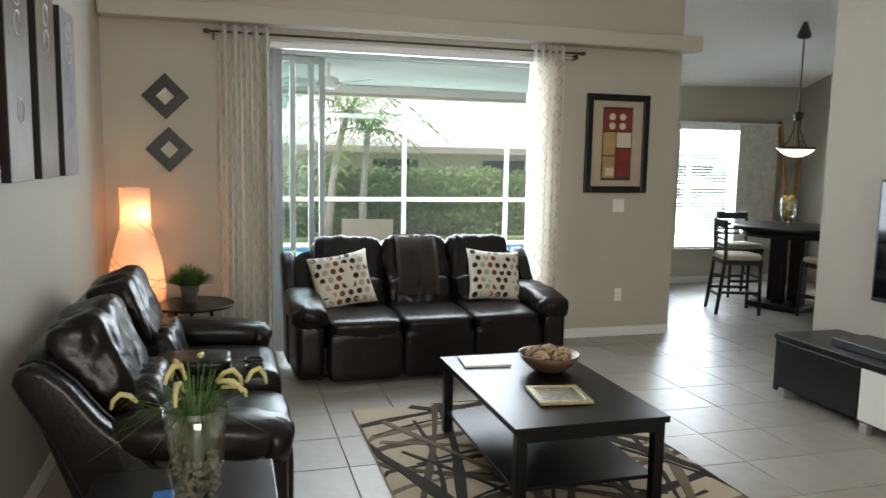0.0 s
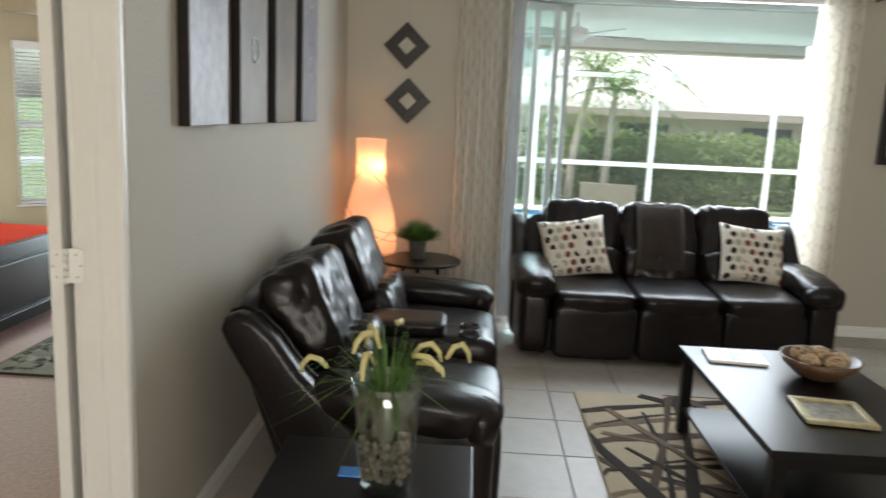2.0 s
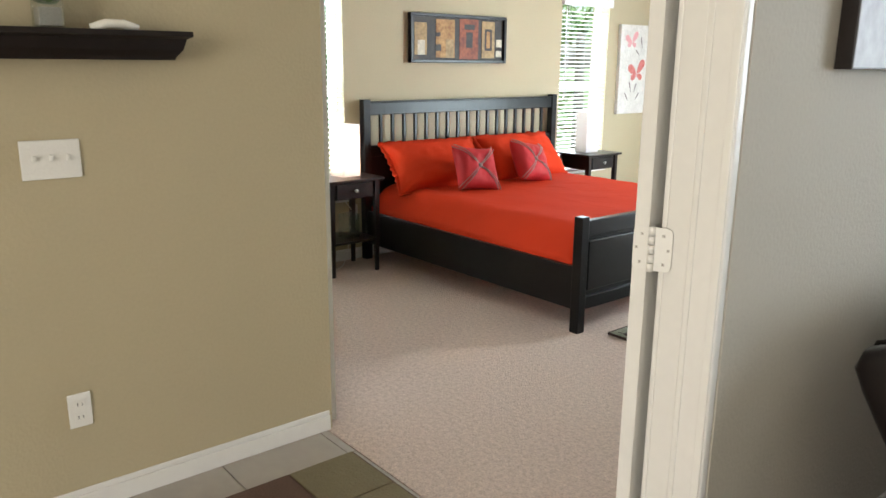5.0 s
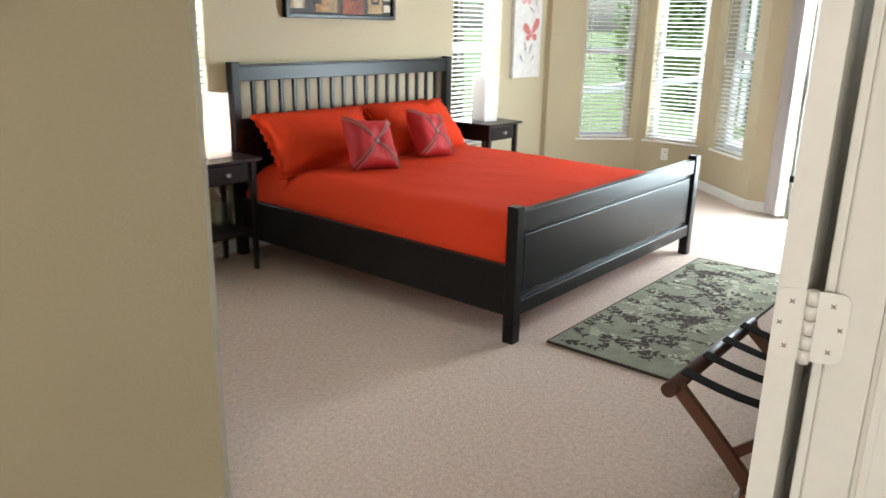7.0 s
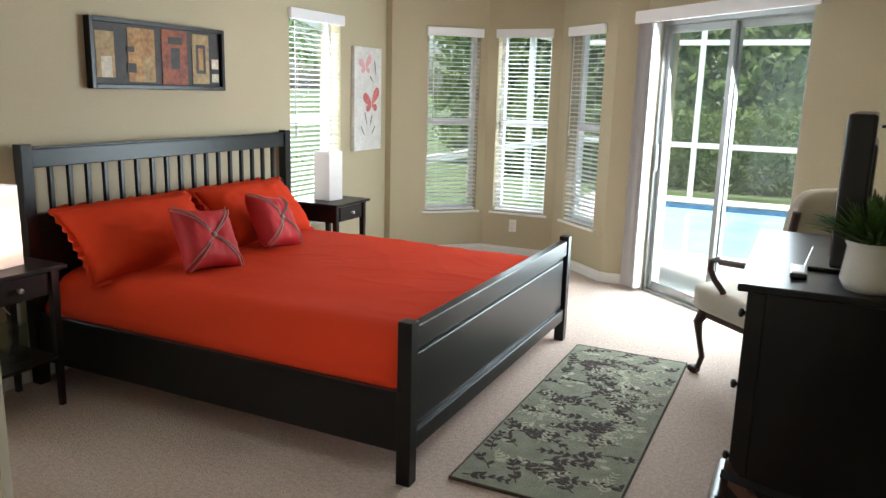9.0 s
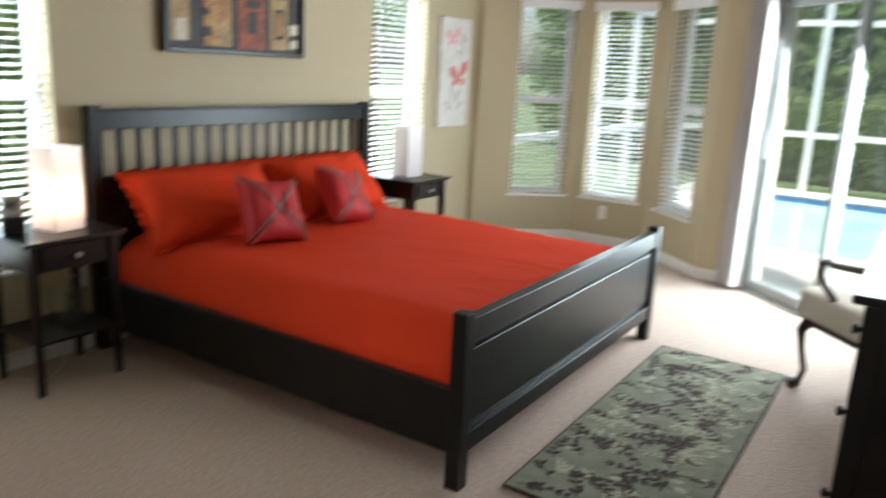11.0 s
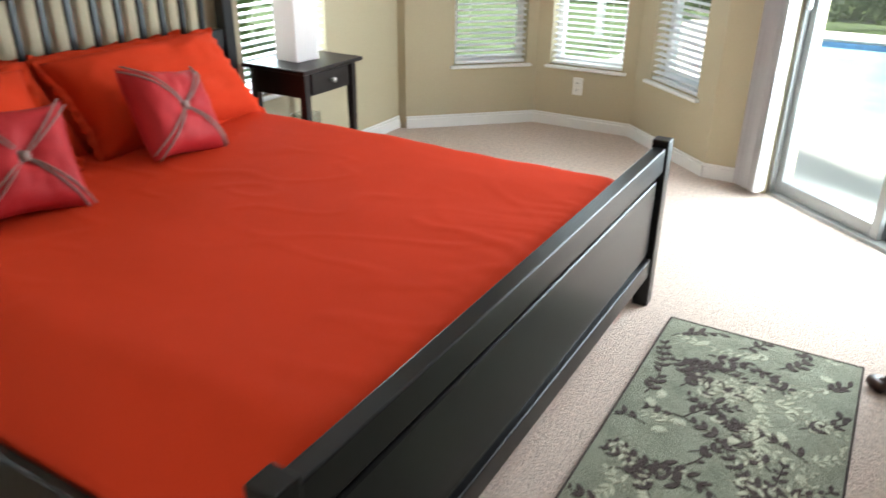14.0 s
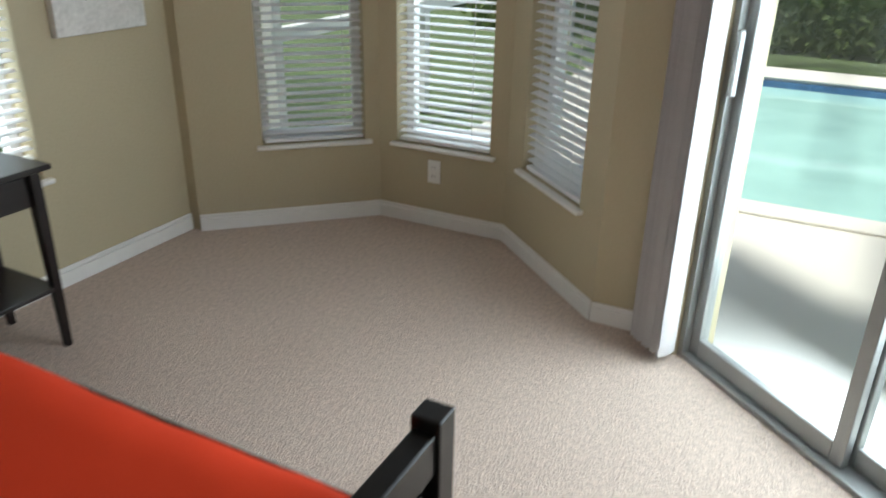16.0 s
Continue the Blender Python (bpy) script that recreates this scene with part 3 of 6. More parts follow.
def cushion_mesh(w, h, d, s=None, seed=0, pinch=0.09, crease=0.006, dimple=0.0):
    """A square-cornered pillow lying in its own xz plane, plump in y."""
    s = s or Shape()
    n = 28
    for side in (1, -1):
        g = {}
        for i in range(n + 1):
            for j in range(n + 1):
                u, v = 2 * i / n - 1, 2 * j / n - 1
                f = max(0, (1 - u ** 4) * (1 - v ** 4)) ** 0.6
                pu = 1 - pinch * (1 - v * v) * abs(u) ** 3
                pv = 1 - pinch * (1 - u * u) * abs(v) ** 3
                wr = crease * (noise.noise(Vector((u * 3 + seed, v * 3, side * 2))) + 0.5 * noise.noise(Vector((u * 8 + seed, v * 5, side * 3)))) * (f + 0.2)
                f *= 1 - dimple * math.exp(-(u * u + v * v) / 0.05) * (1 + 0.25 * math.cos(8 * math.atan2(v, u)))
                g[i, j] = s.bm.verts.new((u * pv * 0 + u * pu * w / 2, side * (d / 2 * f + wr), v * pv * h / 2))
        for i in range(n):
            for j in range(n):
                s.bm.faces.new((g[i, j], g[i + 1, j], g[i + 1, j + 1], g[i, j + 1])).smooth = True
    bmesh.ops.remove_doubles(s.bm, verts=s.bm.verts, dist=0.0015)
    return s


def frill(w, h, width, seed):
    """A gathered band of cloth round a pillow's edge."""
    s = Shape()
    per = []
    n = 160
    for k in range(n):
        a = k / n * 4
        e, t = int(a), (a % 1) * 2 - 1
        u, v = ((t, -1), (1, t), (-t, 1), (-1, -t))[e]
        per.append((u, v))
    rings = []
    for lv in range(3):
        ring = []
        for k, (u, v) in enumerate(per):
            o = width * lv / 2
            du, dv = (u / max(abs(u), abs(v)), v / max(abs(u), abs(v)))
            q = 1 - 0.05 * (1 - min(abs(u), abs(v)) ** 2)
            x = u * w / 2 * q + (du if abs(u) > 0.999 else u) * o
            z = v * h / 2 * q + (dv if abs(v) > 0.999 else v) * o
            y = 0.010 * lv / 2 * math.sin(k * 1.35 + seed) + 0.004 * math.sin(k * 0.37)
            ring.append((s.bm.verts.new((x, y, z)), s.bm.verts.new((x, y + 0.003, z))))
        rings.append(ring)
    for a, b in zip(rings, rings[1:]):
        for k in range(n):
            l = (k + 1) % n
            s.bm.faces.new((a[k][0], a[l][0], b[l][0], b[k][0])).smooth = True
            s.bm.faces.new((a[k][1], b[k][1], b[l][1], a[l][1])).smooth = True
    for k in range(n):
        l = (k + 1) % n
        s.bm.faces.new((rings[2][k][0], rings[2][l][0], rings[2][l][1], rings[2][k][1]))
    return s


def sham(x, y, turn, lean, seed):
    """A frilled pillow; its front looks along local -y."""
    m = pose(x, y, 0.545, 0, 0, turn) @ pose(0, 0, 0.02, lean, 0, 0)
    t = thing("pillow", m, "orange-red frilled pillow leaning on the headboard", "pillow", "frilled bed pillows")
    part("cushion", cushion_mesh(0.845, 0.425, 0.23, seed=seed, crease=0.016), M_RED, t, at=pose(0, 0, 0.19))
    part("frill", frill(0.80, 0.38, 0.04, seed), M_RED, t, at=pose(0, 0, 0.19))


# headboard front is at x = -4.58; local -y has to face +x
sham(-4.24, 4.78, 87, -40, 1)
sham(-4.26, 5.72, 92, -40, 5)
sham(-4.36, 4.92, 90, -42, 9)
sham(-4.37, 5.66, 90, -42, 13)


def throw_pillow(x, y, turn, lean, tilt, seed):
    m = pose(x, y, 0.545, 0, 0, turn) @ pose(0, 0, 0.0, lean, 0, 0) @ pose(0, 0, 0, 0, tilt, 0)
    t = thing("throw_pillow", m, "red satin square cushion with crossed grey ribbons and a button", "cushion", "red satin cushions")
    part("cushion", cushion_mesh(0.365, 0.355, 0.16, seed=seed, pinch=0.15, crease=0.008, dimple=0.22), M_REDSATIN, t, at=pose(0, 0, 0.19))
    for k in (1, -1):
        for off in (-0.008, 0.008):
            pts = []
            for i in range(25):
                u = (2 * i / 24 - 1) * 0.96
                f = max(0, (1 - u ** 4) ** 2) ** 0.6 * (1 - 0.22 * math.exp(-2 * u * u / 0.05) * 1.1)
                p = 1 - 0.15 * (1 - u * u) * abs(u) ** 3
                w = off * (0.25 + abs(u))
                pts.append((u * p * 0.1825 + w, -0.08 * f - 0.004, 0.19 + k * u * p * 0.1775 - k * w))
            part("ribbon", Shape().tube(pts, 0.0032, 6), M_PIPING, t, "grey satin ribbon")
    part("button", Shape().soft((0, -0.067, 0.19), (0.034, 0.024, 0.034), 2.2, 3), M_PIPING, t, "grey covered button")


throw_pillow(-3.93, 4.84, 84, -29, 7, 3)
throw_pillow(-3.99, 5.50, 100, -32, 12, 8)


def nightstand(x, y, m_group):
    t = thing("nightstand", pose(x, y, 0), "small espresso nightstand with one drawer and low shelf", "nightstand", m_group)
    w, d, h = 0.46, 0.40, 0.68
    part("tabletop", Shape().box(0, 0, h - 0.02, d, w, h, 0.004), M_ESP, t)
    part("apron", Shape().box(0.035, 0.035, h - 0.14, d - 0.045, w - 0.035, h - 0.021), M_ESP, t)
    dr = part("drawer", Shape().box(d - 0.044, 0.085, h - 0.13, d - 0.028, w - 0.085, h - 0.03, 0.003), M_ESP, t)
    part("knob", Shape().lathe([(0.006, 0), (0.006, 0.012), (0.013, 0.018), (0.012, 0.026), (0.005, 0.029)], seg=14), M_STEEL, dr, "round metal knob", at=pose(d - 0.028, w / 2, h - 0.08, 0, 90, 0))
    for a in (0.025, d - 0.06):
        for b in (0.03, w - 0.065):
            s = Shape()
            c = (a + 0.0175, b + 0.0175)
            vs = [[s.bm.verts.new((c[0] + sx * r, c[1] + sy * r, z)) for sx, sy in ((-1, -1), (1, -1), (1, 1), (-1, 1))] for r, z in ((0.0115, 0), (0.0175, 0.5), (0.0175, h - 0.021))]
            s.bm.faces.new(vs[0][::-1])
            s.bm.faces.new(vs[2])
            for p, q in zip(vs, vs[1:]):
                for i in range(4):
                    s.bm.faces.new((p[i], p[(i + 1) % 4], q[(i + 1) % 4], q[i]))
            part("leg", s, M_ESP, t)
    part("shelf", Shape().box(0.03, 0.035, 0.225, d - 0.03, w - 0.035, 0.24, 0.003), M_ESP, t)
    return t


ns = nightstand(-4.645, 3.755, "nightstands beside the bed")
copy_thing(ns, pose(-4.625, 6.40, 0))


def paper_lamp(x, y, z, lit, label, turn=8):
    t = thing("table_lamp", pose(x, y, z, 0, 0, turn), label, "lamp")
    s = Shape()
    w, h, n = 0.074, 0.36, 6
    rings = []
    for k in range(13):
        zz = 0.002 + h * k / 12
        rings.append([s.bm.verts.new((sx * (w + 0.0012 * math.sin(k * 2 + i)), sy * w, zz)) for i, (sx, sy) in enumerate(((-1, -1), (1, -1), (1, 1), (-1, 1)))])
    for a, b in zip(rings, rings[1:]):
        for i in range(4):
            s.bm.faces.new((a[i], a[(i + 1) % 4], b[(i + 1) % 4], b[i]))
    ob = part("shade", s, M_SHADE, t)
    part("base", Shape().lathe([(0.06, 0), (0.06, 0.012), (0.02, 0.02), (0.02, 0.09)], seg=20), M_PLATE, t)
    part("bulb", Shape().lathe([(0.012, 0.09), (0.014, 0.11), (0.03, 0.14), (0.033, 0.165), (0.02, 0.19), (0.004, 0.197)], seg=18), M_SOFTBULB if lit else M_PLATE, t)
    return t


M_SHADE = bpy.data.materials.new("translucent_paper")
M_SHADE.use_nodes = True
_n, _l = M_SHADE.node_tree.nodes, M_SHADE.node_tree.links
_tr = _n.new("ShaderNodeBsdfTranslucent")
_tr.inputs[0].default_value = (0.85, 0.80, 0.76, 1)
_df = _n.new("ShaderNodeBsdfDiffuse")
_df.inputs[0].default_value = (0.8, 0.79, 0.80, 1)
_mx = _n.new("ShaderNodeMixShader")
_no = _n.new("ShaderNodeTexNoise")
_no.inputs["Scale"].default_value = 40
_mr = _n.new("ShaderNodeMapRange")
_mr.inputs["To Min"].default_value, _mr.inputs["To Max"].default_value = 0.42, 0.58
_l.new(_no.outputs[0], _mr.inputs[0])
_l.new(_mr.outputs[0], _mx.inputs[0])
_l.new(_df.outputs[0], _mx.inputs[1])
_l.new(_tr.outputs[0], _mx.inputs[2])
_l.new(_mx.outputs[0], _n["Material Output"].inputs[0])
M_BULB = mat("lit_bulb", (1.0, 0.55, 0.28), 0.4, var=0.0, emit=26.0)
M_SOFTBULB = mat("soft_lit_bulb", (1.0, 0.66, 0.45), 0.4, var=0.0, emit=15.0)
paper_lamp(-4.45, 4.02, 0.68, True, "square white paper table lamp, lit, on the nightstand")
paper_lamp(-4.45, 6.62, 0.68, False, "square white paper table lamp, unlit, on the nightstand", -6)
structure("wall_corner_bay", Shape().box(-4.87, 7.841, 0, -4.612, 8.02, HB), M_BED, TAN, "wall")


def rug_bedroom():
    m = mat("sage_rug_pile", (0.21, 0.22, 0.15), 0.95, var=0.25, scale=12, grain=260, bump=0.8, second=(0.33, 0.34, 0.25))
    s = Shape().box(-2.37, 4.41, 0.001, -1.73, 6.23, 0.014, 0.004)
    t = solid("bedroom_rug", s, m, "sage green runner rug with brown leaf sprigs", "rug")
    brown = mat("brown_rug_pile", (0.045, 0.028, 0.022), 0.95, var=0.2, bump=0.6)
    cream = mat("cream_rug_pile", (0.44, 0.43, 0.31), 0.95, var=0.2, bump=0.6)
    rnd = random.Random(5)
    sb, sc = Shape(), Shape()

    def leaf(sh, x, y, a, l, w, z):
        pts = []
        for k, f in ((0, 0), (0.25, 0.8), (0.55, 1), (0.85, 0.55), (1, 0), (0.85, -0.55), (0.55, -1), (0.25, -0.8)):
            px, py = x + l * k * math.cos(a) - w * f * math.sin(a), y + l * k * math.sin(a) + w * f * math.cos(a)
            pts.append((min(max(px, -2.362), -1.738), min(max(py, 4.418), 6.222)))
        try:
            sh.prism(pts, 0.0135, z)
        except ValueError:
            pass

    def inside(x, y):
        return -2.352 < x < -1.748 and 4.43 < y < 6.21

    def spray(sh, x, y, a, steps, stem, ll, lw, bend, gap):
        """A curved stem with leaves in pairs that grow smaller to its tip."""
        for j in range(steps):
            nx, ny = x + gap * math.cos(a), y + gap * math.sin(a)
            if not inside(nx, ny):
                break
            leaf(sh, x, y, a, gap * 1.15, stem, 0.0152)
            k = 1 - 0.45 * j / steps
            for d in (0.75, -0.75):
                if rnd.random() < 0.82:
                    leaf(sh, nx, ny, a + d + rnd.uniform(-0.25, 0.25), ll * k * rnd.uniform(0.8, 1.15), lw * k, 0.0153 + rnd.random() * 0.0006)
            x, y = nx, ny
            a += bend + rnd.uniform(-0.12, 0.12)

    for k in range(46):
        spray(sc, rnd.uniform(-2.33, -1.77), rnd.uniform(4.45, 6.19), rnd.uniform(0, 6.28), rnd.choice((4, 6, 7)), 0.0016, 0.042, 0.0075, rnd.uniform(-0.12, 0.12), 0.028)
    for k in range(40):
        x, y, a = rnd.uniform(-2.33, -1.77), rnd.uniform(4.46, 6.18), rnd.uniform(0, 6.28)
        for d in range(4):
            leaf(sc, x, y, a + d * 0.5, 0.034, 0.008, 0.0145 + rnd.random() * 0.0006)
    for k in range(58):
        x, y = -2.34 + 0.58 * ((k * 0.382) % 1), 4.45 + k * 0.03
        spray(sb, x, y, rnd.choice((0.3, 2.8, 1.0, 2.2)) + rnd.uniform(-0.35, 0.35), rnd.choice((5, 7, 8)), 0.0032, 0.045, 0.0105, rnd.uniform(-0.16, 0.16), 0.036)
    tagged(part("leaf_pattern", sb, brown, t, "dark brown sprigs"), kind="stuff")
    tagged(part("flower_pattern", sc, cream, t, "pale cream flowers"), kind="stuff")
    e = Shape()
    for b in ((-2.375, 4.405, -2.368, 6.235), (-1.732, 4.405, -1.725, 6.235), (-2.368, 4.405, -1.732, 4.412), (-2.368, 6.228, -1.732, 6.235)):
        e.box(b[0], b[1], 0.001, b[2], b[3], 0.015, 0.002)
    part("binding", e, brown, t, "dark bound edge")


rug_bedroom()


def dresser():
    x1, x0, y0, y1, h = -0.84, -1.36, 4.36, 5.43, 0.95
    t = thing("dresser", pose(0, 0, 0), "tall black-brown three-drawer dresser against the wall", "dresser")
    part("top", Shape().box(x0 - 0.03, y0 - 0.025, h - 0.025, x1, y1 + 0.025, h, 0.006), M_BLACK, t)
    part("side_panel", Shape().box(x0, y0, 0.12, x1, y0 + 0.02, h - 0.026).box(x0, y0 - 0.006, 0, x0 + 0.055, y0 + 0.02, h - 0.026, 0.003).box(x1 - 0.055, y0 - 0.006, 0, x1, y0 + 0.02, h - 0.026, 0.003), M_BLACK, t)
    part("side_panel", Shape().box(x0, y1 - 0.02, 0, x1, y1, h - 0.026), M_BLACK, t)
    part("back_panel", Shape().box(x0 + 0.03, y0 + 0.021, 0.12, x0 + 0.045, y1 - 0.021, h - 0.027), M_BLACK, t)
    part("plinth_rail", Shape().box(x0 + 0.005, y0 + 0.021, 0.08, x0 + 0.029, y1 - 0.021, 0.15), M_BLACK, t)
    for z0, z1 in ((0.155, 0.41), (0.42, 0.675), (0.685, 0.915)):
        d = part("drawer", Shape().box(x0 + 0.002, y0 + 0.03, z0, x0 + 0.0295, y1 - 0.03, z1, 0.003), M_BLACK, t)
        for yy in (y0 + 0.2, y1 - 0.2):
            part("knob", Shape().lathe([(0.007, 0), (0.007, 0.014), (0.016, 0.02), (0.015, 0.03), (0.006, 0.034)], seg=14), M_BLACKPL, d, at=pose(x0 + 0.002, yy, (z0 + z1) / 2, 0, -90, 0))


dresser()


def television(m, w, h, label):
    t = thing("television", m, label, "television")
    part("housing", Shape().box(-0.03, -w / 2, 0.05, 0.05, w / 2, 0.05 + h, 0.012, seg=3).box(0.02, -w * 0.36, 0.12, 0.06, w * 0.36, h - 0.04, 0.015), M_BLACKPL, t)
    part("screen", Shape().box(-0.032, -w / 2 + 0.025, 0.085, -0.0302, w / 2 - 0.025, 0.03 + h), mat("dark_screen", (0.006, 0.006, 0.008), 0.08, var=0.0, bump=0), t)
    part("neck", Shape().box(-0.01, -0.05, 0.01, 0.03, 0.05, 0.09, 0.006), M_BLACKPL, t)
    part("stand", Shape().box(-0.11, -0.2, 0, 0.10, 0.2, 0.012, 0.004), M_BLACKPL, t)
    return t


television(pose(-1.09, 4.86, 0.95, 0, 0, -4), 0.78, 0.47, "black flat-screen television on the dresser")
rm = Shape().box(-1.25, 4.50, 0.951, -1.20, 4.66, 0.968, 0.005)
tt = solid("remote_control", rm, M_BLACKPL, "black television remote lying on the dresser", "remote")
part("button_pad", Shape().box(-1.242, 4.52, 0.9682, -1.208, 4.64, 0.9695), M_STEEL, tt)


def leafy_tuft(shape, c, n, spread, height, w, rnd, droop=0.3):
    for _ in range(n):
        a, r = rnd.uniform(0, 6.283), rnd.uniform(0.15, 1)
        d = Vector((math.cos(a), math.sin(a), 0))
        hh = height * rnd.uniform(0.6, 1) * (1.15 - 0.5 * r)
        p = Vector(c) + d * rnd.uniform(0, spread * 0.2)
        pts = [p + d * spread * r * k ** 1.3 + Vector((0, 0, hh * (k - droop * r * k ** 3))) for k in (0, 0.3, 0.6, 0.85, 1)]
        shape.blade(pts, w)
    return shape


def potted_plant(m, pot, pot_mat, label, n, spread, height, w, top, seed):
    t = thing("potted_plant", m, label, "plant")
    part("pot", Shape().lathe(pot, seg=28, cap=False), pot_mat, t)
    part("soil", Shape().lathe([(0.001, top - 0.03), (pot[2][0] * 0.8, top - 0.028)], seg=20, cap=False), M_GROUT, t)
    part("foliage", leafy_tuft(Shape(), (0, 0, top - 0.03), n, spread, height, w, random.Random(seed)), M_LEAF, t)
    return t


potted_plant(pose(-1.03, 4.46, 0.95), [(0.001, 0), (0.07, 0.001), (0.085, 0.03), (0.078, 0.09), (0.075, 0.13), (0.084, 0.15), (0.078, 0.15), (0.07, 0.13), (0.07, 0.02)], M_CERAMIC, "bushy green plant in a white ceramic pot on the dresser", 300, 0.2, 0.19, 0.007, 0.15, 3)


def arm_chair():
    """Carver chair; the front looks along local -y."""
    t = thing("armchair", pose(-1.32, 6.136, 0, 0, 0, -135), "cream upholstered armchair with carved dark cabriole legs", "chair")
    part("seat", Shape().soft((0, 0, 0.445), (0.62, 0.60, 0.15), 8, 10), M_CREAM, t)
    part("seat_rail", Shape().box(-0.255, -0.24, 0.33, 0.255, 0.24, 0.375, 0.01), M_CHERRY, t)
    part("backrest", Shape().soft((0, 0.27, 0.81), (0.48, 0.10, 0.58), 5, 8, rx(-8)), M_CREAM, t)
    for sx in (-1, 1):
        part("leg", Shape().tube([(sx * 0.235, -0.225, 0.37), (sx * 0.262, -0.25, 0.30), (sx * 0.25, -0.24, 0.2), (sx * 0.232, -0.225, 0.1), (sx * 0.24, -0.24, 0.04), (sx * 0.25, -0.262, 0.015)], lambda k: (0.036 - 0.05 * k if k < 0.4 else 0.016 + 0.0 * k) if k < 0.8 else 0.016 + (k - 0.8) * 0.08, 10).soft((sx * 0.25, -0.262, 0.022), (0.06, 0.075, 0.042), 2.6, 3), M_CHERRY, t)
        part("leg", Shape().tube([(sx * 0.22, 0.24, 0.37), (sx * 0.22, 0.26, 0.15), (sx * 0.22, 0.31, 0.0)], 0.022, 8, 0.016), M_CHERRY, t)
        part("back_post", Shape().tube([(sx * 0.24, 0.25, 0.36), (sx * 0.25, 0.28, 0.6), (sx * 0.25, 0.34, 1.0)], 0.02, 8), M_CHERRY, t)
        part("armrest", Shape().tube([(sx * 0.25, 0.30, 0.70), (sx * 0.30, 0.15, 0.70), (sx * 0.32, -0.05, 0.68), (sx * 0.31, -0.07, 0.69), (sx * 0.305, -0.13, 0.67), (sx * 0.30, -0.145, 0.62), (sx * 0.295, -0.11, 0.57), (sx * 0.285, -0.05, 0.52), (sx * 0.275, -0.01, 0.40)], 0.017, 10), M_CHERRY, t)


arm_chair()


def candle_sconce():
    t = thing("candle_sconce", pose(-0.822, 6.1, 1.40), "small dark wall sconce with a clear glass cup", "sconce")
    part("back_plate", Shape().box(-0.012, -0.04, -0.06, 0, 0.04, 0.14, 0.003), M_ESP, t)
    part("ledge", Shape().box(-0.12, -0.05, -0.015, -0.0125, 0.05, 0.0, 0.004), M_ESP, t)
    part("cup", Shape().lathe([(0.001, 0.001), (0.03, 0.002), (0.036, 0.09), (0.033, 0.09), (0.028, 0.008)], (-0.066, 0, 0), 24, False), M_CLEAR, t)


candle_sconce()


M_STRAP = mat("black_webbing", (0.012, 0.011, 0.011), 0.9, spec=0.15)


def bowed(ln):
    """A flat bar along x that bows gently to one side."""
    s, rows, n = Shape(), [], 12
    for i in range(n + 1):
        x, z = ln * (i / n - 0.5), 0.022 * math.cos(math.pi * (i / n - 0.5))
        rows.append([s.bm.verts.new((x, y, z + dz)) for y, dz in ((-0.011, -0.018), (0.011, -0.018), (0.011, 0.018), (-0.011, 0.018))])
    for a, b in zip(rows, rows[1:]):
        for q in range(4):
            s.bm.faces.new((a[q], a[(q + 1) % 4], b[(q + 1) % 4], b[q]))
    s.bm.faces.new(rows[0])
    s.bm.faces.new(rows[-1][::-1])
    return s


def luggage_rack():
    t = thing("luggage_rack", pose(-1.355, 3.37, 0), "folding brown wooden luggage rack with black straps", "luggage rack")
    W, L, H = 0.42, 0.64, 0.50
    for y in (0.03, L - 0.03):
        for a, b in (((0, H), (W, 0.02)), ((W, H), (0, 0.02))):
            dy = 0.014 if a[0] == 0 else -0.014
            mid = Vector(((a[0] + b[0]) / 2, y + dy, (a[1] + b[1]) / 2))
            ang = math.degrees(math.atan2(b[1] - a[1], b[0] - a[0]))
            ln = math.hypot(b[0] - a[0], b[1] - a[1])
            part("leg", bowed(ln), M_BROWN, t, at=Matrix.Translation(mid) @ ry(-ang))
        part("pivot_bolt", Shape().tube([(W / 2, y - 0.032, H / 2 + 0.01), (W / 2, y + 0.032, H / 2 + 0.01)], 0.008, 10), M_STEEL, t)
    for x in (0, W):
        part("top_rail", Shape().tube([(x, -0.01, H), (x, L + 0.01, H)], 0.021, 10), M_CHERRY, t)
    part("lower_rail", Shape().tube([(W - 0.05, 0.03, 0.08), (W - 0.05, L - 0.03, 0.08)], 0.012, 8), M_BROWN, t)
    for k in range(4):
        y = 0.09 + k * (L - 0.18) / 3
        s = Shape()
        rows = []
        for i in range(9):
            u = i / 8
            z = H + 0.022 - 0.03 * math.sin(math.pi * u)
            rows.append([s.bm.verts.new((W * u, y + dy, z + dz)) for dy, dz in ((-0.022, 0), (0.022, 0), (0.022, 0.003), (-0.022, 0.003))])
        for a, b in zip(rows, rows[1:]):
            for q in range(4):
                s.bm.faces.new((a[q], a[(q + 1) % 4], b[(q + 1) % 4], b[q]))
        part("strap", s, M_STRAP, t, "black webbing strap")


luggage_rack()


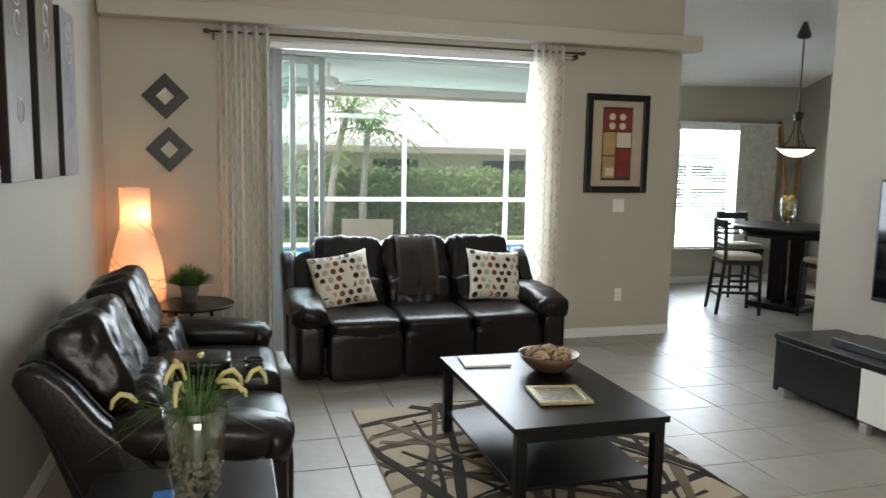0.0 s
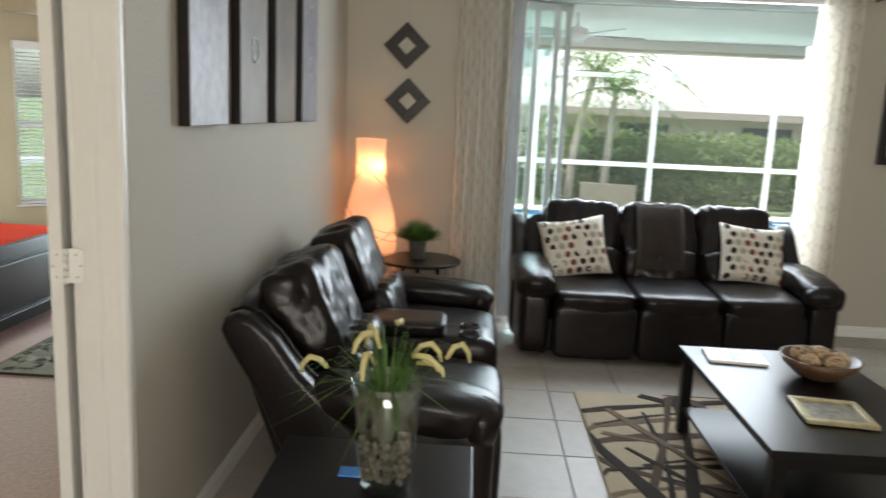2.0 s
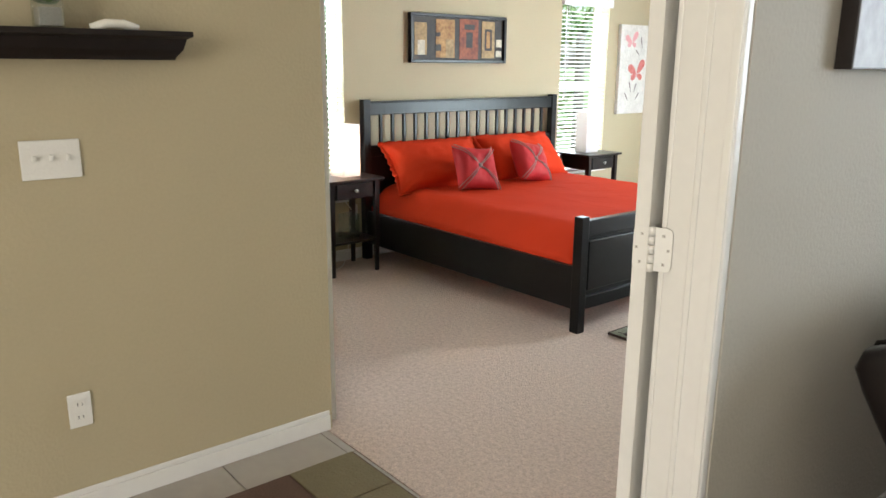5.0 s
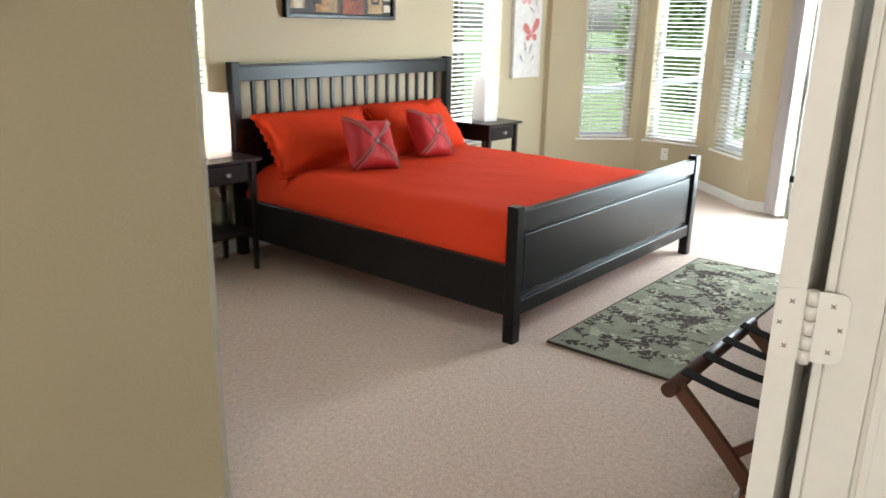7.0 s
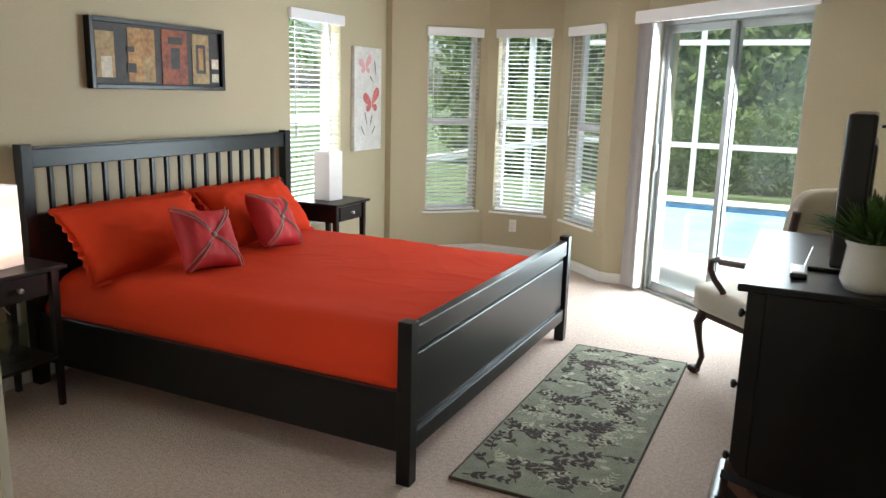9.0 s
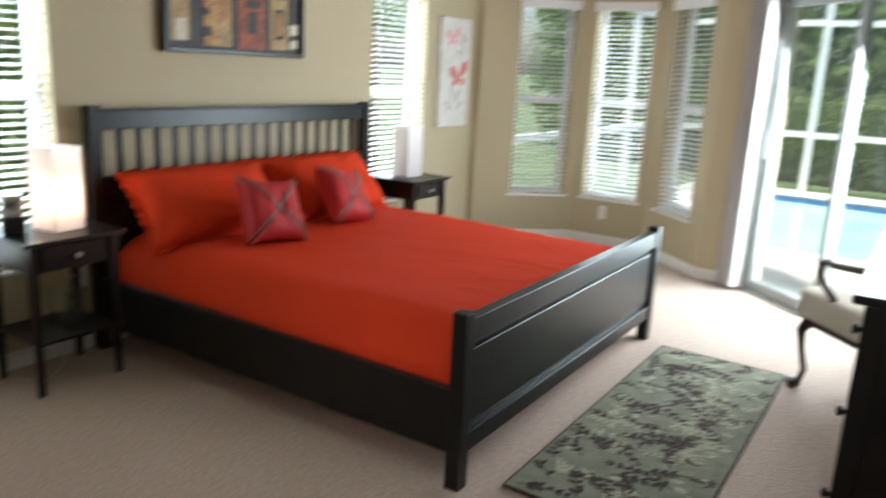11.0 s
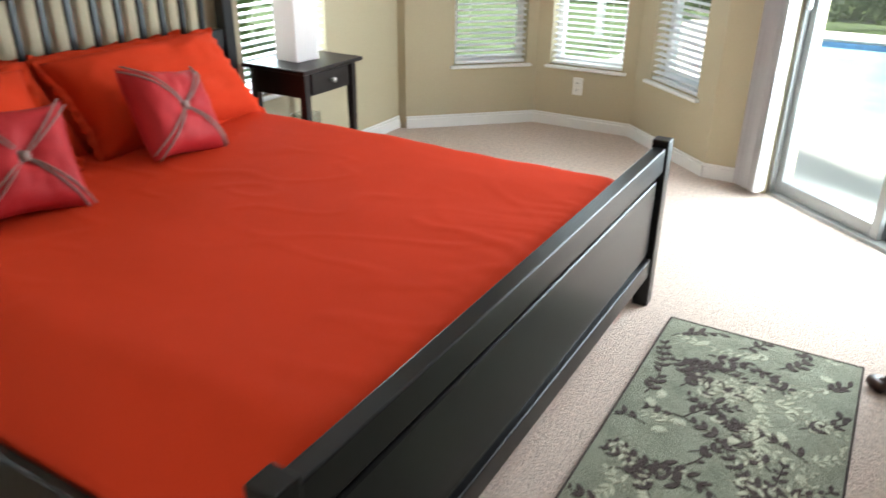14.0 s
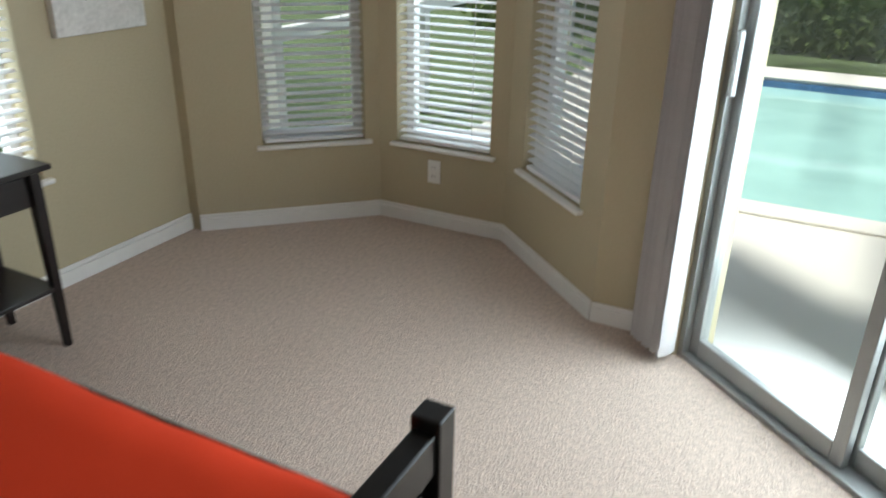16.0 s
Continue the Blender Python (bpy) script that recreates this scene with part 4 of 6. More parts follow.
def abstract_painting():
    t = thing("framed_painting", pose(-4.668, 4.735, 1.465), "dark framed abstract painting of rust and black blocks", "painting")
    W, H, D = 1.0, 0.37, 0.045
    f = 0.025
    part("frame", Shape().box(0, 0, 0, D, f, H, 0.003).box(0, W - f, 0, D, W, H, 0.003).box(0, f, 0, D, W - f, f, 0.003).box(0, f, H - f, D, W - f, H, 0.003), M_BLACK, t)
    blk = mat("charcoal_paint", (0.02, 0.02, 0.02), 0.6, var=0.4, scale=20, second=(0.06, 0.05, 0.04))
    part("canvas", Shape().box(0.002, f, f, 0.02, W - f, H - f), blk, t)
    orange = mat("rust_orange_paint", (0.38, 0.12, 0.03), 0.6, var=0.5, scale=14, grain=40, second=(0.55, 0.32, 0.1))
    ochre = mat("ochre_paint", (0.36, 0.24, 0.10), 0.6, var=0.5, scale=14, grain=40)
    cream = mat("cream_paint", (0.55, 0.50, 0.38), 0.6, var=0.4, scale=14, grain=40)
    red = mat("dark_red_paint", (0.24, 0.03, 0.015), 0.6, var=0.6, scale=12, grain=40, second=(0.4, 0.10, 0.03))
    for i, (a, b, c, d, mm) in enumerate(((0.05, 0.17, 0.06, 0.30, ochre), (0.08, 0.15, 0.06, 0.17, cream), (0.26, 0.45, 0.04, 0.33, orange), (0.36, 0.44, 0.04, 0.18, ochre), (0.50, 0.70, 0.03, 0.34, red), (0.57, 0.64, 0.12, 0.24, blk), (0.55, 0.66, 0.26, 0.30, blk), (0.74, 0.88, 0.04, 0.33, ochre), (0.77, 0.85, 0.10, 0.27, blk), (0.79, 0.83, 0.12, 0.25, orange), (0.90, 0.96, 0.05, 0.10, cream), (0.90, 0.96, 0.13, 0.19, cream), (0.25, 0.31, 0.09, 0.14, blk), (0.25, 0.30, 0.20, 0.23, blk))):
        part("colour_block", Shape().box(0.0205, a, c, 0.0215 + 0.0004 * i, b, d), mm, t)


abstract_painting()


def butterfly_canvas():
    t = thing("butterfly_canvas", pose(-4.668, 7.27, 0.99), "white canvas print with coral red butterflies and sprigs", "painting")
    W, H, D = 0.43, 0.85, 0.035
    part("canvas", Shape().box(0, 0, 0, D, W, H, 0.003), mat("mottled_white_canvas", (0.62, 0.60, 0.56), 0.8, var=0.15, scale=14, grain=60, second=(0.78, 0.76, 0.72)), t)
    pink = mat("coral_paint", (0.62, 0.10, 0.10), 0.7, var=0.3, scale=25, second=(0.7, 0.25, 0.22))
    grey = mat("grey_ink", (0.16, 0.13, 0.13), 0.7)
    pale = mat("pale_pink_paint", (0.70, 0.34, 0.36), 0.7)

    def wing(s, cy, cz, ang, l, w):
        pts = []
        for k in range(12):
            a = 2 * math.pi * k / 12
            u, v = l * (0.55 + 0.5 * math.cos(a)), w * math.sin(a) * (0.7 + 0.3 * math.cos(a))
            pts.append((cy + u * math.cos(ang) - v * math.sin(ang), cz + u * math.sin(ang) + v * math.cos(ang)))
        a = [s.bm.verts.new((D + 0.0008, p, q)) for p, q in pts]
        b = [s.bm.verts.new((D + 0.002, p, q)) for p, q in pts]
        s.bm.faces.new(b)
        for i in range(12):
            s.bm.faces.new((a[i], a[(i + 1) % 12], b[(i + 1) % 12], b[i]))

    for cy, cz, sc, mm in ((0.27, 0.38, 1.0, pink), (0.17, 0.68, 0.75, pale)):
        for ang, l, w in ((0.9, 0.17, 0.055), (2.6, 0.15, 0.055), (-0.4, 0.09, 0.04), (3.6, 0.09, 0.04)):
            s = Shape()
            wing(s, cy, cz, ang, l * sc, w * sc)
            part("wing", s, mm, t)
    s = Shape()
    for cy, cz, ang, l in ((0.2, 0.2, 1.9, 0.12), (0.24, 0.2, 1.2, 0.1), (0.16, 0.12, 2.2, 0.1), (0.27, 0.13, 0.9, 0.09), (0.34, 0.62, 1.8, 0.12), (0.3, 0.56, 2.4, 0.08)):
        wing(s, cy, cz, ang, l, 0.009)
    part("sprig", s, grey, t)


butterfly_canvas()


def wall_plate(name, m, kind, label):
    """Front of the plate looks along local -y."""
    t = thing(name, m, label, name.replace("_", " "))
    w = 0.115 if kind == "switch" else (0.165 if kind == "switch3" else 0.07)
    part("plate", Shape().box(-w / 2, -0.006, -0.058, w / 2, -0.0005, 0.058, 0.003), M_PLATE, t)
    if kind == "outlet":
        for z in (-0.022, 0.022):
            s = part("socket", Shape().box(-0.017, -0.0085, z - 0.015, 0.017, -0.0062, z + 0.015, 0.001), M_PLATE, t)
            part("slot", Shape().box(-0.008, -0.0092, z - 0.006, -0.006, -0.0086, z + 0.006).box(0.006, -0.0092, z - 0.005, 0.008, -0.0086, z + 0.005), M_BLACKPL, s)
    else:
        for x in ((-0.046, 0, 0.046) if kind == "switch3" else (-0.023, 0.023)):
            part("toggle", Shape().box(x - 0.005, -0.016, -0.004, x + 0.005, -0.006, 0.014, 0.002), M_PLATE, t)


mB = along(BAY[1], BAY[2])
wall_plate("wall_outlet", mB @ pose(0.31, 0, 0.285), "outlet", "white duplex wall outlet below the bay window")
wall_plate("wall_outlet", pose(-4.668, 4.22, 0.36, 0, 0, 90), "outlet", "white duplex wall outlet behind the nightstand")
wall_plate("wall_outlet", pose(-2.373, 1.70, 0.36, 0, 0, 90), "outlet", "white duplex wall outlet near the skirting")
wall_plate("light_switch", pose(-2.373, 1.70, 1.17, 0, 0, 90), "switch3", "white triple light switch under the shelf")
wall_plate("light_switch", pose(3.535, 6.182, 1.19), "switch", "white double light switch below the framed art")
wall_plate("wall_outlet", pose(3.57, 6.182, 0.38), "outlet", "white duplex wall outlet in the living room")


def clock_radio():
    t = thing("clock_radio", pose(-4.48, 3.84, 0.68, 0, 0, 62), "black and silver alarm clock on the nightstand", "clock")
    part("base", Shape().box(-0.045, -0.03, 0, 0.045, 0.03, 0.075, 0.004), M_BLACKPL, t)
    part("body", Shape().box(-0.04, -0.02, 0.076, 0.04, 0.025, 0.165, 0.006), M_STEEL, t)
    part("display", Shape().box(-0.032, -0.0225, 0.10, 0.022, -0.0205, 0.15), mat("grey_lcd", (0.35, 0.38, 0.36), 0.3), t)
    part("digits", Shape().box(-0.022, -0.024, 0.112, -0.012, -0.0227, 0.138).box(-0.006, -0.024, 0.112, 0.002, -0.0227, 0.138).box(0.006, -0.024, 0.112, 0.014, -0.0227, 0.138), M_BLACKPL, t)


clock_radio()


def square_vase(x, y, z, h, label):
    t = thing("glass_vase", pose(x, y, z, 0, 0, 12), label, "vase")
    s = Shape()
    o, i = 0.055, 0.049
    s.box(-o, -o, 0, o, -i, h).box(-o, i, 0, o, o, h).box(-o, -i, 0, -i, i, h).box(i, -i, 0, o, i, h).box(-i, -i, 0, i, i, 0.015)
    part("glass", s, M_CLEAR, t)
    part("water_layer", Shape().box(-i + 0.002, -i + 0.002, 0.016, i - 0.002, i - 0.002, 0.05), M_CLEAR, t)


square_vase(-4.42, 4.02, 0.24, 0.17, "square clear glass vase on the nightstand shelf")
square_vase(-4.42, 6.62, 0.24, 0.17, "square clear glass vase on the low shelf")
cord = Shape()
cord.tube([(-4.655, 4.2, 0.37), (-4.60, 4.17, 0.38), (-4.56, 4.1, 0.45), (-4.55, 4.03, 0.52), (-4.60, 3.96, 0.60)], 0.003, 6)
cord.tube([(-4.655, 4.2, 0.34), (-4.61, 4.16, 0.30), (-4.60, 4.12, 0.1), (-4.55, 4.05, 0.006), (-4.48, 3.98, 0.005), (-4.44, 3.9, 0.005), (-4.54, 3.82, 0.005)], 0.003, 6)
solid("lamp_cord", cord, M_PLATE, "white power cord trailing behind the nightstand", "cord")


def vertical_blinds():
    """Vanes drawn to one side, under a valance over the sliding door."""
    m = along(SL0, SL1)
    t = thing("vertical_blind", m, "white vertical blind drawn aside at the sliding door", "blind")
    part("valance", Shape().box(0.0, -0.12, 2.03, 1.66, -0.105, 2.12, 0.003).box(0.0, -0.105, 2.105, 1.66, -0.002, 2.12).box(0.0, -0.105, 2.03, 0.012, -0.002, 2.105), M_WHITE, t)
    for i in range(13):
        s = Shape()
        rows = []
        for j in range(6):
            u = j / 5 * 2 - 1
            rows.append([s.bm.verts.new((0.006 * (1 - u * u), u * 0.044, z)) for z in (0.03, 2.03)] + [s.bm.verts.new((0.006 * (1 - u * u) + 0.0015, u * 0.044, z)) for z in (0.03, 2.03)])
        for a, b in zip(rows, rows[1:]):
            s.bm.faces.new((a[0], b[0], b[1], a[1])).smooth = True
            s.bm.faces.new((a[2], a[3], b[3], b[2])).smooth = True
        part("vane", s, M_VANE, t, at=pose(0.025 + i * 0.0135, -0.055, 0, 0, 0, random.uniform(-14, 14)))


vertical_blinds()


# ---- vestibule ----
def wall_shelf():
    t = thing("wall_shelf", pose(-2.373, 1.39, 1.46), "espresso wall shelf with moulded edge", "shelf")
    s = Shape()
    prof = [(0.13, 0.085), (0.13, 0.07), (0.115, 0.062), (0.105, 0.03), (0.09, 0.012), (0.085, 0.0)]
    rings = []
    for d, z in prof:
        k = 0.13 - d
        rings.append([s.bm.verts.new(v) for v in ((0, k, z), (d, k, z), (d, 0.72 - k, z), (0, 0.72 - k, z))])
    for a, b in zip(rings, rings[1:]):
        for i in range(4):
            s.bm.faces.new((a[i], a[(i + 1) % 4], b[(i + 1) % 4], b[i]))
    s.bm.faces.new(rings[0])
    s.bm.faces.new(rings[-1][::-1])
    part("board", s, M_ESP, t)
    p = thing("succulent_pot", pose(-2.30, 1.72, 1.545), "green succulent in a clear square glass pot", "plant")
    part("pot", Shape().box(-0.035, -0.035, 0, 0.035, 0.035, 0.075, 0.004), M_CLEAR, p)
    part("gravel", Shape().box(-0.03, -0.03, 0.004, 0.03, 0.03, 0.055, 0.004), mat("grey_gravel", (0.3, 0.28, 0.25), 0.9, var=0.4, grain=200), p)
    s = Shape()
    rnd = random.Random(2)
    for k in range(26):
        a, e = k * 2.4, 0.25 + 0.9 * (k % 13) / 13
        d = Vector((math.cos(a) * math.cos(e), math.sin(a) * math.cos(e), math.sin(e)))
        s.tube([Vector((0, 0, 0.07)) + d * 0.006 * j for j in range(0, 12, 2)] , lambda q: 0.004 + 0.009 * math.sin(math.pi * min(1, q * 0.9 + 0.1)), 6)
    part("leaves", s, M_LEAF, p)
    solid("white_dish", Shape().tube([(-2.30, 1.83, 1.547), (-2.29, 1.87, 1.562), (-2.29, 1.92, 1.562), (-2.29, 1.96, 1.549)], 0.014, 8), M_CERAMIC, "small white curved ornament on the wall shelf", "ornament")


wall_shelf()


def entry_mat():
    t = thing("entry_mat", pose(-2.145, 1.5, 0.0), "patchwork mat in brown and olive squares", "rug")
    cols = [mat("olive_patch", (0.17, 0.14, 0.075), 0.95, bump=0.6), mat("brown_patch", (0.10, 0.055, 0.035), 0.95, bump=0.6), mat("tan_patch", (0.28, 0.20, 0.11), 0.95, bump=0.6)]
    for i in range(3):
        for j in range(4):
            part("patch", Shape().box(i * 0.28 + 0.004, j * 0.27 + 0.004, 0.001, i * 0.28 + 0.277, j * 0.27 + 0.267, 0.012, 0.003), cols[(i * 2 + j * 2 + (i * j) % 2) % 3], t)
    part("backing", Shape().box(0, 0, 0.0005, 0.845, 1.085, 0.007), cols[1], t)


entry_mat()


# ---- living room ----
def side_slab(outline, x0, x1, bevel):
    """A padded slab with the outline given in y and z, from x0 to x1."""
    bm = bmesh.new()
    a = [bm.verts.new((x0, y, z)) for y, z in outline]
    b = [bm.verts.new((x1, y, z)) for y, z in outline]
    n = len(outline)
    bm.faces.new(a)
    bm.faces.new(b[::-1])
    for i in range(n):
        bm.faces.new((a[i], b[i], b[(i + 1) % n], a[(i + 1) % n]))
    bmesh.ops.recalc_face_normals(bm, faces=bm.faces[:])
    rims = [e for e in bm.edges if abs(e.verts[0].co.x - e.verts[1].co.x) < 1e-5]
    bmesh.ops.bevel(bm, geom=rims, offset=bevel, segments=4, profile=0.5, affect="EDGES", clamp_overlap=True)
    return Shape().take(bm, Matrix(), True)


WING = [(-0.22, 0.05), (-0.17, 0.30), (-0.06, 0.56), (0.035, 0.72), (0.06, 0.775), (0.045, 0.82), (0.0, 0.838), (-0.06, 0.82), (-0.13, 0.755), (-0.22, 0.63), (-0.33, 0.52), (-0.44, 0.42), (-0.46, 0.05)]


def recliner(m, seats, console, width, label, group=""):
    """Padded leather recliner sofa; the front looks along local -y, x runs across."""
    t = thing("recliner_sofa", m, label, "sofa", group)
    AW = 0.23
    inner = width - 2 * AW
    cw = 0.30 if console else 0.0
    sw = (inner - cw) / seats
    part("base", Shape().box(0.04, -0.80, 0.035, width - 0.04, -0.20, 0.26, 0.03, seg=3), M_LEATHER, t)
    part("outer_back", Shape().soft((width / 2, -0.09, 0.50), (width - 0.14, 0.12, 0.74), 7, 8, rx(-19)), M_LEATHER, t)
    for k, sx in ((0, 1), (1, -1)):
        o = 0.0 if k == 0 else width
        cx = o + sx * AW / 2
        part("wing", side_slab(WING, o, o + sx * 0.10, 0.03), M_LEATHER, t)
        part("wing_piping", Shape().tube([(o + sx * 0.104, y, z) for y, z in WING[2:11]], 0.006, 6), M_LEATHER, t)
        part("arm_panel", Shape().soft((cx, -0.55, 0.26), (AW - 0.025, 0.68, 0.46), 7, 10), M_LEATHER, t)
        part("armrest", Shape().soft((cx, -0.56, 0.515), (AW + 0.04, 0.72, 0.17), 3.0, 16, rx(4), 0.008, 3 + k, 0.006), M_LEATHER, t)
        part("arm_roll", Shape().soft((cx, -0.845, 0.475), (AW + 0.02, 0.13, 0.17), 2.7, 12, rx(10), 0.004, 5 + k, 0.010), M_LEATHER, t)
    if console:
        xs = [AW + sw / 2, AW + sw + cw + sw / 2]
        c0 = AW + sw + cw / 2
        part("console_box", Shape().soft((c0, -0.56, 0.33), (cw - 0.01, 0.72, 0.42), 9, 10), M_LEATHER, t)
        part("console_lid", Shape().soft((c0, -0.50, 0.565), (cw - 0.03, 0.36, 0.07), 6, 8, None, 0.003), M_LEATHER, t)
        for dx in (-0.065, 0.065):
            part("cup_holder", Shape().lathe([(0.048, 0.535), (0.05, 0.552), (0.042, 0.552), (0.040, 0.537)], (c0 + dx, -0.79, 0), 24, False), M_BLACKPL, t, "black round cup holder")
    else:
        xs = [AW + sw * (i + 0.5) for i in range(seats)]
    for i, x in enumerate(xs):
        w = sw - 0.006
        part("seat_cushion", Shape().soft((x, -0.58, 0.375), (w + 0.004, 0.70, 0.21), 7, 18, rx(3), 0.005, i, 0.004), M_LEATHER, t)
        part("footrest_panel", Shape().soft((x, -0.865, 0.205), (w + 0.004, 0.13, 0.345), 9, 14, None, 0.003, i + 4, 0.003), M_LEATHER, t)
        part("lower_back_cushion", Shape().soft((x, -0.315, 0.53), (w, 0.24, 0.27), 3.6, 18, rx(-16), 0.012, i + 8, 0.020), M_LEATHER, t)
        part("head_cushion", Shape().soft((x, -0.155, 0.745), (w + 0.014, 0.25, 0.42), 5.5, 24, rx(-21), 0.013, i + 12, 0.022), M_LEATHER, t)
        for dx in (-0.30, 0.30):
            part("seam", Shape().tube([(x + dx * w, -0.290 + 0.02, 0.65), (x + dx * w, -0.262, 0.74), (x + dx * w * 0.95, -0.215, 0.86), (x + dx * w * 0.9, -0.16, 0.93)], 0.0035, 6), M_LEATHER, t)
    for sx in (0.2, width - 0.2):
        part("foot", Shape().tube([(sx, -0.7, 0.0), (sx, -0.7, 0.06)], 0.025, 10), M_BLACKPL, t)
        part("foot", Shape().tube([(sx, -0.28, 0.0), (sx, -0.28, 0.06)], 0.025, 10), M_BLACKPL, t)
    return t


recliner(pose(0.56, 6.07, 0, 0, 0, 2.0), 3, False, 2.06, "dark brown leather three-seat recliner sofa before the window")
recliner(pose(-0.50, 2.95, 0, 0, 0, 90), 2, True, 1.95, "dark brown leather loveseat recliner with centre console")

M_DOT = mat("cream_cotton", (0.70, 0.66, 0.58), 0.85, var=0.05, grain=200)
DOTS = [mat("brown_dot", (0.05, 0.025, 0.018), 0.85), mat("rust_dot", (0.20, 0.06, 0.03), 0.85), mat("sage_dot", (0.38, 0.38, 0.29), 0.85), mat("black_dot", (0.02, 0.014, 0.012), 0.85)]


def dotted_pillow(m, seed):
    t = thing("throw_pillow", m, "cream cushion with brown, rust and sage polka dots", "cushion", "polka dot cushions")
    W, H, D = 0.46, 0.42, 0.15
    part("cushion", cushion_mesh(W, H, D, seed=seed), M_DOT, t, at=pose(0, 0, H / 2))
    k = 0
    for r in range(7):
        for c in range(7):
            u, v = (c - 3 + (0.5 if r % 2 else 0)) / 3.6, (r - 3) / 3.55
            k += 1
            if abs(u) > 0.93:
                continue
            s = Shape()
            ring, n = [], 10
            for a in range(n):
                du, dv = u + 0.095 * math.cos(a * 6.283 / n), v + 0.105 * math.sin(a * 6.283 / n)
                f = max(0, (1 - min(1, abs(du)) ** 4) * (1 - min(1, abs(dv)) ** 4)) ** 0.6
                wr = 0.006 * noise.noise(Vector((du * 3 + seed, dv * 3, -2))) * (f + 0.2)
                pu = 1 - 0.09 * (1 - dv * dv) * abs(du) ** 3
                pv = 1 - 0.09 * (1 - du * du) * abs(dv) ** 3
                ring.append((du * pu * W / 2, -(D / 2 * f) + wr, H / 2 + dv * pv * H / 2))
            a0 = [s.bm.verts.new((x, y - 0.0005, z)) for x, y, z in ring]
            a1 = [s.bm.verts.new((x, y - 0.003, z)) for x, y, z in ring]
            s.bm.faces.new(a1)
            for i in range(n):
                s.bm.faces.new((a0[i], a0[(i + 1) % n], a1[(i + 1) % n], a1[i]))
            part("dot", s, DOTS[(k * 7 + r * 3) % 4], t)


dotted_pillow(pose(1.02, 5.58, 0.475, 0, 0, 3.5) @ pose(0, 0, 0, -24, -9, 0), 2)
dotted_pillow(pose(2.19, 5.62, 0.475, 0, 0, 3.5) @ pose(0, 0, 0, -24, 5, 0), 6)


def throw_blanket():
    s = Shape()
    path = [(-0.43, 0.53), (-0.405, 0.60), (-0.355, 0.72), (-0.29, 0.84), (-0.235, 0.925), (-0.13, 0.965), (-0.03, 0.95), (0.0, 0.88)]
    rows = []
    for i, (y, z) in enumerate(path):
        rows.append([s.bm.verts.new((0.87 + 0.33 * j / 8 - 0.03 * (1 - i / 7), y - 0.02 + 0.006 * math.sin(j * 2 + i), z + 0.01)) for j in range(9)])
    for a, b in zip(rows, rows[1:]):
        for j in range(8):
            s.bm.faces.new((a[j], a[j + 1], b[j + 1], b[j])).smooth = True
    bmesh.ops.solidify(s.bm, geom=s.bm.faces[:], thickness=0.012)
    solid("throw_blanket", s, mat("taupe_fleece", (0.065, 0.05, 0.04), 0.95, var=0.2, bump=0.6), "taupe throw blanket draped over the sofa back", "blanket", m=pose(0.56, 6.07, 0, 0, 0, 2.0))


throw_blanket()


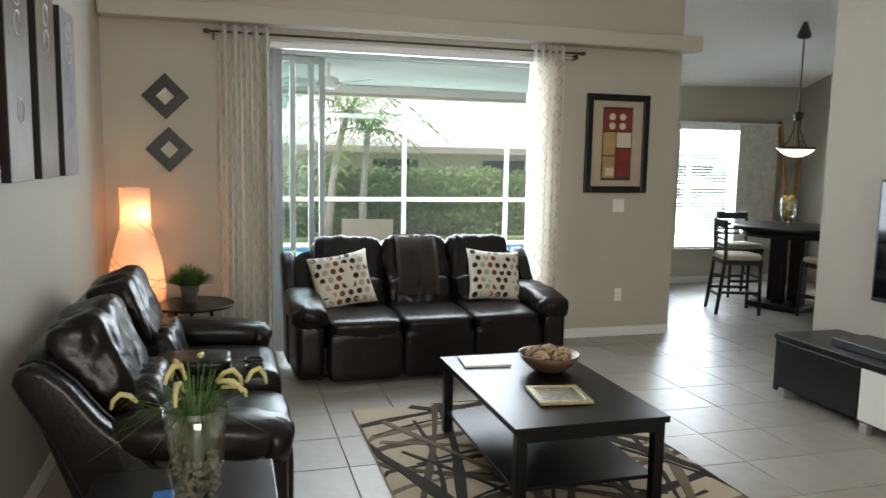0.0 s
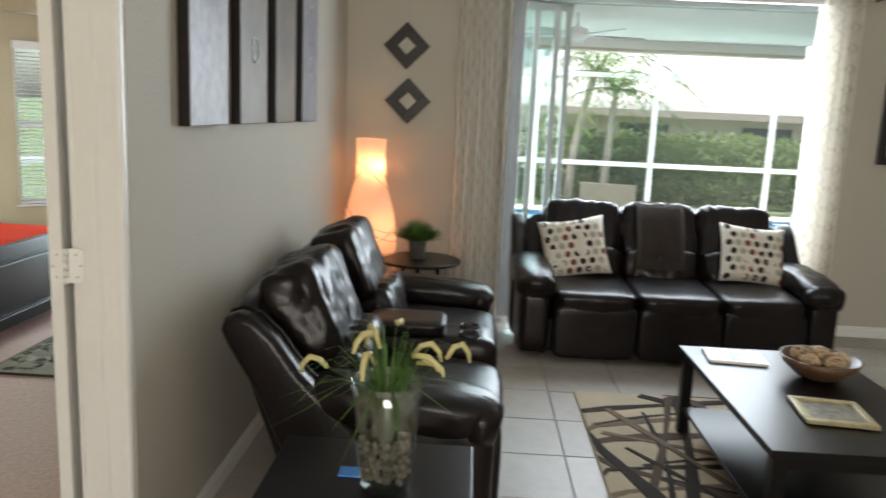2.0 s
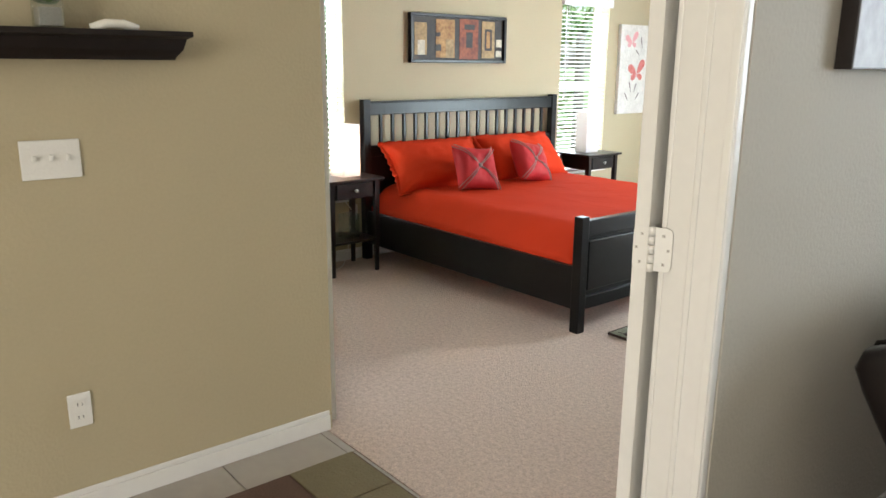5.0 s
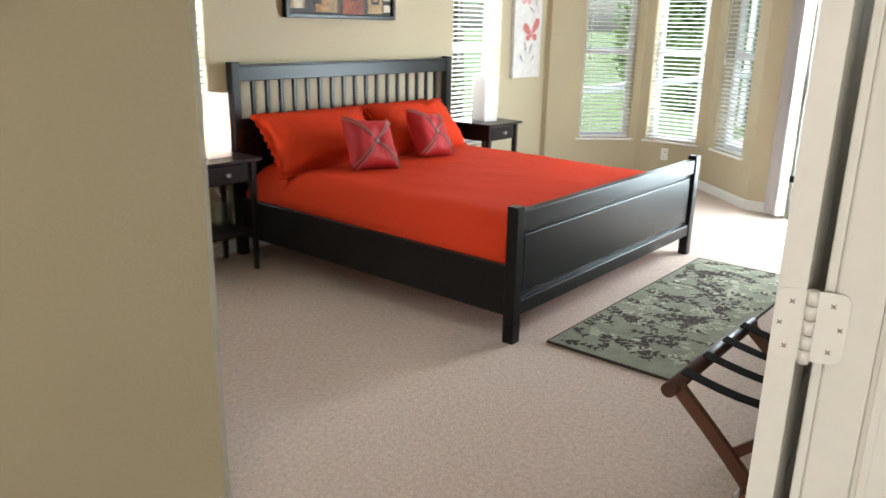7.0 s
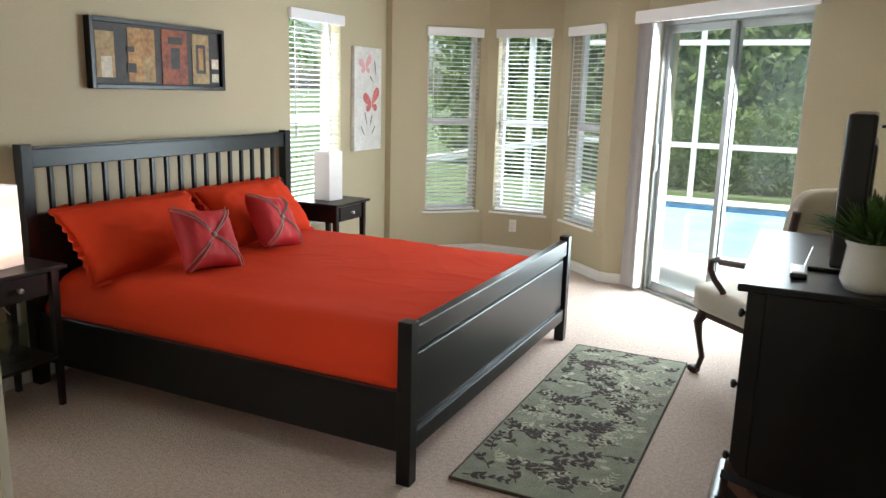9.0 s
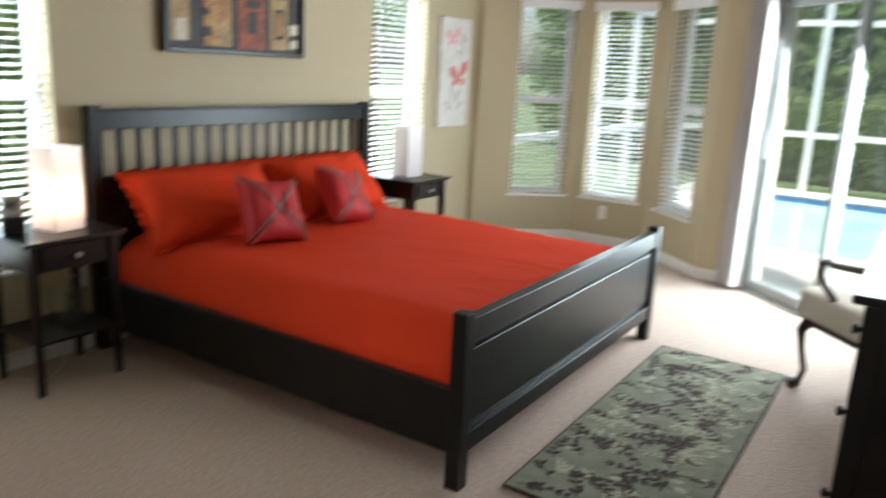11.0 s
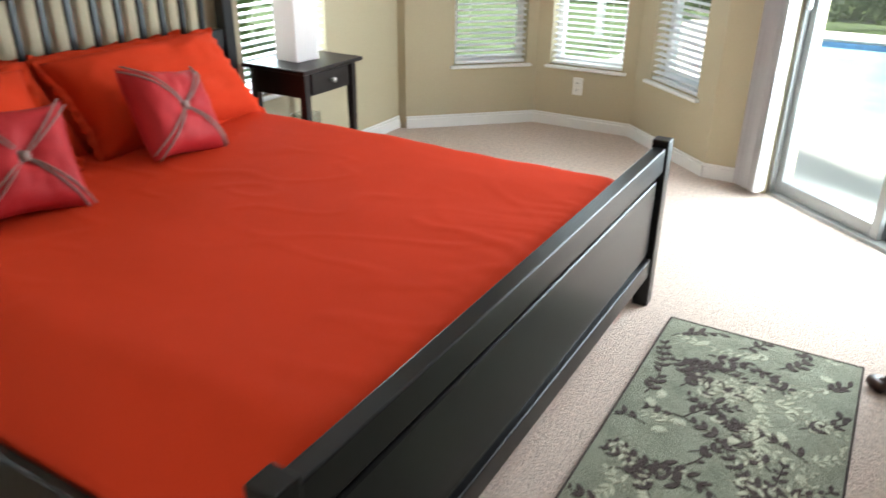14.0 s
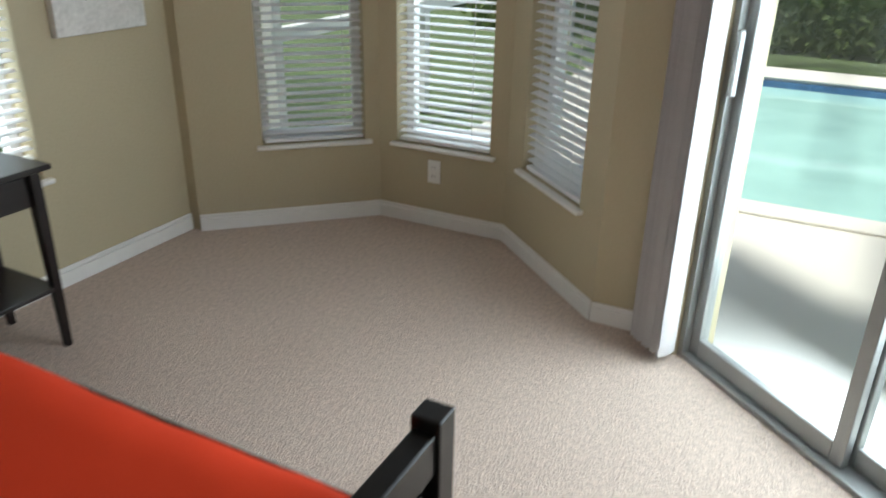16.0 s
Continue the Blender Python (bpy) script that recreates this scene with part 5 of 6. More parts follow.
def coffee_table():
    x0, x1, y0, y1, h = 1.336, 2.086, 2.998, 4.195, 0.447
    t = thing("coffee_table", pose(0, 0, 0), "rectangular black-brown coffee table with lower shelf", "table")
    part("tabletop", Shape().box(x0, y0, h - 0.03, x1, y1, h, 0.003), M_BLACK, t)
    for a in (x0 + 0.015, x1 - 0.065):
        for b in (y0 + 0.015, y1 - 0.065):
            part("leg", Shape().box(a, b, 0.014, a + 0.05, b + 0.05, h - 0.031, 0.003), M_BLACK, t)
    part("shelf", Shape().box(x0 + 0.03, y0 + 0.066, 0.13, x1 - 0.03, y1 - 0.066, 0.15, 0.002), M_BLACK, t)
    for y in (y0 + 0.02, y1 - 0.04):
        part("apron", Shape().box(x0 + 0.066, y, h - 0.075, x1 - 0.066, y + 0.02, h - 0.031), M_BLACK, t)
    b = thing("bowl", pose(1.84, 3.80, h), "shallow brown wooden bowl of woven balls", "bowl")
    part("shell", Shape().lathe([(0.001, 0.0), (0.06, 0.001), (0.10, 0.02), (0.15, 0.065), (0.168, 0.10), (0.160, 0.10), (0.14, 0.07), (0.09, 0.03), (0.001, 0.018)], seg=40, cap=False), mat("brown_turned_wood", (0.13, 0.075, 0.04), 0.4, var=0.3, scale=6, stretch=(1, 1, 8)), b)
    rat = mat("woven_rattan", (0.50, 0.36, 0.22), 0.7, var=0.3)
    rnd = random.Random(4)
    for k in range(6):
        a = k * 1.05
        r = 0.085 if k < 5 else 0.0
        c = Vector((1.84 + r * math.cos(a * 1.2), 3.80 + r * math.sin(a * 1.2), h + 0.085 + (0.02 if k == 5 else 0)))
        s = Shape()
        for q in range(9):
            ax = Vector((rnd.uniform(-1, 1), rnd.uniform(-1, 1), rnd.uniform(-1, 1))).normalized()
            u = ax.orthogonal().normalized()
            v = ax.cross(u)
            s.tube([c + (u * math.cos(i * 0.45) + v * math.sin(i * 0.45)) * 0.04 for i in range(15)], 0.005, 5)
        solid("woven_ball", s, rat, "woven natural rattan ball in the bowl", "ornament", "rattan balls in the bowl")
    bk = thing("magazine", pose(1.55, 4.03, h, 0, 0, -6), "white magazine lying on the coffee table", "magazine")
    part("pages", Shape().box(-0.13, -0.1, 0.001, 0.13, 0.1, 0.012), M_PAPER, bk)
    part("cover", Shape().box(-0.132, -0.102, 0.0122, 0.132, 0.102, 0.0135), M_PLATE, bk)
    part("cover_picture", Shape().box(-0.03, -0.08, 0.0137, 0.10, 0.05, 0.0142), mat("grey_print", (0.45, 0.5, 0.52), 0.4, var=0.3, scale=30), bk)
    tr = thing("decorative_tray", pose(1.70, 3.36, h, 0, 0, -7), "square gilt-rimmed tray with painted centre", "tray")
    part("rim", Shape().box(-0.13, -0.13, 0.004, 0.13, -0.10, 0.022, 0.004).box(-0.13, 0.10, 0.004, 0.13, 0.13, 0.022, 0.004).box(-0.13, -0.10, 0.004, -0.10, 0.10, 0.022, 0.004).box(0.10, -0.10, 0.004, 0.13, 0.10, 0.022, 0.004), mat("gilt_paint", (0.42, 0.36, 0.2), 0.4, metal=0.4, var=0.3, scale=30), tr)
    part("centre", Shape().box(-0.1, -0.1, 0.0, 0.1, 0.1, 0.012), mat("painted_centre", (0.10, 0.14, 0.16), 0.4, var=0.5, scale=30, second=(0.4, 0.35, 0.25)), tr)


coffee_table()


def living_rug():
    x0, x1, y0, y1 = 0.90, 2.53, 2.30, 4.65
    t = solid("area_rug", Shape().box(x0, y0, 0.001, x1, y1, 0.012, 0.003), mat("beige_rug_pile", (0.50, 0.42, 0.30), 0.95, var=0.15, grain=250, bump=0.7), "beige and brown rug with criss-cross bars", "rug")
    rnd = random.Random(11)
    ms = [mat("taupe_bar_pile", (0.17, 0.125, 0.085), 0.95, bump=0.6), mat("black_bar_pile", (0.02, 0.014, 0.011), 0.95, bump=0.6), mat("brown_bar_pile", (0.075, 0.05, 0.035), 0.95, bump=0.6)]

    def bar(x, y, a, l, w, z, mm, wob=0.0):
        s = Shape()
        n = 10
        d = Vector((math.cos(a), math.sin(a), 0))
        e = Vector((-d.y, d.x, 0))
        pts = []
        for side in (1, -1):
            rng = range(n + 1) if side == 1 else range(n, -1, -1)
            for i in rng:
                u = i / n
                q = Vector((x, y, 0)) + d * (u - 0.5) * l + e * (side * w / 2 * (1 + 0.3 * math.sin(u * 17 + a * 9)) + wob * math.sin(u * 5 + a))
                pts.append((min(max(q.x, x0 + 0.004), x1 - 0.004), min(max(q.y, y0 + 0.004), y1 - 0.004)))
        s.prism(pts, 0.0118, z)
        part("bar", s, mm, t)

    cx, cy = (x0 + x1) / 2, (y0 + y1) / 2
    k = 0
    for ang, n, step, l in ((0.30, 10, 0.25, 1.75), (-0.50, 6, 0.42, 1.9), (1.30, 6, 0.27, 2.5), (1.95, 4, 0.45, 2.2)):
        for i in range(n):
            off = (i - (n - 1) / 2) * step + rnd.uniform(-0.07, 0.07)
            a = ang + rnd.uniform(-0.14, 0.14)
            x, y = cx - math.sin(ang) * off, cy + math.cos(ang) * off
            for w, mm, d in (((rnd.choice((0.035, 0.05, 0.065)), ms[(i + n) % 3], 0.0), (0.022, ms[1], rnd.uniform(0.07, 0.11)))):
                k += 1
                if w < 0.03 and i % 2:
                    continue
                bar(x - math.sin(a) * d, y + math.cos(a) * d, a + (0.1 if d else 0), l * (0.6 if d else 1), w, 0.0132 + k * 0.00009, mm, 0.03)


living_rug()


def side_stand():
    x0, x1, y0, y1, h = -0.25, 0.31, 2.12, 2.665, 0.55
    t = thing("end_table", pose(0, 0, 0), "square black-brown end table beside the loveseat", "table")
    part("tabletop", Shape().box(x0, y0, h - 0.05, x1, y1, h, 0.003), M_BLACK, t)
    for a in (x0, x1 - 0.05):
        for b in (y0, y1 - 0.05):
            part("leg", Shape().box(a, b, 0, a + 0.05, b + 0.05, h - 0.0505, 0.003), M_BLACK, t)
    v = thing("glass_vase", pose(0.075, 2.395, h), "tall clear glass vase with pebbles and grass plant", "vase")
    part("glass", Shape().lathe([(0.001, 0.0), (0.060, 0.001), (0.068, 0.012), (0.076, 0.08), (0.088, 0.22), (0.098, 0.295), (0.0955, 0.296), (0.085, 0.22), (0.073, 0.08), (0.063, 0.022), (0.001, 0.016)], seg=44, cap=False), M_CLEAR, v)
    rnd = random.Random(9)
    peb = mat("mixed_pebbles", (0.26, 0.18, 0.12), 0.5, var=0.5, scale=30, second=(0.58, 0.5, 0.4), random_by=0.45)
    pm = [Shape().soft((0, 0, 0), (0.022, 0.017, 0.012), 2.3, 2, None, 0.0015, q).mesh("pebble", peb) for q in range(4)]
    for i in range(290):
        z = 0.026 + 0.112 * (i / 290)
        rr = 0.056 + 0.012 * z / 0.138
        a, r = rnd.uniform(0, 6.283), rr * math.sqrt(rnd.uniform(0.45, 0.98))
        part("pebble", pm[i % 4], None, v, at=pose(r * math.cos(a), r * math.sin(a), z, rnd.uniform(0, 360), rnd.uniform(0, 360), rnd.uniform(0, 360)))
    g = Shape()
    for k in range(64):
        a, lean = rnd.uniform(0, 6.283), rnd.uniform(0.05, 1.0) ** 1.2
        d = Vector((math.cos(a), math.sin(a), 0))
        top = rnd.uniform(0.30, 0.46) - 0.10 * lean
        foot = d * rnd.uniform(0.0, 0.025)
        g.blade([foot + Vector((0, 0, 0.10)), foot + d * 0.012 + Vector((0, 0, 0.20)), foot + d * (0.02 + 0.06 * lean) + Vector((0, 0, 0.30)), foot + d * (0.03 + 0.17 * lean) + Vector((0, 0, top)), foot + d * (0.04 + 0.27 * lean) + Vector((0, 0, top - 0.05 * lean))], 0.0032)
    part("grass_leaves", g, M_LEAF, v)
    ylw = mat("yellow_green_tip", (0.62, 0.56, 0.26), 0.7)
    for k in range(9):
        a = k * 0.76 + rnd.uniform(-0.3, 0.3)
        d = Vector((math.cos(a), math.sin(a), 0))
        e = Vector((-d.y, d.x, 0)) * rnd.uniform(-0.03, 0.03)
        r, z = rnd.uniform(0.03, 0.17), rnd.uniform(0.33, 0.43)
        z -= 0.3 * max(0, r - 0.08)
        up = rnd.uniform(-0.02, 0.05)
        tip = d * r + e + Vector((0, 0, z))
        part("stem", Shape().tube([Vector((0, 0, 0.12)) + d * 0.01, d * r * 0.35 + Vector((0, 0, 0.27)), tip], 0.0016, 5), M_LEAF, v)
        hook = [tip, tip + d * 0.022 + Vector((0, 0, up)), tip + d * 0.048 + e * 0.4 + Vector((0, 0, up * 1.2)), tip + d * 0.068 + e * 0.8 + Vector((0, 0, up * 0.6 - 0.008)), tip + d * 0.074 + e + Vector((0, 0, up * 0.2 - 0.025))]
        part("seed_head", Shape().tube(hook, lambda q: 0.004 + 0.0045 * math.sin(math.pi * min(1, q * 0.85 + 0.12)), 7), ylw, v, "pale yellow-green seed head")
    solid("blue_packet", Shape().box(-0.055, 2.42, h + 0.001, 0.005, 2.475, h + 0.006, 0.002), mat("blue_foil", (0.02, 0.18, 0.55), 0.3, var=0.3, scale=40), "small blue packet lying on the end table", "packet")


side_stand()


def paper_floor_lamp():
    t = thing("floor_lamp", pose(-0.47, 5.95, 0), "glowing curved white paper floor lamp wound with string", "lamp")
    prof = [(0.165, 0.03), (0.19, 0.2), (0.20, 0.40), (0.198, 0.62), (0.175, 0.80), (0.135, 0.95), (0.105, 1.06), (0.10, 1.2), (0.108, 1.33)]
    part("shade", Shape().lathe(prof, seg=36, cap=False), M_WARMSHADE, t)
    rnd = random.Random(3)
    for k in range(9):
        pts = []
        a0, z0 = rnd.uniform(0, 6), rnd.uniform(0.1, 1.2)
        for i in range(25):
            z = z0 + 0.10 * math.sin(i * 0.26 + k)
            z = min(max(z, 0.05), 1.32)
            r = next((ra + (rb - ra) * (z - za) / (zb - za) for (ra, za), (rb, zb) in zip(prof, prof[1:]) if za <= z <= zb), 0.1) + 0.002
            pts.append((r * math.cos(a0 + i * 0.262), r * math.sin(a0 + i * 0.262), z))
        part("string", Shape().tube(pts, 0.002, 5), mat("brown_string", (0.18, 0.10, 0.06), 0.9) if k == 0 else bpy.data.materials["brown_string"], t)
    part("stand", Shape().lathe([(0.12, 0.0), (0.12, 0.015), (0.012, 0.02), (0.012, 1.10)], seg=20), M_STEEL, t)
    for z in (0.68, 1.14):
        part("bulb", Shape().soft((0.03, -0.02, z), (0.07, 0.07, 0.09), 2.2, 3), M_BULB, t)


M_WARMSHADE = M_SHADE.copy()
M_WARMSHADE.name = "warm_paper"
for _k in M_WARMSHADE.node_tree.nodes:
    if _k.type == "BSDF_TRANSLUCENT":
        _k.inputs[0].default_value = (0.85, 0.55, 0.36, 1)
paper_floor_lamp()


def round_table():
    t = thing("side_table", pose(-0.08, 5.76, 0), "round black side table on splayed legs", "table")
    part("tabletop", Shape().lathe([(0.27, 0.49), (0.29, 0.492), (0.29, 0.505), (0.285, 0.51)], seg=48), M_BLACK, t)
    for k in range(3):
        a = k * 2.094 + 0.5
        part("leg", Shape().tube([(0.13 * math.cos(a), 0.13 * math.sin(a), 0.489), (0.22 * math.cos(a), 0.22 * math.sin(a), 0)], 0.014, 8, 0.010), M_BLACK, t)
    potted_plant(pose(-0.10, 5.76, 0.51), [(0.001, 0), (0.045, 0.001), (0.05, 0.02), (0.065, 0.13), (0.065, 0.135), (0.058, 0.13), (0.05, 0.1)], mat("grey_pot", (0.08, 0.075, 0.07), 0.6), "short bushy green plant in a dark grey pot", 520, 0.19, 0.19, 0.005, 0.135, 8)


round_table()

M_CIRC = [mat("silver_canvas_print", (0.26, 0.25, 0.27), 0.4, var=0.35, scale=3, grain=20), mat("bronze_canvas_print", (0.08, 0.055, 0.04), 0.4, var=0.6, scale=4, second=(0.24, 0.18, 0.13))]
for k in range(4):
    t = thing("wall_panel_art", pose(-0.699, 2.985 + 0.53 * k, 1.45), "tall dark-edged canvas panel in silver and bronze tones", "painting", "row of canvas panels")
    part("canvas", Shape().box(0, 0, 0, 0.04, 0.38, 0.89, 0.002), M_ESP, t)
    part("print", Shape().box(0.0402, 0.004, 0.004, 0.0415, 0.376, 0.886), M_CIRC[k in (1, 2)], t)
    for z in (0.66, 0.78, 0.3)[:2 + k % 2]:
        s = Shape()
        s.tube([(0.043, 0.19 + 0.05 * math.cos(i * 0.3307), z + 0.05 * math.sin(i * 0.3307)) for i in range(20)], 0.0035, 5)
        part("ring", s, M_STEEL, t)

for k, z in enumerate((2.0, 1.607)):
    t = thing("diamond_mirror", pose(-0.262 + 0.02 * k, 6.181, z) @ ry(45), "small square mirror hung as a diamond, dark frame", "mirror", "diamond mirrors")
    w, n = 0.12, 0.045
    part("frame", Shape().box(-w, -0.022, -w, -n, -0.001, w, 0.003).box(n, -0.022, -w, w, -0.001, w, 0.003).box(-n, -0.022, -w, n, -0.001, -n, 0.003).box(-n, -0.022, n, n, -0.001, w, 0.003), M_ESP, t)
    part("glass", Shape().box(-n, -0.012, -n, n, -0.002, n), M_MIRROR, t)


def framed_art():
    t = thing("framed_print", pose(3.18, 6.181, 1.305), "black framed abstract print in red, ochre and black", "painting")
    W, H = 0.61, 0.86
    f = 0.058
    part("frame", Shape().box(0, -0.035, 0, f, -0.001, H, 0.005).box(W - f, -0.035, 0, W, -0.001, H, 0.005).box(f, -0.035, 0, W - f, -0.001, f, 0.005).box(f, -0.035, H - f, W - f, -0.001, H, 0.005), M_BLACK, t)
    part("mat_board", Shape().box(f, -0.014, f, W - f, -0.002, H - f), mat("beige_mat_board", (0.46, 0.38, 0.29), 0.8), t)
    red = mat("deep_red_print", (0.20, 0.02, 0.015), 0.6, var=0.4)
    och = mat("ochre_print", (0.42, 0.27, 0.10), 0.6, var=0.3)
    blk = mat("black_print", (0.03, 0.02, 0.018), 0.6, var=0.4)
    crm = mat("cream_print", (0.62, 0.55, 0.42), 0.6)
    for i, (a, b, c, d, m) in enumerate(((0.16, 0.45, 0.11, 0.75, blk), (0.17, 0.44, 0.54, 0.73, red), (0.17, 0.29, 0.33, 0.53, och), (0.30, 0.44, 0.40, 0.53, crm), (0.30, 0.44, 0.14, 0.39, red), (0.17, 0.29, 0.13, 0.32, och), (0.20, 0.28, 0.15, 0.22, crm))):
        part("colour_block", Shape().box(a, -0.0155 - 0.0006 * i, c, b, -0.0142, d), m, t)
    for cx in (0.25, 0.35):
        for cz in (0.585, 0.665):
            part("disc", Shape().lathe([(0.03, 0), (0.03, 0.002)], seg=20), crm, t, at=pose(cx, -0.0195, cz, 90, 0, 0))


framed_art()


def curtain(x0, x1, label, seed):
    t = thing("curtain", pose(0, 6.08, 0), label, "curtain", "cream curtains")
    s = Shape()
    n, folds = 90, 5
    rows = []
    for z in (0.02, 0.5, 1.2, 1.9, 2.40, 2.53):
        row = []
        for i in range(n + 1):
            u = i / n
            sp = 1 + 0.06 * math.sin(seed) * (1 - z / 2.5)
            x = x0 + (x1 - x0) * (0.5 + (u - 0.5) * sp)
            y = 0.045 * math.sin(u * folds * 6.283 + seed) + 0.01 * math.sin(u * 31 + z * 3 + seed)
            row.append(s.bm.verts.new((x, y, z)))
        rows.append(row)
    for a, b in zip(rows, rows[1:]):
        for i in range(n):
            s.bm.faces.new((a[i], a[i + 1], b[i + 1], b[i])).smooth = True
    part("cloth", s, M_PRINTCLOTH, t)
    for k in range(folds * 2):
        x = x0 + (x1 - x0) * (k + 0.5) / (folds * 2)
        part("grommet", Shape().tube([(x, 0.024 * math.cos(i * 0.5), 2.48 + 0.024 * math.sin(i * 0.5)) for i in range(14)], 0.004, 6), M_STEEL, t)


M_PRINTCLOTH = mat("cream_trellis_cloth", (0.84, 0.81, 0.75), 0.85, var=0.04, grain=200, bump=0.2)
_pn, _pl = M_PRINTCLOTH.node_tree.nodes, M_PRINTCLOTH.node_tree.links


def _math(op, a, b=0.0):
    n = _pn.new("ShaderNodeMath")
    n.operation = op
    for i, v in enumerate((a, b)):
        if isinstance(v, (int, float)):
            n.inputs[i].default_value = v
        else:
            _pl.new(v, n.inputs[i])
    return n.outputs[0]


# an ogee lattice: the zero line of two crossed cosines
_tc = _pn.new("ShaderNodeTexCoord")
_sx = _pn.new("ShaderNodeSeparateXYZ")
_pl.new(_tc.outputs["Object"], _sx.inputs[0])
_cx = _math("COSINE", _math("MULTIPLY", _sx.outputs[0], 2 * math.pi / 0.075))
_cz = _math("MULTIPLY", _math("COSINE", _math("MULTIPLY", _sx.outputs[2], 2 * math.pi / 0.14)), 0.8)
_line = _math("ABSOLUTE", _math("ADD", _cx, _cz))
_b = M_PRINTCLOTH.node_tree.nodes["Principled BSDF"]
_src = _b.inputs["Base Color"].links[0].from_socket
_mixc = M_PRINTCLOTH.node_tree.nodes.new("ShaderNodeMixRGB")
_mixc.inputs[2].default_value = (0.64, 0.58, 0.50, 1)
_rmp = M_PRINTCLOTH.node_tree.nodes.new("ShaderNodeValToRGB")
_rmp.color_ramp.elements[0].position, _rmp.color_ramp.elements[1].position = 0.10, 0.20
_rmp.color_ramp.elements[0].color, _rmp.color_ramp.elements[1].color = (1, 1, 1, 1), (0, 0, 0, 1)
M_PRINTCLOTH.node_tree.links.new(_line, _rmp.inputs[0])
M_PRINTCLOTH.node_tree.links.new(_rmp.outputs[0], _mixc.inputs[0])
M_PRINTCLOTH.node_tree.links.new(_src, _mixc.inputs[1])
M_PRINTCLOTH.node_tree.links.new(_mixc.outputs[0], _b.inputs["Base Color"])
_tl = M_PRINTCLOTH.node_tree.nodes.new("ShaderNodeBsdfTranslucent")
_ms = M_PRINTCLOTH.node_tree.nodes.new("ShaderNodeMixShader")
_ms.inputs[0].default_value = 0.5
_lk = M_PRINTCLOTH.node_tree.links
_lk.new(_mixc.outputs[0], _tl.inputs[0])
_lk.new(_b.outputs[0], _ms.inputs[1])
_lk.new(_tl.outputs[0], _ms.inputs[2])
_lk.new(_ms.outputs[0], M_PRINTCLOTH.node_tree.nodes["Material Output"].inputs[0])
curtain(0.12, 0.50, "cream patterned grommet curtain drawn aside", 0.5)
curtain(2.62, 2.92, "cream patterned grommet curtain hanging beside the door", 2.0)
rod = thing("curtain_rod", pose(0, 6.08, 2.48), "thin bronze curtain rod with round finials", "curtain rod")
part("rod", Shape().tube([(0.06, 0, 0), (3.06, 0, 0)], 0.009, 10), M_BRONZE, rod)
part("second_rod", Shape().tube([(0.06, 0.05, -0.035), (3.06, 0.05, -0.035)], 0.007, 8), M_WHITEALU, rod)
for x in (0.04, 3.08):
    part("finial", Shape().soft((x, 0, 0), (0.05, 0.035, 0.035), 2.2, 4), M_BRONZE, rod)
for x in (0.09, 3.03):
    part("bracket", Shape().box(x - 0.008, -0.005, -0.05, x + 0.008, 0.10, -0.01, 0.003), M_BRONZE, rod)


def sheer_blind():
    t = thing("vertical_blind", pose(0.45, 6.11, 0), "pale grey vertical blind vanes stacked beside the curtain", "blind")
    for i in range(9):
        part("vane", Shape().box(-0.0008, -0.04, 0.03, 0.0008, 0.04, 2.38), M_VANE, t, at=pose(0.01 + i * 0.017, 0, 0, 0, 0, random.uniform(-18, 18)))
    part("headrail", Shape().box(0.0, -0.03, 2.385, 2.35, 0.03, 2.43, 0.004), M_WHITE, t)


sheer_blind()


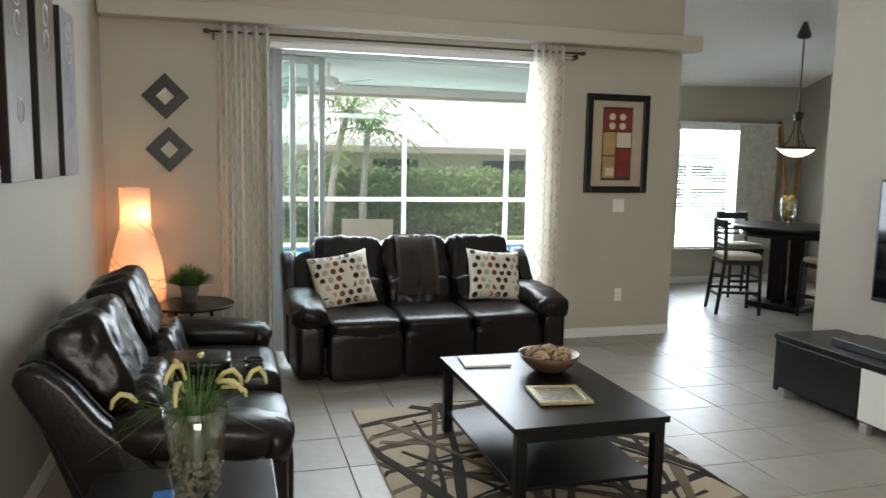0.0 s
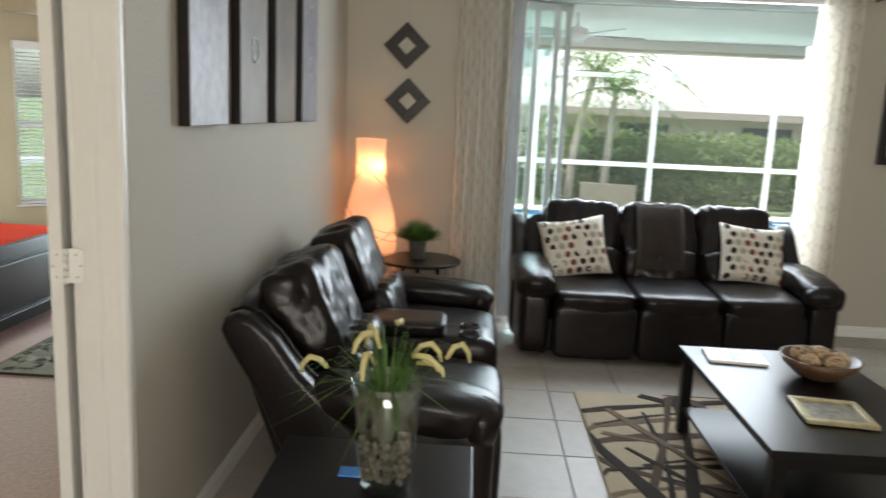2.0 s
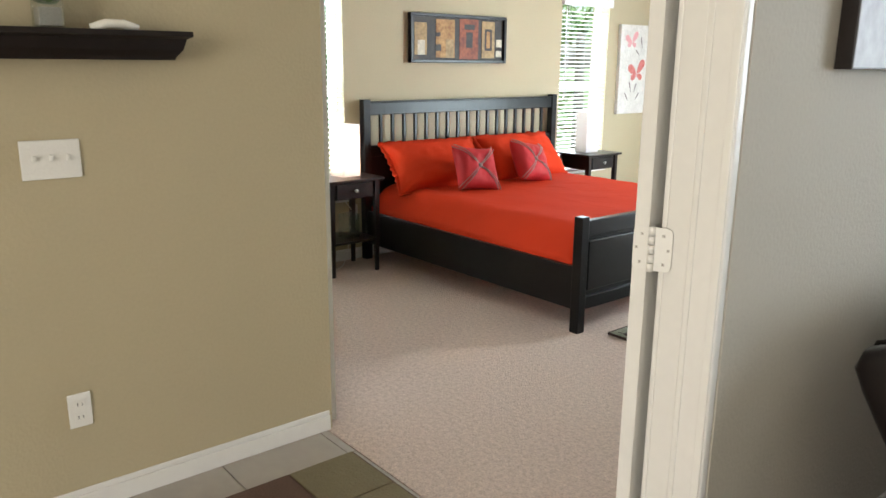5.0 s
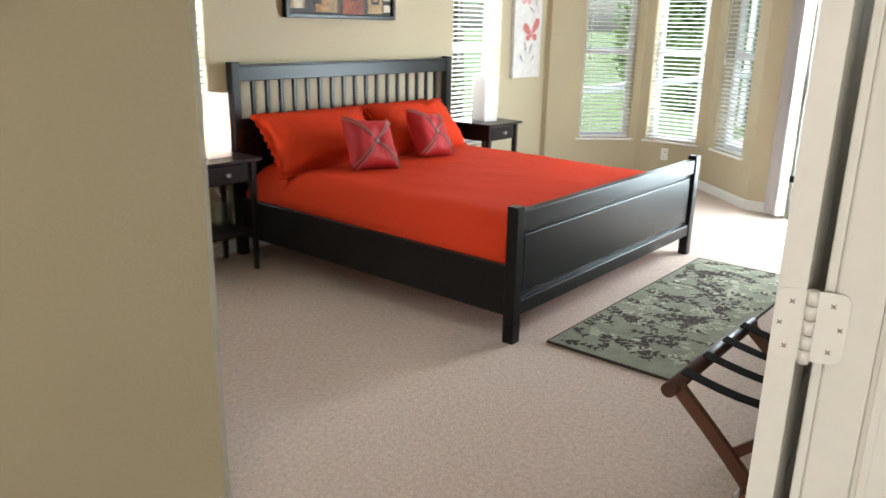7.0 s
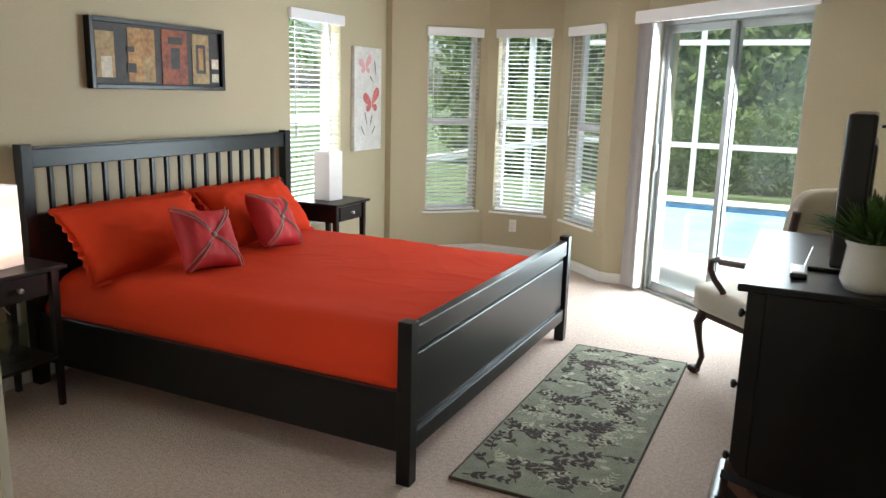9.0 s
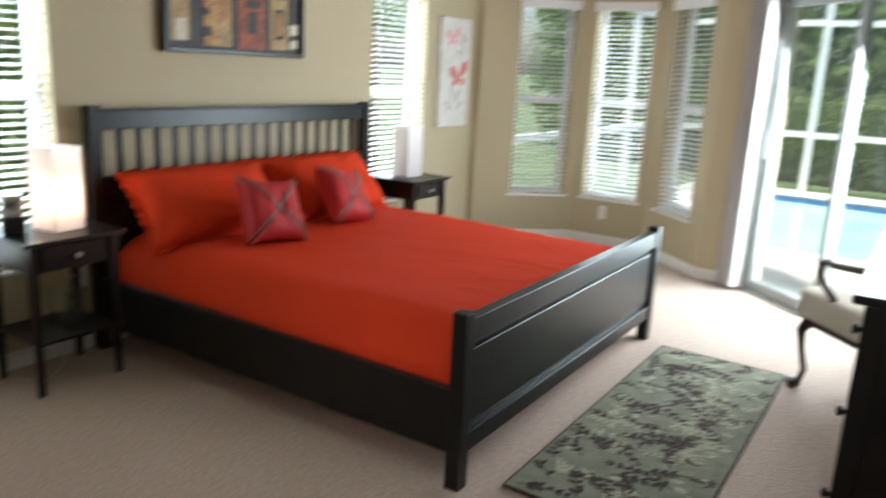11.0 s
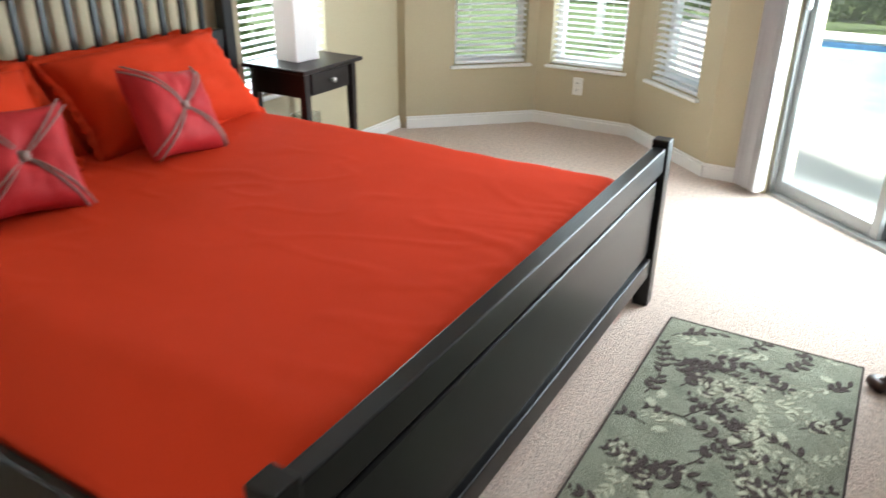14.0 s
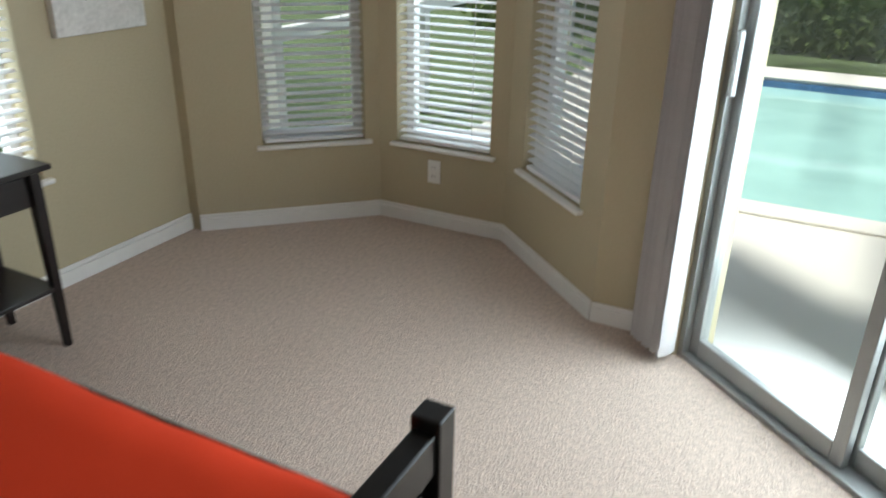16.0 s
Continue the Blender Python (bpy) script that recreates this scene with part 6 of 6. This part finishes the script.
def tv_bench():
    x0, x1, y0, y1, h = 3.80, 4.34, 2.6, 4.40, 0.43
    t = thing("tv_bench", pose(0, 0, 0), "low black-brown television bench with white drawer fronts", "tv bench")
    part("top", Shape().box(x0, y0, h - 0.04, x1, y1, h, 0.003), M_BLACK, t)
    part("end_panel", Shape().box(x0 + 0.01, y1 - 0.04, 0.03, x1, y1 - 0.005, h - 0.041, 0.002), M_BLACK, t)
    part("end_panel", Shape().box(x0 + 0.01, y0, 0.03, x1, y0 + 0.04, h - 0.041, 0.002), M_BLACK, t)
    part("bottom", Shape().box(x0 + 0.02, y0 + 0.041, 0.06, x1, y1 - 0.041, 0.09), M_BLACK, t)
    part("back", Shape().box(x1 - 0.02, y0 + 0.041, 0.091, x1 - 0.001, y1 - 0.041, h - 0.041), M_BLACK, t)
    part("drawer_front", Shape().box(x0 - 0.001, 3.66, 0.07, x0 + 0.02, y1 - 0.042, h - 0.045, 0.003), M_BLACK, t)
    part("drawer_front", Shape().box(x0 - 0.001, y0 + 0.042, 0.07, x0 + 0.02, 3.65, h - 0.045, 0.003), M_CERAMIC, t, "white drawer front")
    for y in (y0 + 0.1, 3.6, y1 - 0.1):
        part("foot", Shape().box(x0 - 0.005, y - 0.03, 0, x0 + 0.04, y + 0.03, 0.062, 0.004), M_ALU, t, "silver bracket foot")
    solid("set_top_box", Shape().box(3.92, 3.55, h + 0.001, 4.22, 4.02, h + 0.055, 0.006), M_BLACKPL, "black cable box on the television bench", "cable box")
    w = thing("wall_television", pose(4.30, 3.38, 0.70), "black flat television on the living room wall", "television")
    part("housing", Shape().box(-0.035, -0.70, 0, 0.03, 0.70, 0.80, 0.008), M_BLACKPL, w)
    part("screen", Shape().box(-0.037, -0.68, 0.03, -0.0352, 0.68, 0.78), bpy.data.materials["dark_screen"], w)
    solid("hanging_cable", Shape().tube([(4.33, 3.72, 0.74), (4.335, 3.74, 0.6), (4.33, 3.76, 0.45), (4.30, 3.8, 0.44)], 0.006, 6), M_PLATE, "white cable hanging down from the television", "cord")


tv_bench()


# ---- dining corner ----
def dining():
    c = (6.15, 7.05)
    t = thing("dining_table", pose(c[0], c[1], 0), "round dark counter-height table on crossed pedestal", "table")
    part("tabletop", Shape().lathe([(0.57, 0.87), (0.61, 0.875), (0.61, 0.91), (0.60, 0.915)], seg=56), M_ESP, t)
    part("apron", Shape().lathe([(0.52, 0.80), (0.52, 0.869)], seg=48), M_ESP, t)
    for k in range(4):
        a = radians(20 + 90 * k)
        part("pedestal", Shape().box(-0.05, -0.05, 0.06, 0.05, 0.05, 0.80, 0.006), M_ESP, t, at=Matrix.Translation((0.15 * math.cos(a), 0.15 * math.sin(a), 0)) @ rz(20))
    part("base", Shape().box(-0.30, -0.30, 0, 0.30, 0.30, 0.06, 0.015, rz(20)), M_ESP, t)
    ch = thing("bar_stool", pose(5.40, 6.95, 0, 0, 0, 70), "dark wood counter-height chair with cream seat", "chair", "chairs round the dining table")
    for sx in (-1, 1):
        part("leg", Shape().tube([(sx * 0.19, -0.19, 0.58), (sx * 0.205, -0.20, 0)], 0.02, 8, 0.017), M_TEALSHEEN, ch)
        part("leg", Shape().tube([(sx * 0.19, 0.19, 1.0), (sx * 0.19, 0.17, 0.6), (sx * 0.205, 0.24, 0)], 0.02, 8), M_TEALSHEEN, ch)
        part("stretcher", Shape().box(sx * 0.2 - 0.01, -0.19, 0.22, sx * 0.2 + 0.01, 0.2, 0.25), M_TEALSHEEN, ch)
    for y in (-0.2, 0.2):
        part("stretcher", Shape().box(-0.19, y - 0.01, 0.18, 0.19, y + 0.01, 0.21), M_TEALSHEEN, ch)
    part("seat_frame", Shape().box(-0.21, -0.21, 0.53, 0.21, 0.2, 0.58, 0.006), M_TEALSHEEN, ch)
    part("seat", Shape().soft((0, -0.01, 0.605), (0.43, 0.42, 0.07), 5, 6), M_CREAM, ch)
    for z, hh in ((0.95, 0.08), (0.85, 0.025), (0.79, 0.025), (0.73, 0.025)):
        part("back_slat", Shape().box(-0.185, 0.172, z - hh / 2, 0.185, 0.192, z + hh / 2, 0.004), M_TEALSHEEN, ch)
    # local -y faces the table
    copy_thing(ch, pose(6.1, 7.85, 0, 0, 0, -8))
    copy_thing(ch, pose(6.13, 6.40, 0, 0, 0, 178))
    v = thing("glass_vase", pose(6.10, 7.05, 0.915), "footed glass vase full of yellow lemons", "vase")
    part("glass", Shape().lathe([(0.001, 0), (0.05, 0.001), (0.05, 0.01), (0.015, 0.02), (0.015, 0.05), (0.05, 0.07), (0.075, 0.12), (0.085, 0.30), (0.082, 0.30), (0.07, 0.12), (0.001, 0.075)], seg=32, cap=False), M_CLEAR, v)
    lem = mat("lemon_skin", (0.75, 0.50, 0.03), 0.5, var=0.1, random_by=0.12)
    me = Shape().soft((0, 0, 0), (0.075, 0.055, 0.055), 2.1, 4).mesh("lemon", lem)
    rnd = random.Random(6)
    for i in range(16):
        a = i * 2.4
        r = 0.04 if i % 4 else 0.0
        part("lemon", me, None, v, at=pose(r * math.cos(a), r * math.sin(a), 0.12 + i * 0.0125, rnd.uniform(0, 180), rnd.uniform(0, 90), rnd.uniform(0, 360)))
    p = thing("pendant_lamp", pose(6.10, 7.0, -0.03), "bronze pendant lamp with frosted glass bowl, lit", "lamp")
    part("canopy", Shape().lathe([(0.02, 2.94), (0.065, 2.955), (0.07, 2.985), (0.02, 3.12)], seg=24), M_BRONZE, p)
    part("rod", Shape().tube([(0, 0, 2.16), (0, 0, 2.96)], 0.008, 8), M_BRONZE, p)
    part("hub", Shape().lathe([(0.02, 2.08), (0.05, 2.10), (0.045, 2.14), (0.06, 2.155), (0.02, 2.18)], seg=24), M_BRONZE, p)
    for k in range(3):
        a = k * 2.094
        part("arm", Shape().tube([(0.035 * math.cos(a), 0.035 * math.sin(a), 2.1), (0.04 * math.cos(a), 0.04 * math.sin(a), 1.98), (0.09 * math.cos(a), 0.09 * math.sin(a), 1.86), (0.15 * math.cos(a), 0.15 * math.sin(a), 1.80)], 0.008, 6), M_BRONZE, p)
    part("rim", Shape().lathe([(0.185, 1.775), (0.20, 1.78), (0.20, 1.80), (0.185, 1.805)], seg=36), M_BRONZE, p)
    part("glass_bowl", Shape().lathe([(0.001, 1.695), (0.06, 1.70), (0.13, 1.73), (0.18, 1.774)], seg=36, cap=False), mat("lit_frosted_glass", (1.0, 0.93, 0.82), 0.5, var=0.0, emit=2.4), p)
    part("finial", Shape().soft((0, 0, 1.685), (0.03, 0.03, 0.03), 2.2, 3), M_BRONZE, p)
    pc = thing("panel_curtain", pose(0, 8.70, 0), "white panel curtain with pale floral print", "curtain")
    part("cloth", Shape().box(6.66, -0.006, 0.45, 7.26, 0.0, 2.08), mat("floral_cloth", (0.62, 0.60, 0.55), 0.85, var=0.25, scale=11, grain=60), pc)
    part("track", Shape().box(5.75, -0.012, 2.085, 7.30, 0.02, 2.11, 0.003), M_WHITEALU, pc)
    for k, (a, b) in enumerate((((7.42, 8.45, 0), (7.30, 8.72, 2.15)), ((7.28, 8.40, 0), (7.64, 8.70, 1.9)))):
        b1 = thing("bamboo_pole", pose(0, 0, 0), "leaning tan bamboo pole in the dining corner", "bamboo", "bamboo poles")
        A, B = Vector(a), Vector(b)
        for j in range(6):
            part("segment", Shape().tube([A.lerp(B, j / 6), A.lerp(B, (j + 0.96) / 6), A.lerp(B, (j + 1) / 6)], lambda q: 0.034 if q > 0.9 or q < 0.1 else 0.03, 10), M_BAMBOO, b1)


# black wood with the teal of its reflections put into the base colour
M_TEALSHEEN = mat("black_wood_teal_sheen", (0.02, 0.026, 0.026), 0.35, var=0.2)
M_BAMBOO = mat("tan_bamboo", (0.34, 0.17, 0.06), 0.45, var=0.25)
dining()


# ---- outdoors ----
G = -0.08
structure("ground", Shape().box(-400, -400, G - 0.5, 400, 400, G - 0.2), M_GRASS, "green lawn running out to the horizon", "ground")
structure("lawn", Shape().box(-30, 14.6, G - 0.19, 30, 60, G - 0.02).box(-30, -20, G - 0.19, -5.1, 14.6, G - 0.02).box(-5.1, 8.2, G - 0.19, -4.4, 14.6, G - 0.02), M_GRASS, "mown green lawn round the pool deck", "lawn")
deck = Shape().box(-4.4, 8.9, G - 0.02, 12, 9.85, G).box(-4.4, 9.85, G - 0.02, -3.4, 13.9, G).box(8.0, 9.85, G - 0.02, 12, 13.9, G).box(-4.4, 13.9, G - 0.02, 12, 14.6, G)
deck.prism([(-2.66, 8.15), (-2.3, 8.1), (-0.65, 6.66), (-0.65, 6.4), (3.9, 6.4), (3.9, 8.9), (-4.4, 8.9), (-4.2, 8.68), (-3.2, 8.68)], G - 0.02, G)
structure("pool_deck", deck, M_DECK, "pale textured concrete pool deck", "deck")
pool = thing("swimming_pool", pose(0, 0, 0), "turquoise swimming pool with blue tile band", "pool", kind="structure")
part("water", Shape().box(-3.36, 9.89, G - 0.13, 7.96, 13.86, G - 0.085), M_WATER, pool)
tile = mat("blue_pool_tile", (0.08, 0.17, 0.34), 0.2, var=0.4, scale=12)
part("tile_band", Shape().box(-3.4, 13.86, G - 0.13, 8.0, 13.90, G - 0.021).box(-3.4, 9.85, G - 0.13, -3.36, 13.86, G - 0.021).box(7.96, 9.85, G - 0.13, 8.0, 13.86, G - 0.021).box(-3.36, 9.85, G - 0.13, 7.96, 9.89, G - 0.021), tile, pool)
part("coping", Shape().box(-3.45, 13.88, G + 0.001, 8.05, 14.1, G + 0.02, 0.008).box(-3.45, 9.66, G + 0.001, 8.05, 9.87, G + 0.02, 0.008), M_DECK, pool)

structure("lanai_ceiling", Shape().box(-0.6, 6.40, 2.46, 4.0, 9.75, 2.56), M_CEIL, "white ceiling of the covered patio", "ceiling")
structure("lanai_beam", Shape().box(-0.6, 9.6, 2.36, 4.0, 9.78, 2.459), M_CEIL, "white beam at the patio roof's edge", "beam")
structure("lanai_trim", Shape().box(-0.6, 9.59, 2.325, 4.0, 9.79, 2.3595), M_STUCCO, "beige trim strip under the patio beam", "trim")


# insect screen; its pale scattering colour paints a bright haze over the garden
M_SCREEN = glass("hazy_insect_screen", (0.97, 0.97, 0.97), 1.0, 0.0)
_sn, _sl = M_SCREEN.node_tree.nodes, M_SCREEN.node_tree.links
_sd = _sn.new("ShaderNodeBsdfTranslucent")
_sd.inputs[0].default_value = (0.75, 0.76, 0.74, 1)
_sf = _sn.new("ShaderNodeBsdfDiffuse")
_sf.inputs[0].default_value = (0.75, 0.76, 0.74, 1)
_s2 = _sn.new("ShaderNodeMixShader")
_sl.new(_sd.outputs[0], _s2.inputs[1])
_sl.new(_sf.outputs[0], _s2.inputs[2])
_s1 = next(n for n in _sn if n.type == "MIX_SHADER" and n.inputs[1].is_linked and n is not _s2)
_s1.inputs[0].default_value = 0.05
_sl.new(_s2.outputs[0], _s1.inputs[2])


def pool_cage():
    t = thing("pool_cage", pose(0, 0, G), "white aluminium screen enclosure frame round the pool", "screen enclosure")
    s = M_WHITEALU
    for k in range(9):
        x = -5.0 + k * 2.12
        part("post", Shape().box(x - 0.04, 14.5, 0, x + 0.04, 14.58, 3.3), s, t)
    for z in (0.84, 2.42, 3.25):
        part("rail", Shape().box(-5.0, 14.505, z - 0.04, 12.0, 14.575, z + 0.04), s, t)
    for k in range(4):
        y = 8.95 + k * 1.85
        part("post", Shape().box(-5.04, y - 0.04, 0, -4.96, y + 0.04, 3.3), s, t)
    for z in (0.84, 2.42, 3.25):
        part("rail", Shape().box(-5.035, 8.9, z - 0.04, -4.965, 14.5, z + 0.04), s, t)
    for k in range(8):
        x = -5.0 + k * 2.12
        part("screen", Shape().box(x + 0.041, 14.538, 0.05, x + 2.079, 14.542, 3.2), M_SCREEN, t, "fine insect screen, coloured pale to give the haze of glare")
    for k in range(6):
        x = -2.88 + k * 2.12
        part("roof_beam", Shape().box(x - 0.03, 9.8, 3.26, x + 0.03, 14.5, 3.36), s, t)


pool_cage()


def ceiling_fan():
    t = thing("ceiling_fan", pose(1.12, 7.5, 0), "white ceiling fan with thin blades under the patio roof", "fan")
    part("downrod", Shape().tube([(0, 0, 2.33), (0, 0, 2.46)], 0.015, 10), M_WHITEALU, t)
    part("motor", Shape().lathe([(0.03, 2.22), (0.09, 2.235), (0.11, 2.27), (0.09, 2.32), (0.03, 2.34)], seg=24), M_WHITEALU, t)
    for k in range(5):
        m = rz(k * 72 + 10)
        part("blade", Shape().box(0.17, -0.055, 2.262, 0.62, 0.055, 2.27, 0.003, rx(10)), M_VANE, t, at=m)
        part("blade_arm", Shape().box(0.09, -0.015, 2.255, 0.19, 0.015, 2.262), M_WHITEALU, t, at=m)


ceiling_fan()


def leaf_mass(name, c0, c1, n, size, label, category, seed, mm, outline=None):
    """Many small leaves filling a rough box with an uneven outline."""
    rnd = np.random.RandomState(seed)
    P = rnd.uniform(0, 1, (n, 3))
    P[:, 1] = P[:, 1] ** 1.6
    X = np.array(c0) + P * (np.array(c1) - np.array(c0))
    top = np.array([noise.noise(Vector((x * 0.8, y * 0.8, seed))) for x, y in X[:, :2]])
    X[:, 2] = c0[2] + (X[:, 2] - c0[2]) * (0.92 + 0.16 * top)
    d = rnd.normal(0, 1, (n, 3))
    d /= np.linalg.norm(d, axis=1)[:, None]
    e = np.cross(d, rnd.normal(0, 1, (n, 3)))
    e /= np.linalg.norm(e, axis=1)[:, None]
    s = size * rnd.uniform(0.6, 1.3, (n, 1))
    V = np.stack([X - d * s, X + e * s * 0.45, X + d * s, X - e * s * 0.45], 1).reshape(-1, 3)
    F = [(4 * i, 4 * i + 1, 4 * i + 2, 4 * i + 3) for i in range(n)]
    me = bpy.data.meshes.new(name)
    me.from_pydata(V.tolist(), [], F)
    me.materials.append(mm)
    return tagged(new(name, me), label, category, kind="stuff")


leaf_mass("hedge", (-7, 15.6, G - 0.02), (14, 17.2, 1.42), 26000, 0.075, "clipped dense green hedge behind the pool", "hedge", 4, M_HEDGE)
structure("hedge_core", Shape().box(-7, 16.1, G - 0.02, 14, 17.2, 1.2), M_HEDGE, "dark leafy inside of the hedge", "hedge")
leaf_mass("shrubs", (-9, 17.4, 0.2), (1.0, 20.5, 5.4), 24000, 0.15, "tall bright green bamboo and shrubs beyond the hedge", "shrubs", 7, M_TREE)
leaf_mass("side_shrubs", (-9.5, 1.0, G - 0.02), (-7.5, 10.0, 3.4), 12000, 0.13, "green garden shrubs beside the house", "shrubs", 9, M_TREE)


def palm(x, y, h, seed):
    t = thing("palm_tree", pose(x, y, G - 0.02), "slender palm tree with arching green fronds", "tree", "garden palms")
    rnd = random.Random(seed)
    lean = rnd.uniform(-0.4, 0.4)
    part("trunk", Shape().tube([(lean * (k / 6) ** 2, 0, h * k / 6) for k in range(7)], 0.09, 10, 0.06), M_TRUNK, t)
    s = Shape()
    for f in range(17):
        a = f * 0.571 * 2 + rnd.uniform(-0.2, 0.2)
        d = Vector((math.cos(a), math.sin(a), 0))
        L = rnd.uniform(1.2, 1.7)
        spine = [Vector((lean, 0, h)) + d * L * k + Vector((0, 0, (0.5 + 0.9 * (f % 3)) * k - 1.5 * k * k)) for k in [i / 10 for i in range(11)]]
        for i in range(1, 11):
            for sd in (1, -1):
                e = Vector((-d.y, d.x, 0)) * sd
                p = spine[i]
                s.blade([p, p + (e * 0.2 + d * 0.12) * 0.6 + Vector((0, 0, -0.03)), p + (e * 0.38 + d * 0.25) * 0.8 + Vector((0, 0, -0.16))], 0.022)
        s.tube(spine, 0.014, 5, 0.004)
    part("crown", s, M_PALM, t)


M_TRUNK = mat("grey_palm_bark", (0.33, 0.29, 0.24), 0.85, var=0.3, scale=6, stretch=(1, 1, 6))
M_PALM = mat("palm_frond", (0.10, 0.20, 0.05), 0.5, var=0.3, second=(0.2, 0.33, 0.1))
leafy(M_PALM, 0.4)
palm(2.1, 15.2, 2.5, 2)
palm(2.8, 15.3, 2.2, 5)
palm(0.8, 17.6, 3.4, 8)
palm(-7.3, 9.8, 2.0, 12)
palm(-6.8, 6.9, 2.0, 14)


def neighbour():
    t = thing("neighbour_house", pose(0, 0, 0), "single-storey beige neighbour house with pale tile roof", "house")
    part("wall", Shape().box(1.5, 26, -1.0, 26, 34, 1.72), M_STUCCO, t)
    part("fascia", Shape().box(0.7, 25.0, 1.72, 26.8, 25.12, 1.92), M_TRUNK, t)
    s = Shape()
    for k in range(14):
        y, z = 25.0 + k * 0.42, 1.93 + k * 0.24
        s.box(0.7 + k * 0.3, y, z, 26.8 - k * 0.3, y + 0.46, z + 0.25)
    part("roof", s, M_ROOF, t)
    for x in (5, 9, 13, 17):
        part("window", Shape().box(x, 25.95, 0.4, x + 1.6, 25.995, 1.5), M_BLACKPL, t)


neighbour()


def patio_chair():
    t = thing("patio_chair", pose(1.7, 8.6, G, 0, 0, 170), "beige sling patio chair on the lanai", "chair")
    part("sling", Shape().box(-0.28, -0.25, 0.40, 0.28, 0.25, 0.42, 0.006).box(-0.28, 0.25, 0.42, 0.28, 0.28, 0.98, 0.006, rx(-8)), M_CREAM, t)
    for sx in (-1, 1):
        part("side_frame", Shape().tube([(sx * 0.30, -0.28, 0), (sx * 0.30, -0.28, 0.6), (sx * 0.30, 0.28, 0.62), (sx * 0.30, 0.3, 0)], 0.015, 8), M_WHITEALU, t)


patio_chair()
hr = thing("pool_handrail", pose(0, 0, G), "white curved pool handrail on the deck", "handrail")
part("rail", Shape().tube([(4.3, 10.1, 0), (4.3, 10.1, 0.55), (4.45, 10.1, 0.78), (4.8, 10.1, 0.86), (5.2, 10.1, 0.80), (5.5, 10.1, 0.3), (5.6, 10.1, -0.02)], 0.03, 10), M_WHITEALU, hr)
grill = thing("covered_grill", pose(6.2, 9.7, G), "grill under a grey-blue cover on the patio", "grill")
part("cover", Shape().soft((0, 0, 0.5), (1.1, 0.7, 1.0), 6, 8, None, 0.02), mat("blue_grey_cover", (0.22, 0.27, 0.36), 0.7, var=0.2), grill)


# ---- floor tiles ----
def tiles():
    fl = bpy.data.objects["floor_slab"]
    P = 0.415
    g = 0.0025
    me = Shape().box(g, g, -0.0115, P - g, P - g, 0.0, 0.0018, seg=1).mesh("floor_tile", M_TILE)
    rest = Shape()
    n = 0
    for i in range(-8, 18):
        for j in range(-17, 14):
            x, y = 0.755 + i * P, 3.40 + j * P
            if x < -2.375 - P or x > 7.7 or y > 8.75:
                continue
            cx, cy = x + P / 2, y + P / 2
            x0, x1, y0, y1 = max(x, -2.37), min(x + P, 7.7), max(y, -3.6), min(y + P, 8.75)
            if cx < -0.70:
                if y > 2.6:
                    continue
                y1 = min(y1, 2.607)
            if y0 < 6.2 and y1 > 6.183 and cx < 4.1:
                y1 = 6.39
            elif cy > 6.183 and cx < 4.1:
                continue
            if x < -0.70 < x1 and y > 2.6:
                x0 = -0.715
            if x1 - x0 < 0.02 or y1 - y0 < 0.02:
                continue
            whole = (x0, x1, y0, y1) == (x, x + P, y, y + P)
            near = whole and n < 290 and 0.4 < cy < 6.2 and -2.4 < cx < 4.4
            if near:
                n += 1
                ob = new("floor_tile", me)
                ob.parent = fl
                ob.matrix_basis = pose(x, y, random.uniform(-0.0006, 0.0006))
            else:
                rest.box(x0 + g, y0 + g, -0.0115, x1 - g, y1 - g, 0.0)
    ob = solid("floor_tiles_rest", rest, M_TILE, "cream ceramic floor tiles with grey grout", "tiles", kind="stuff")


tiles()
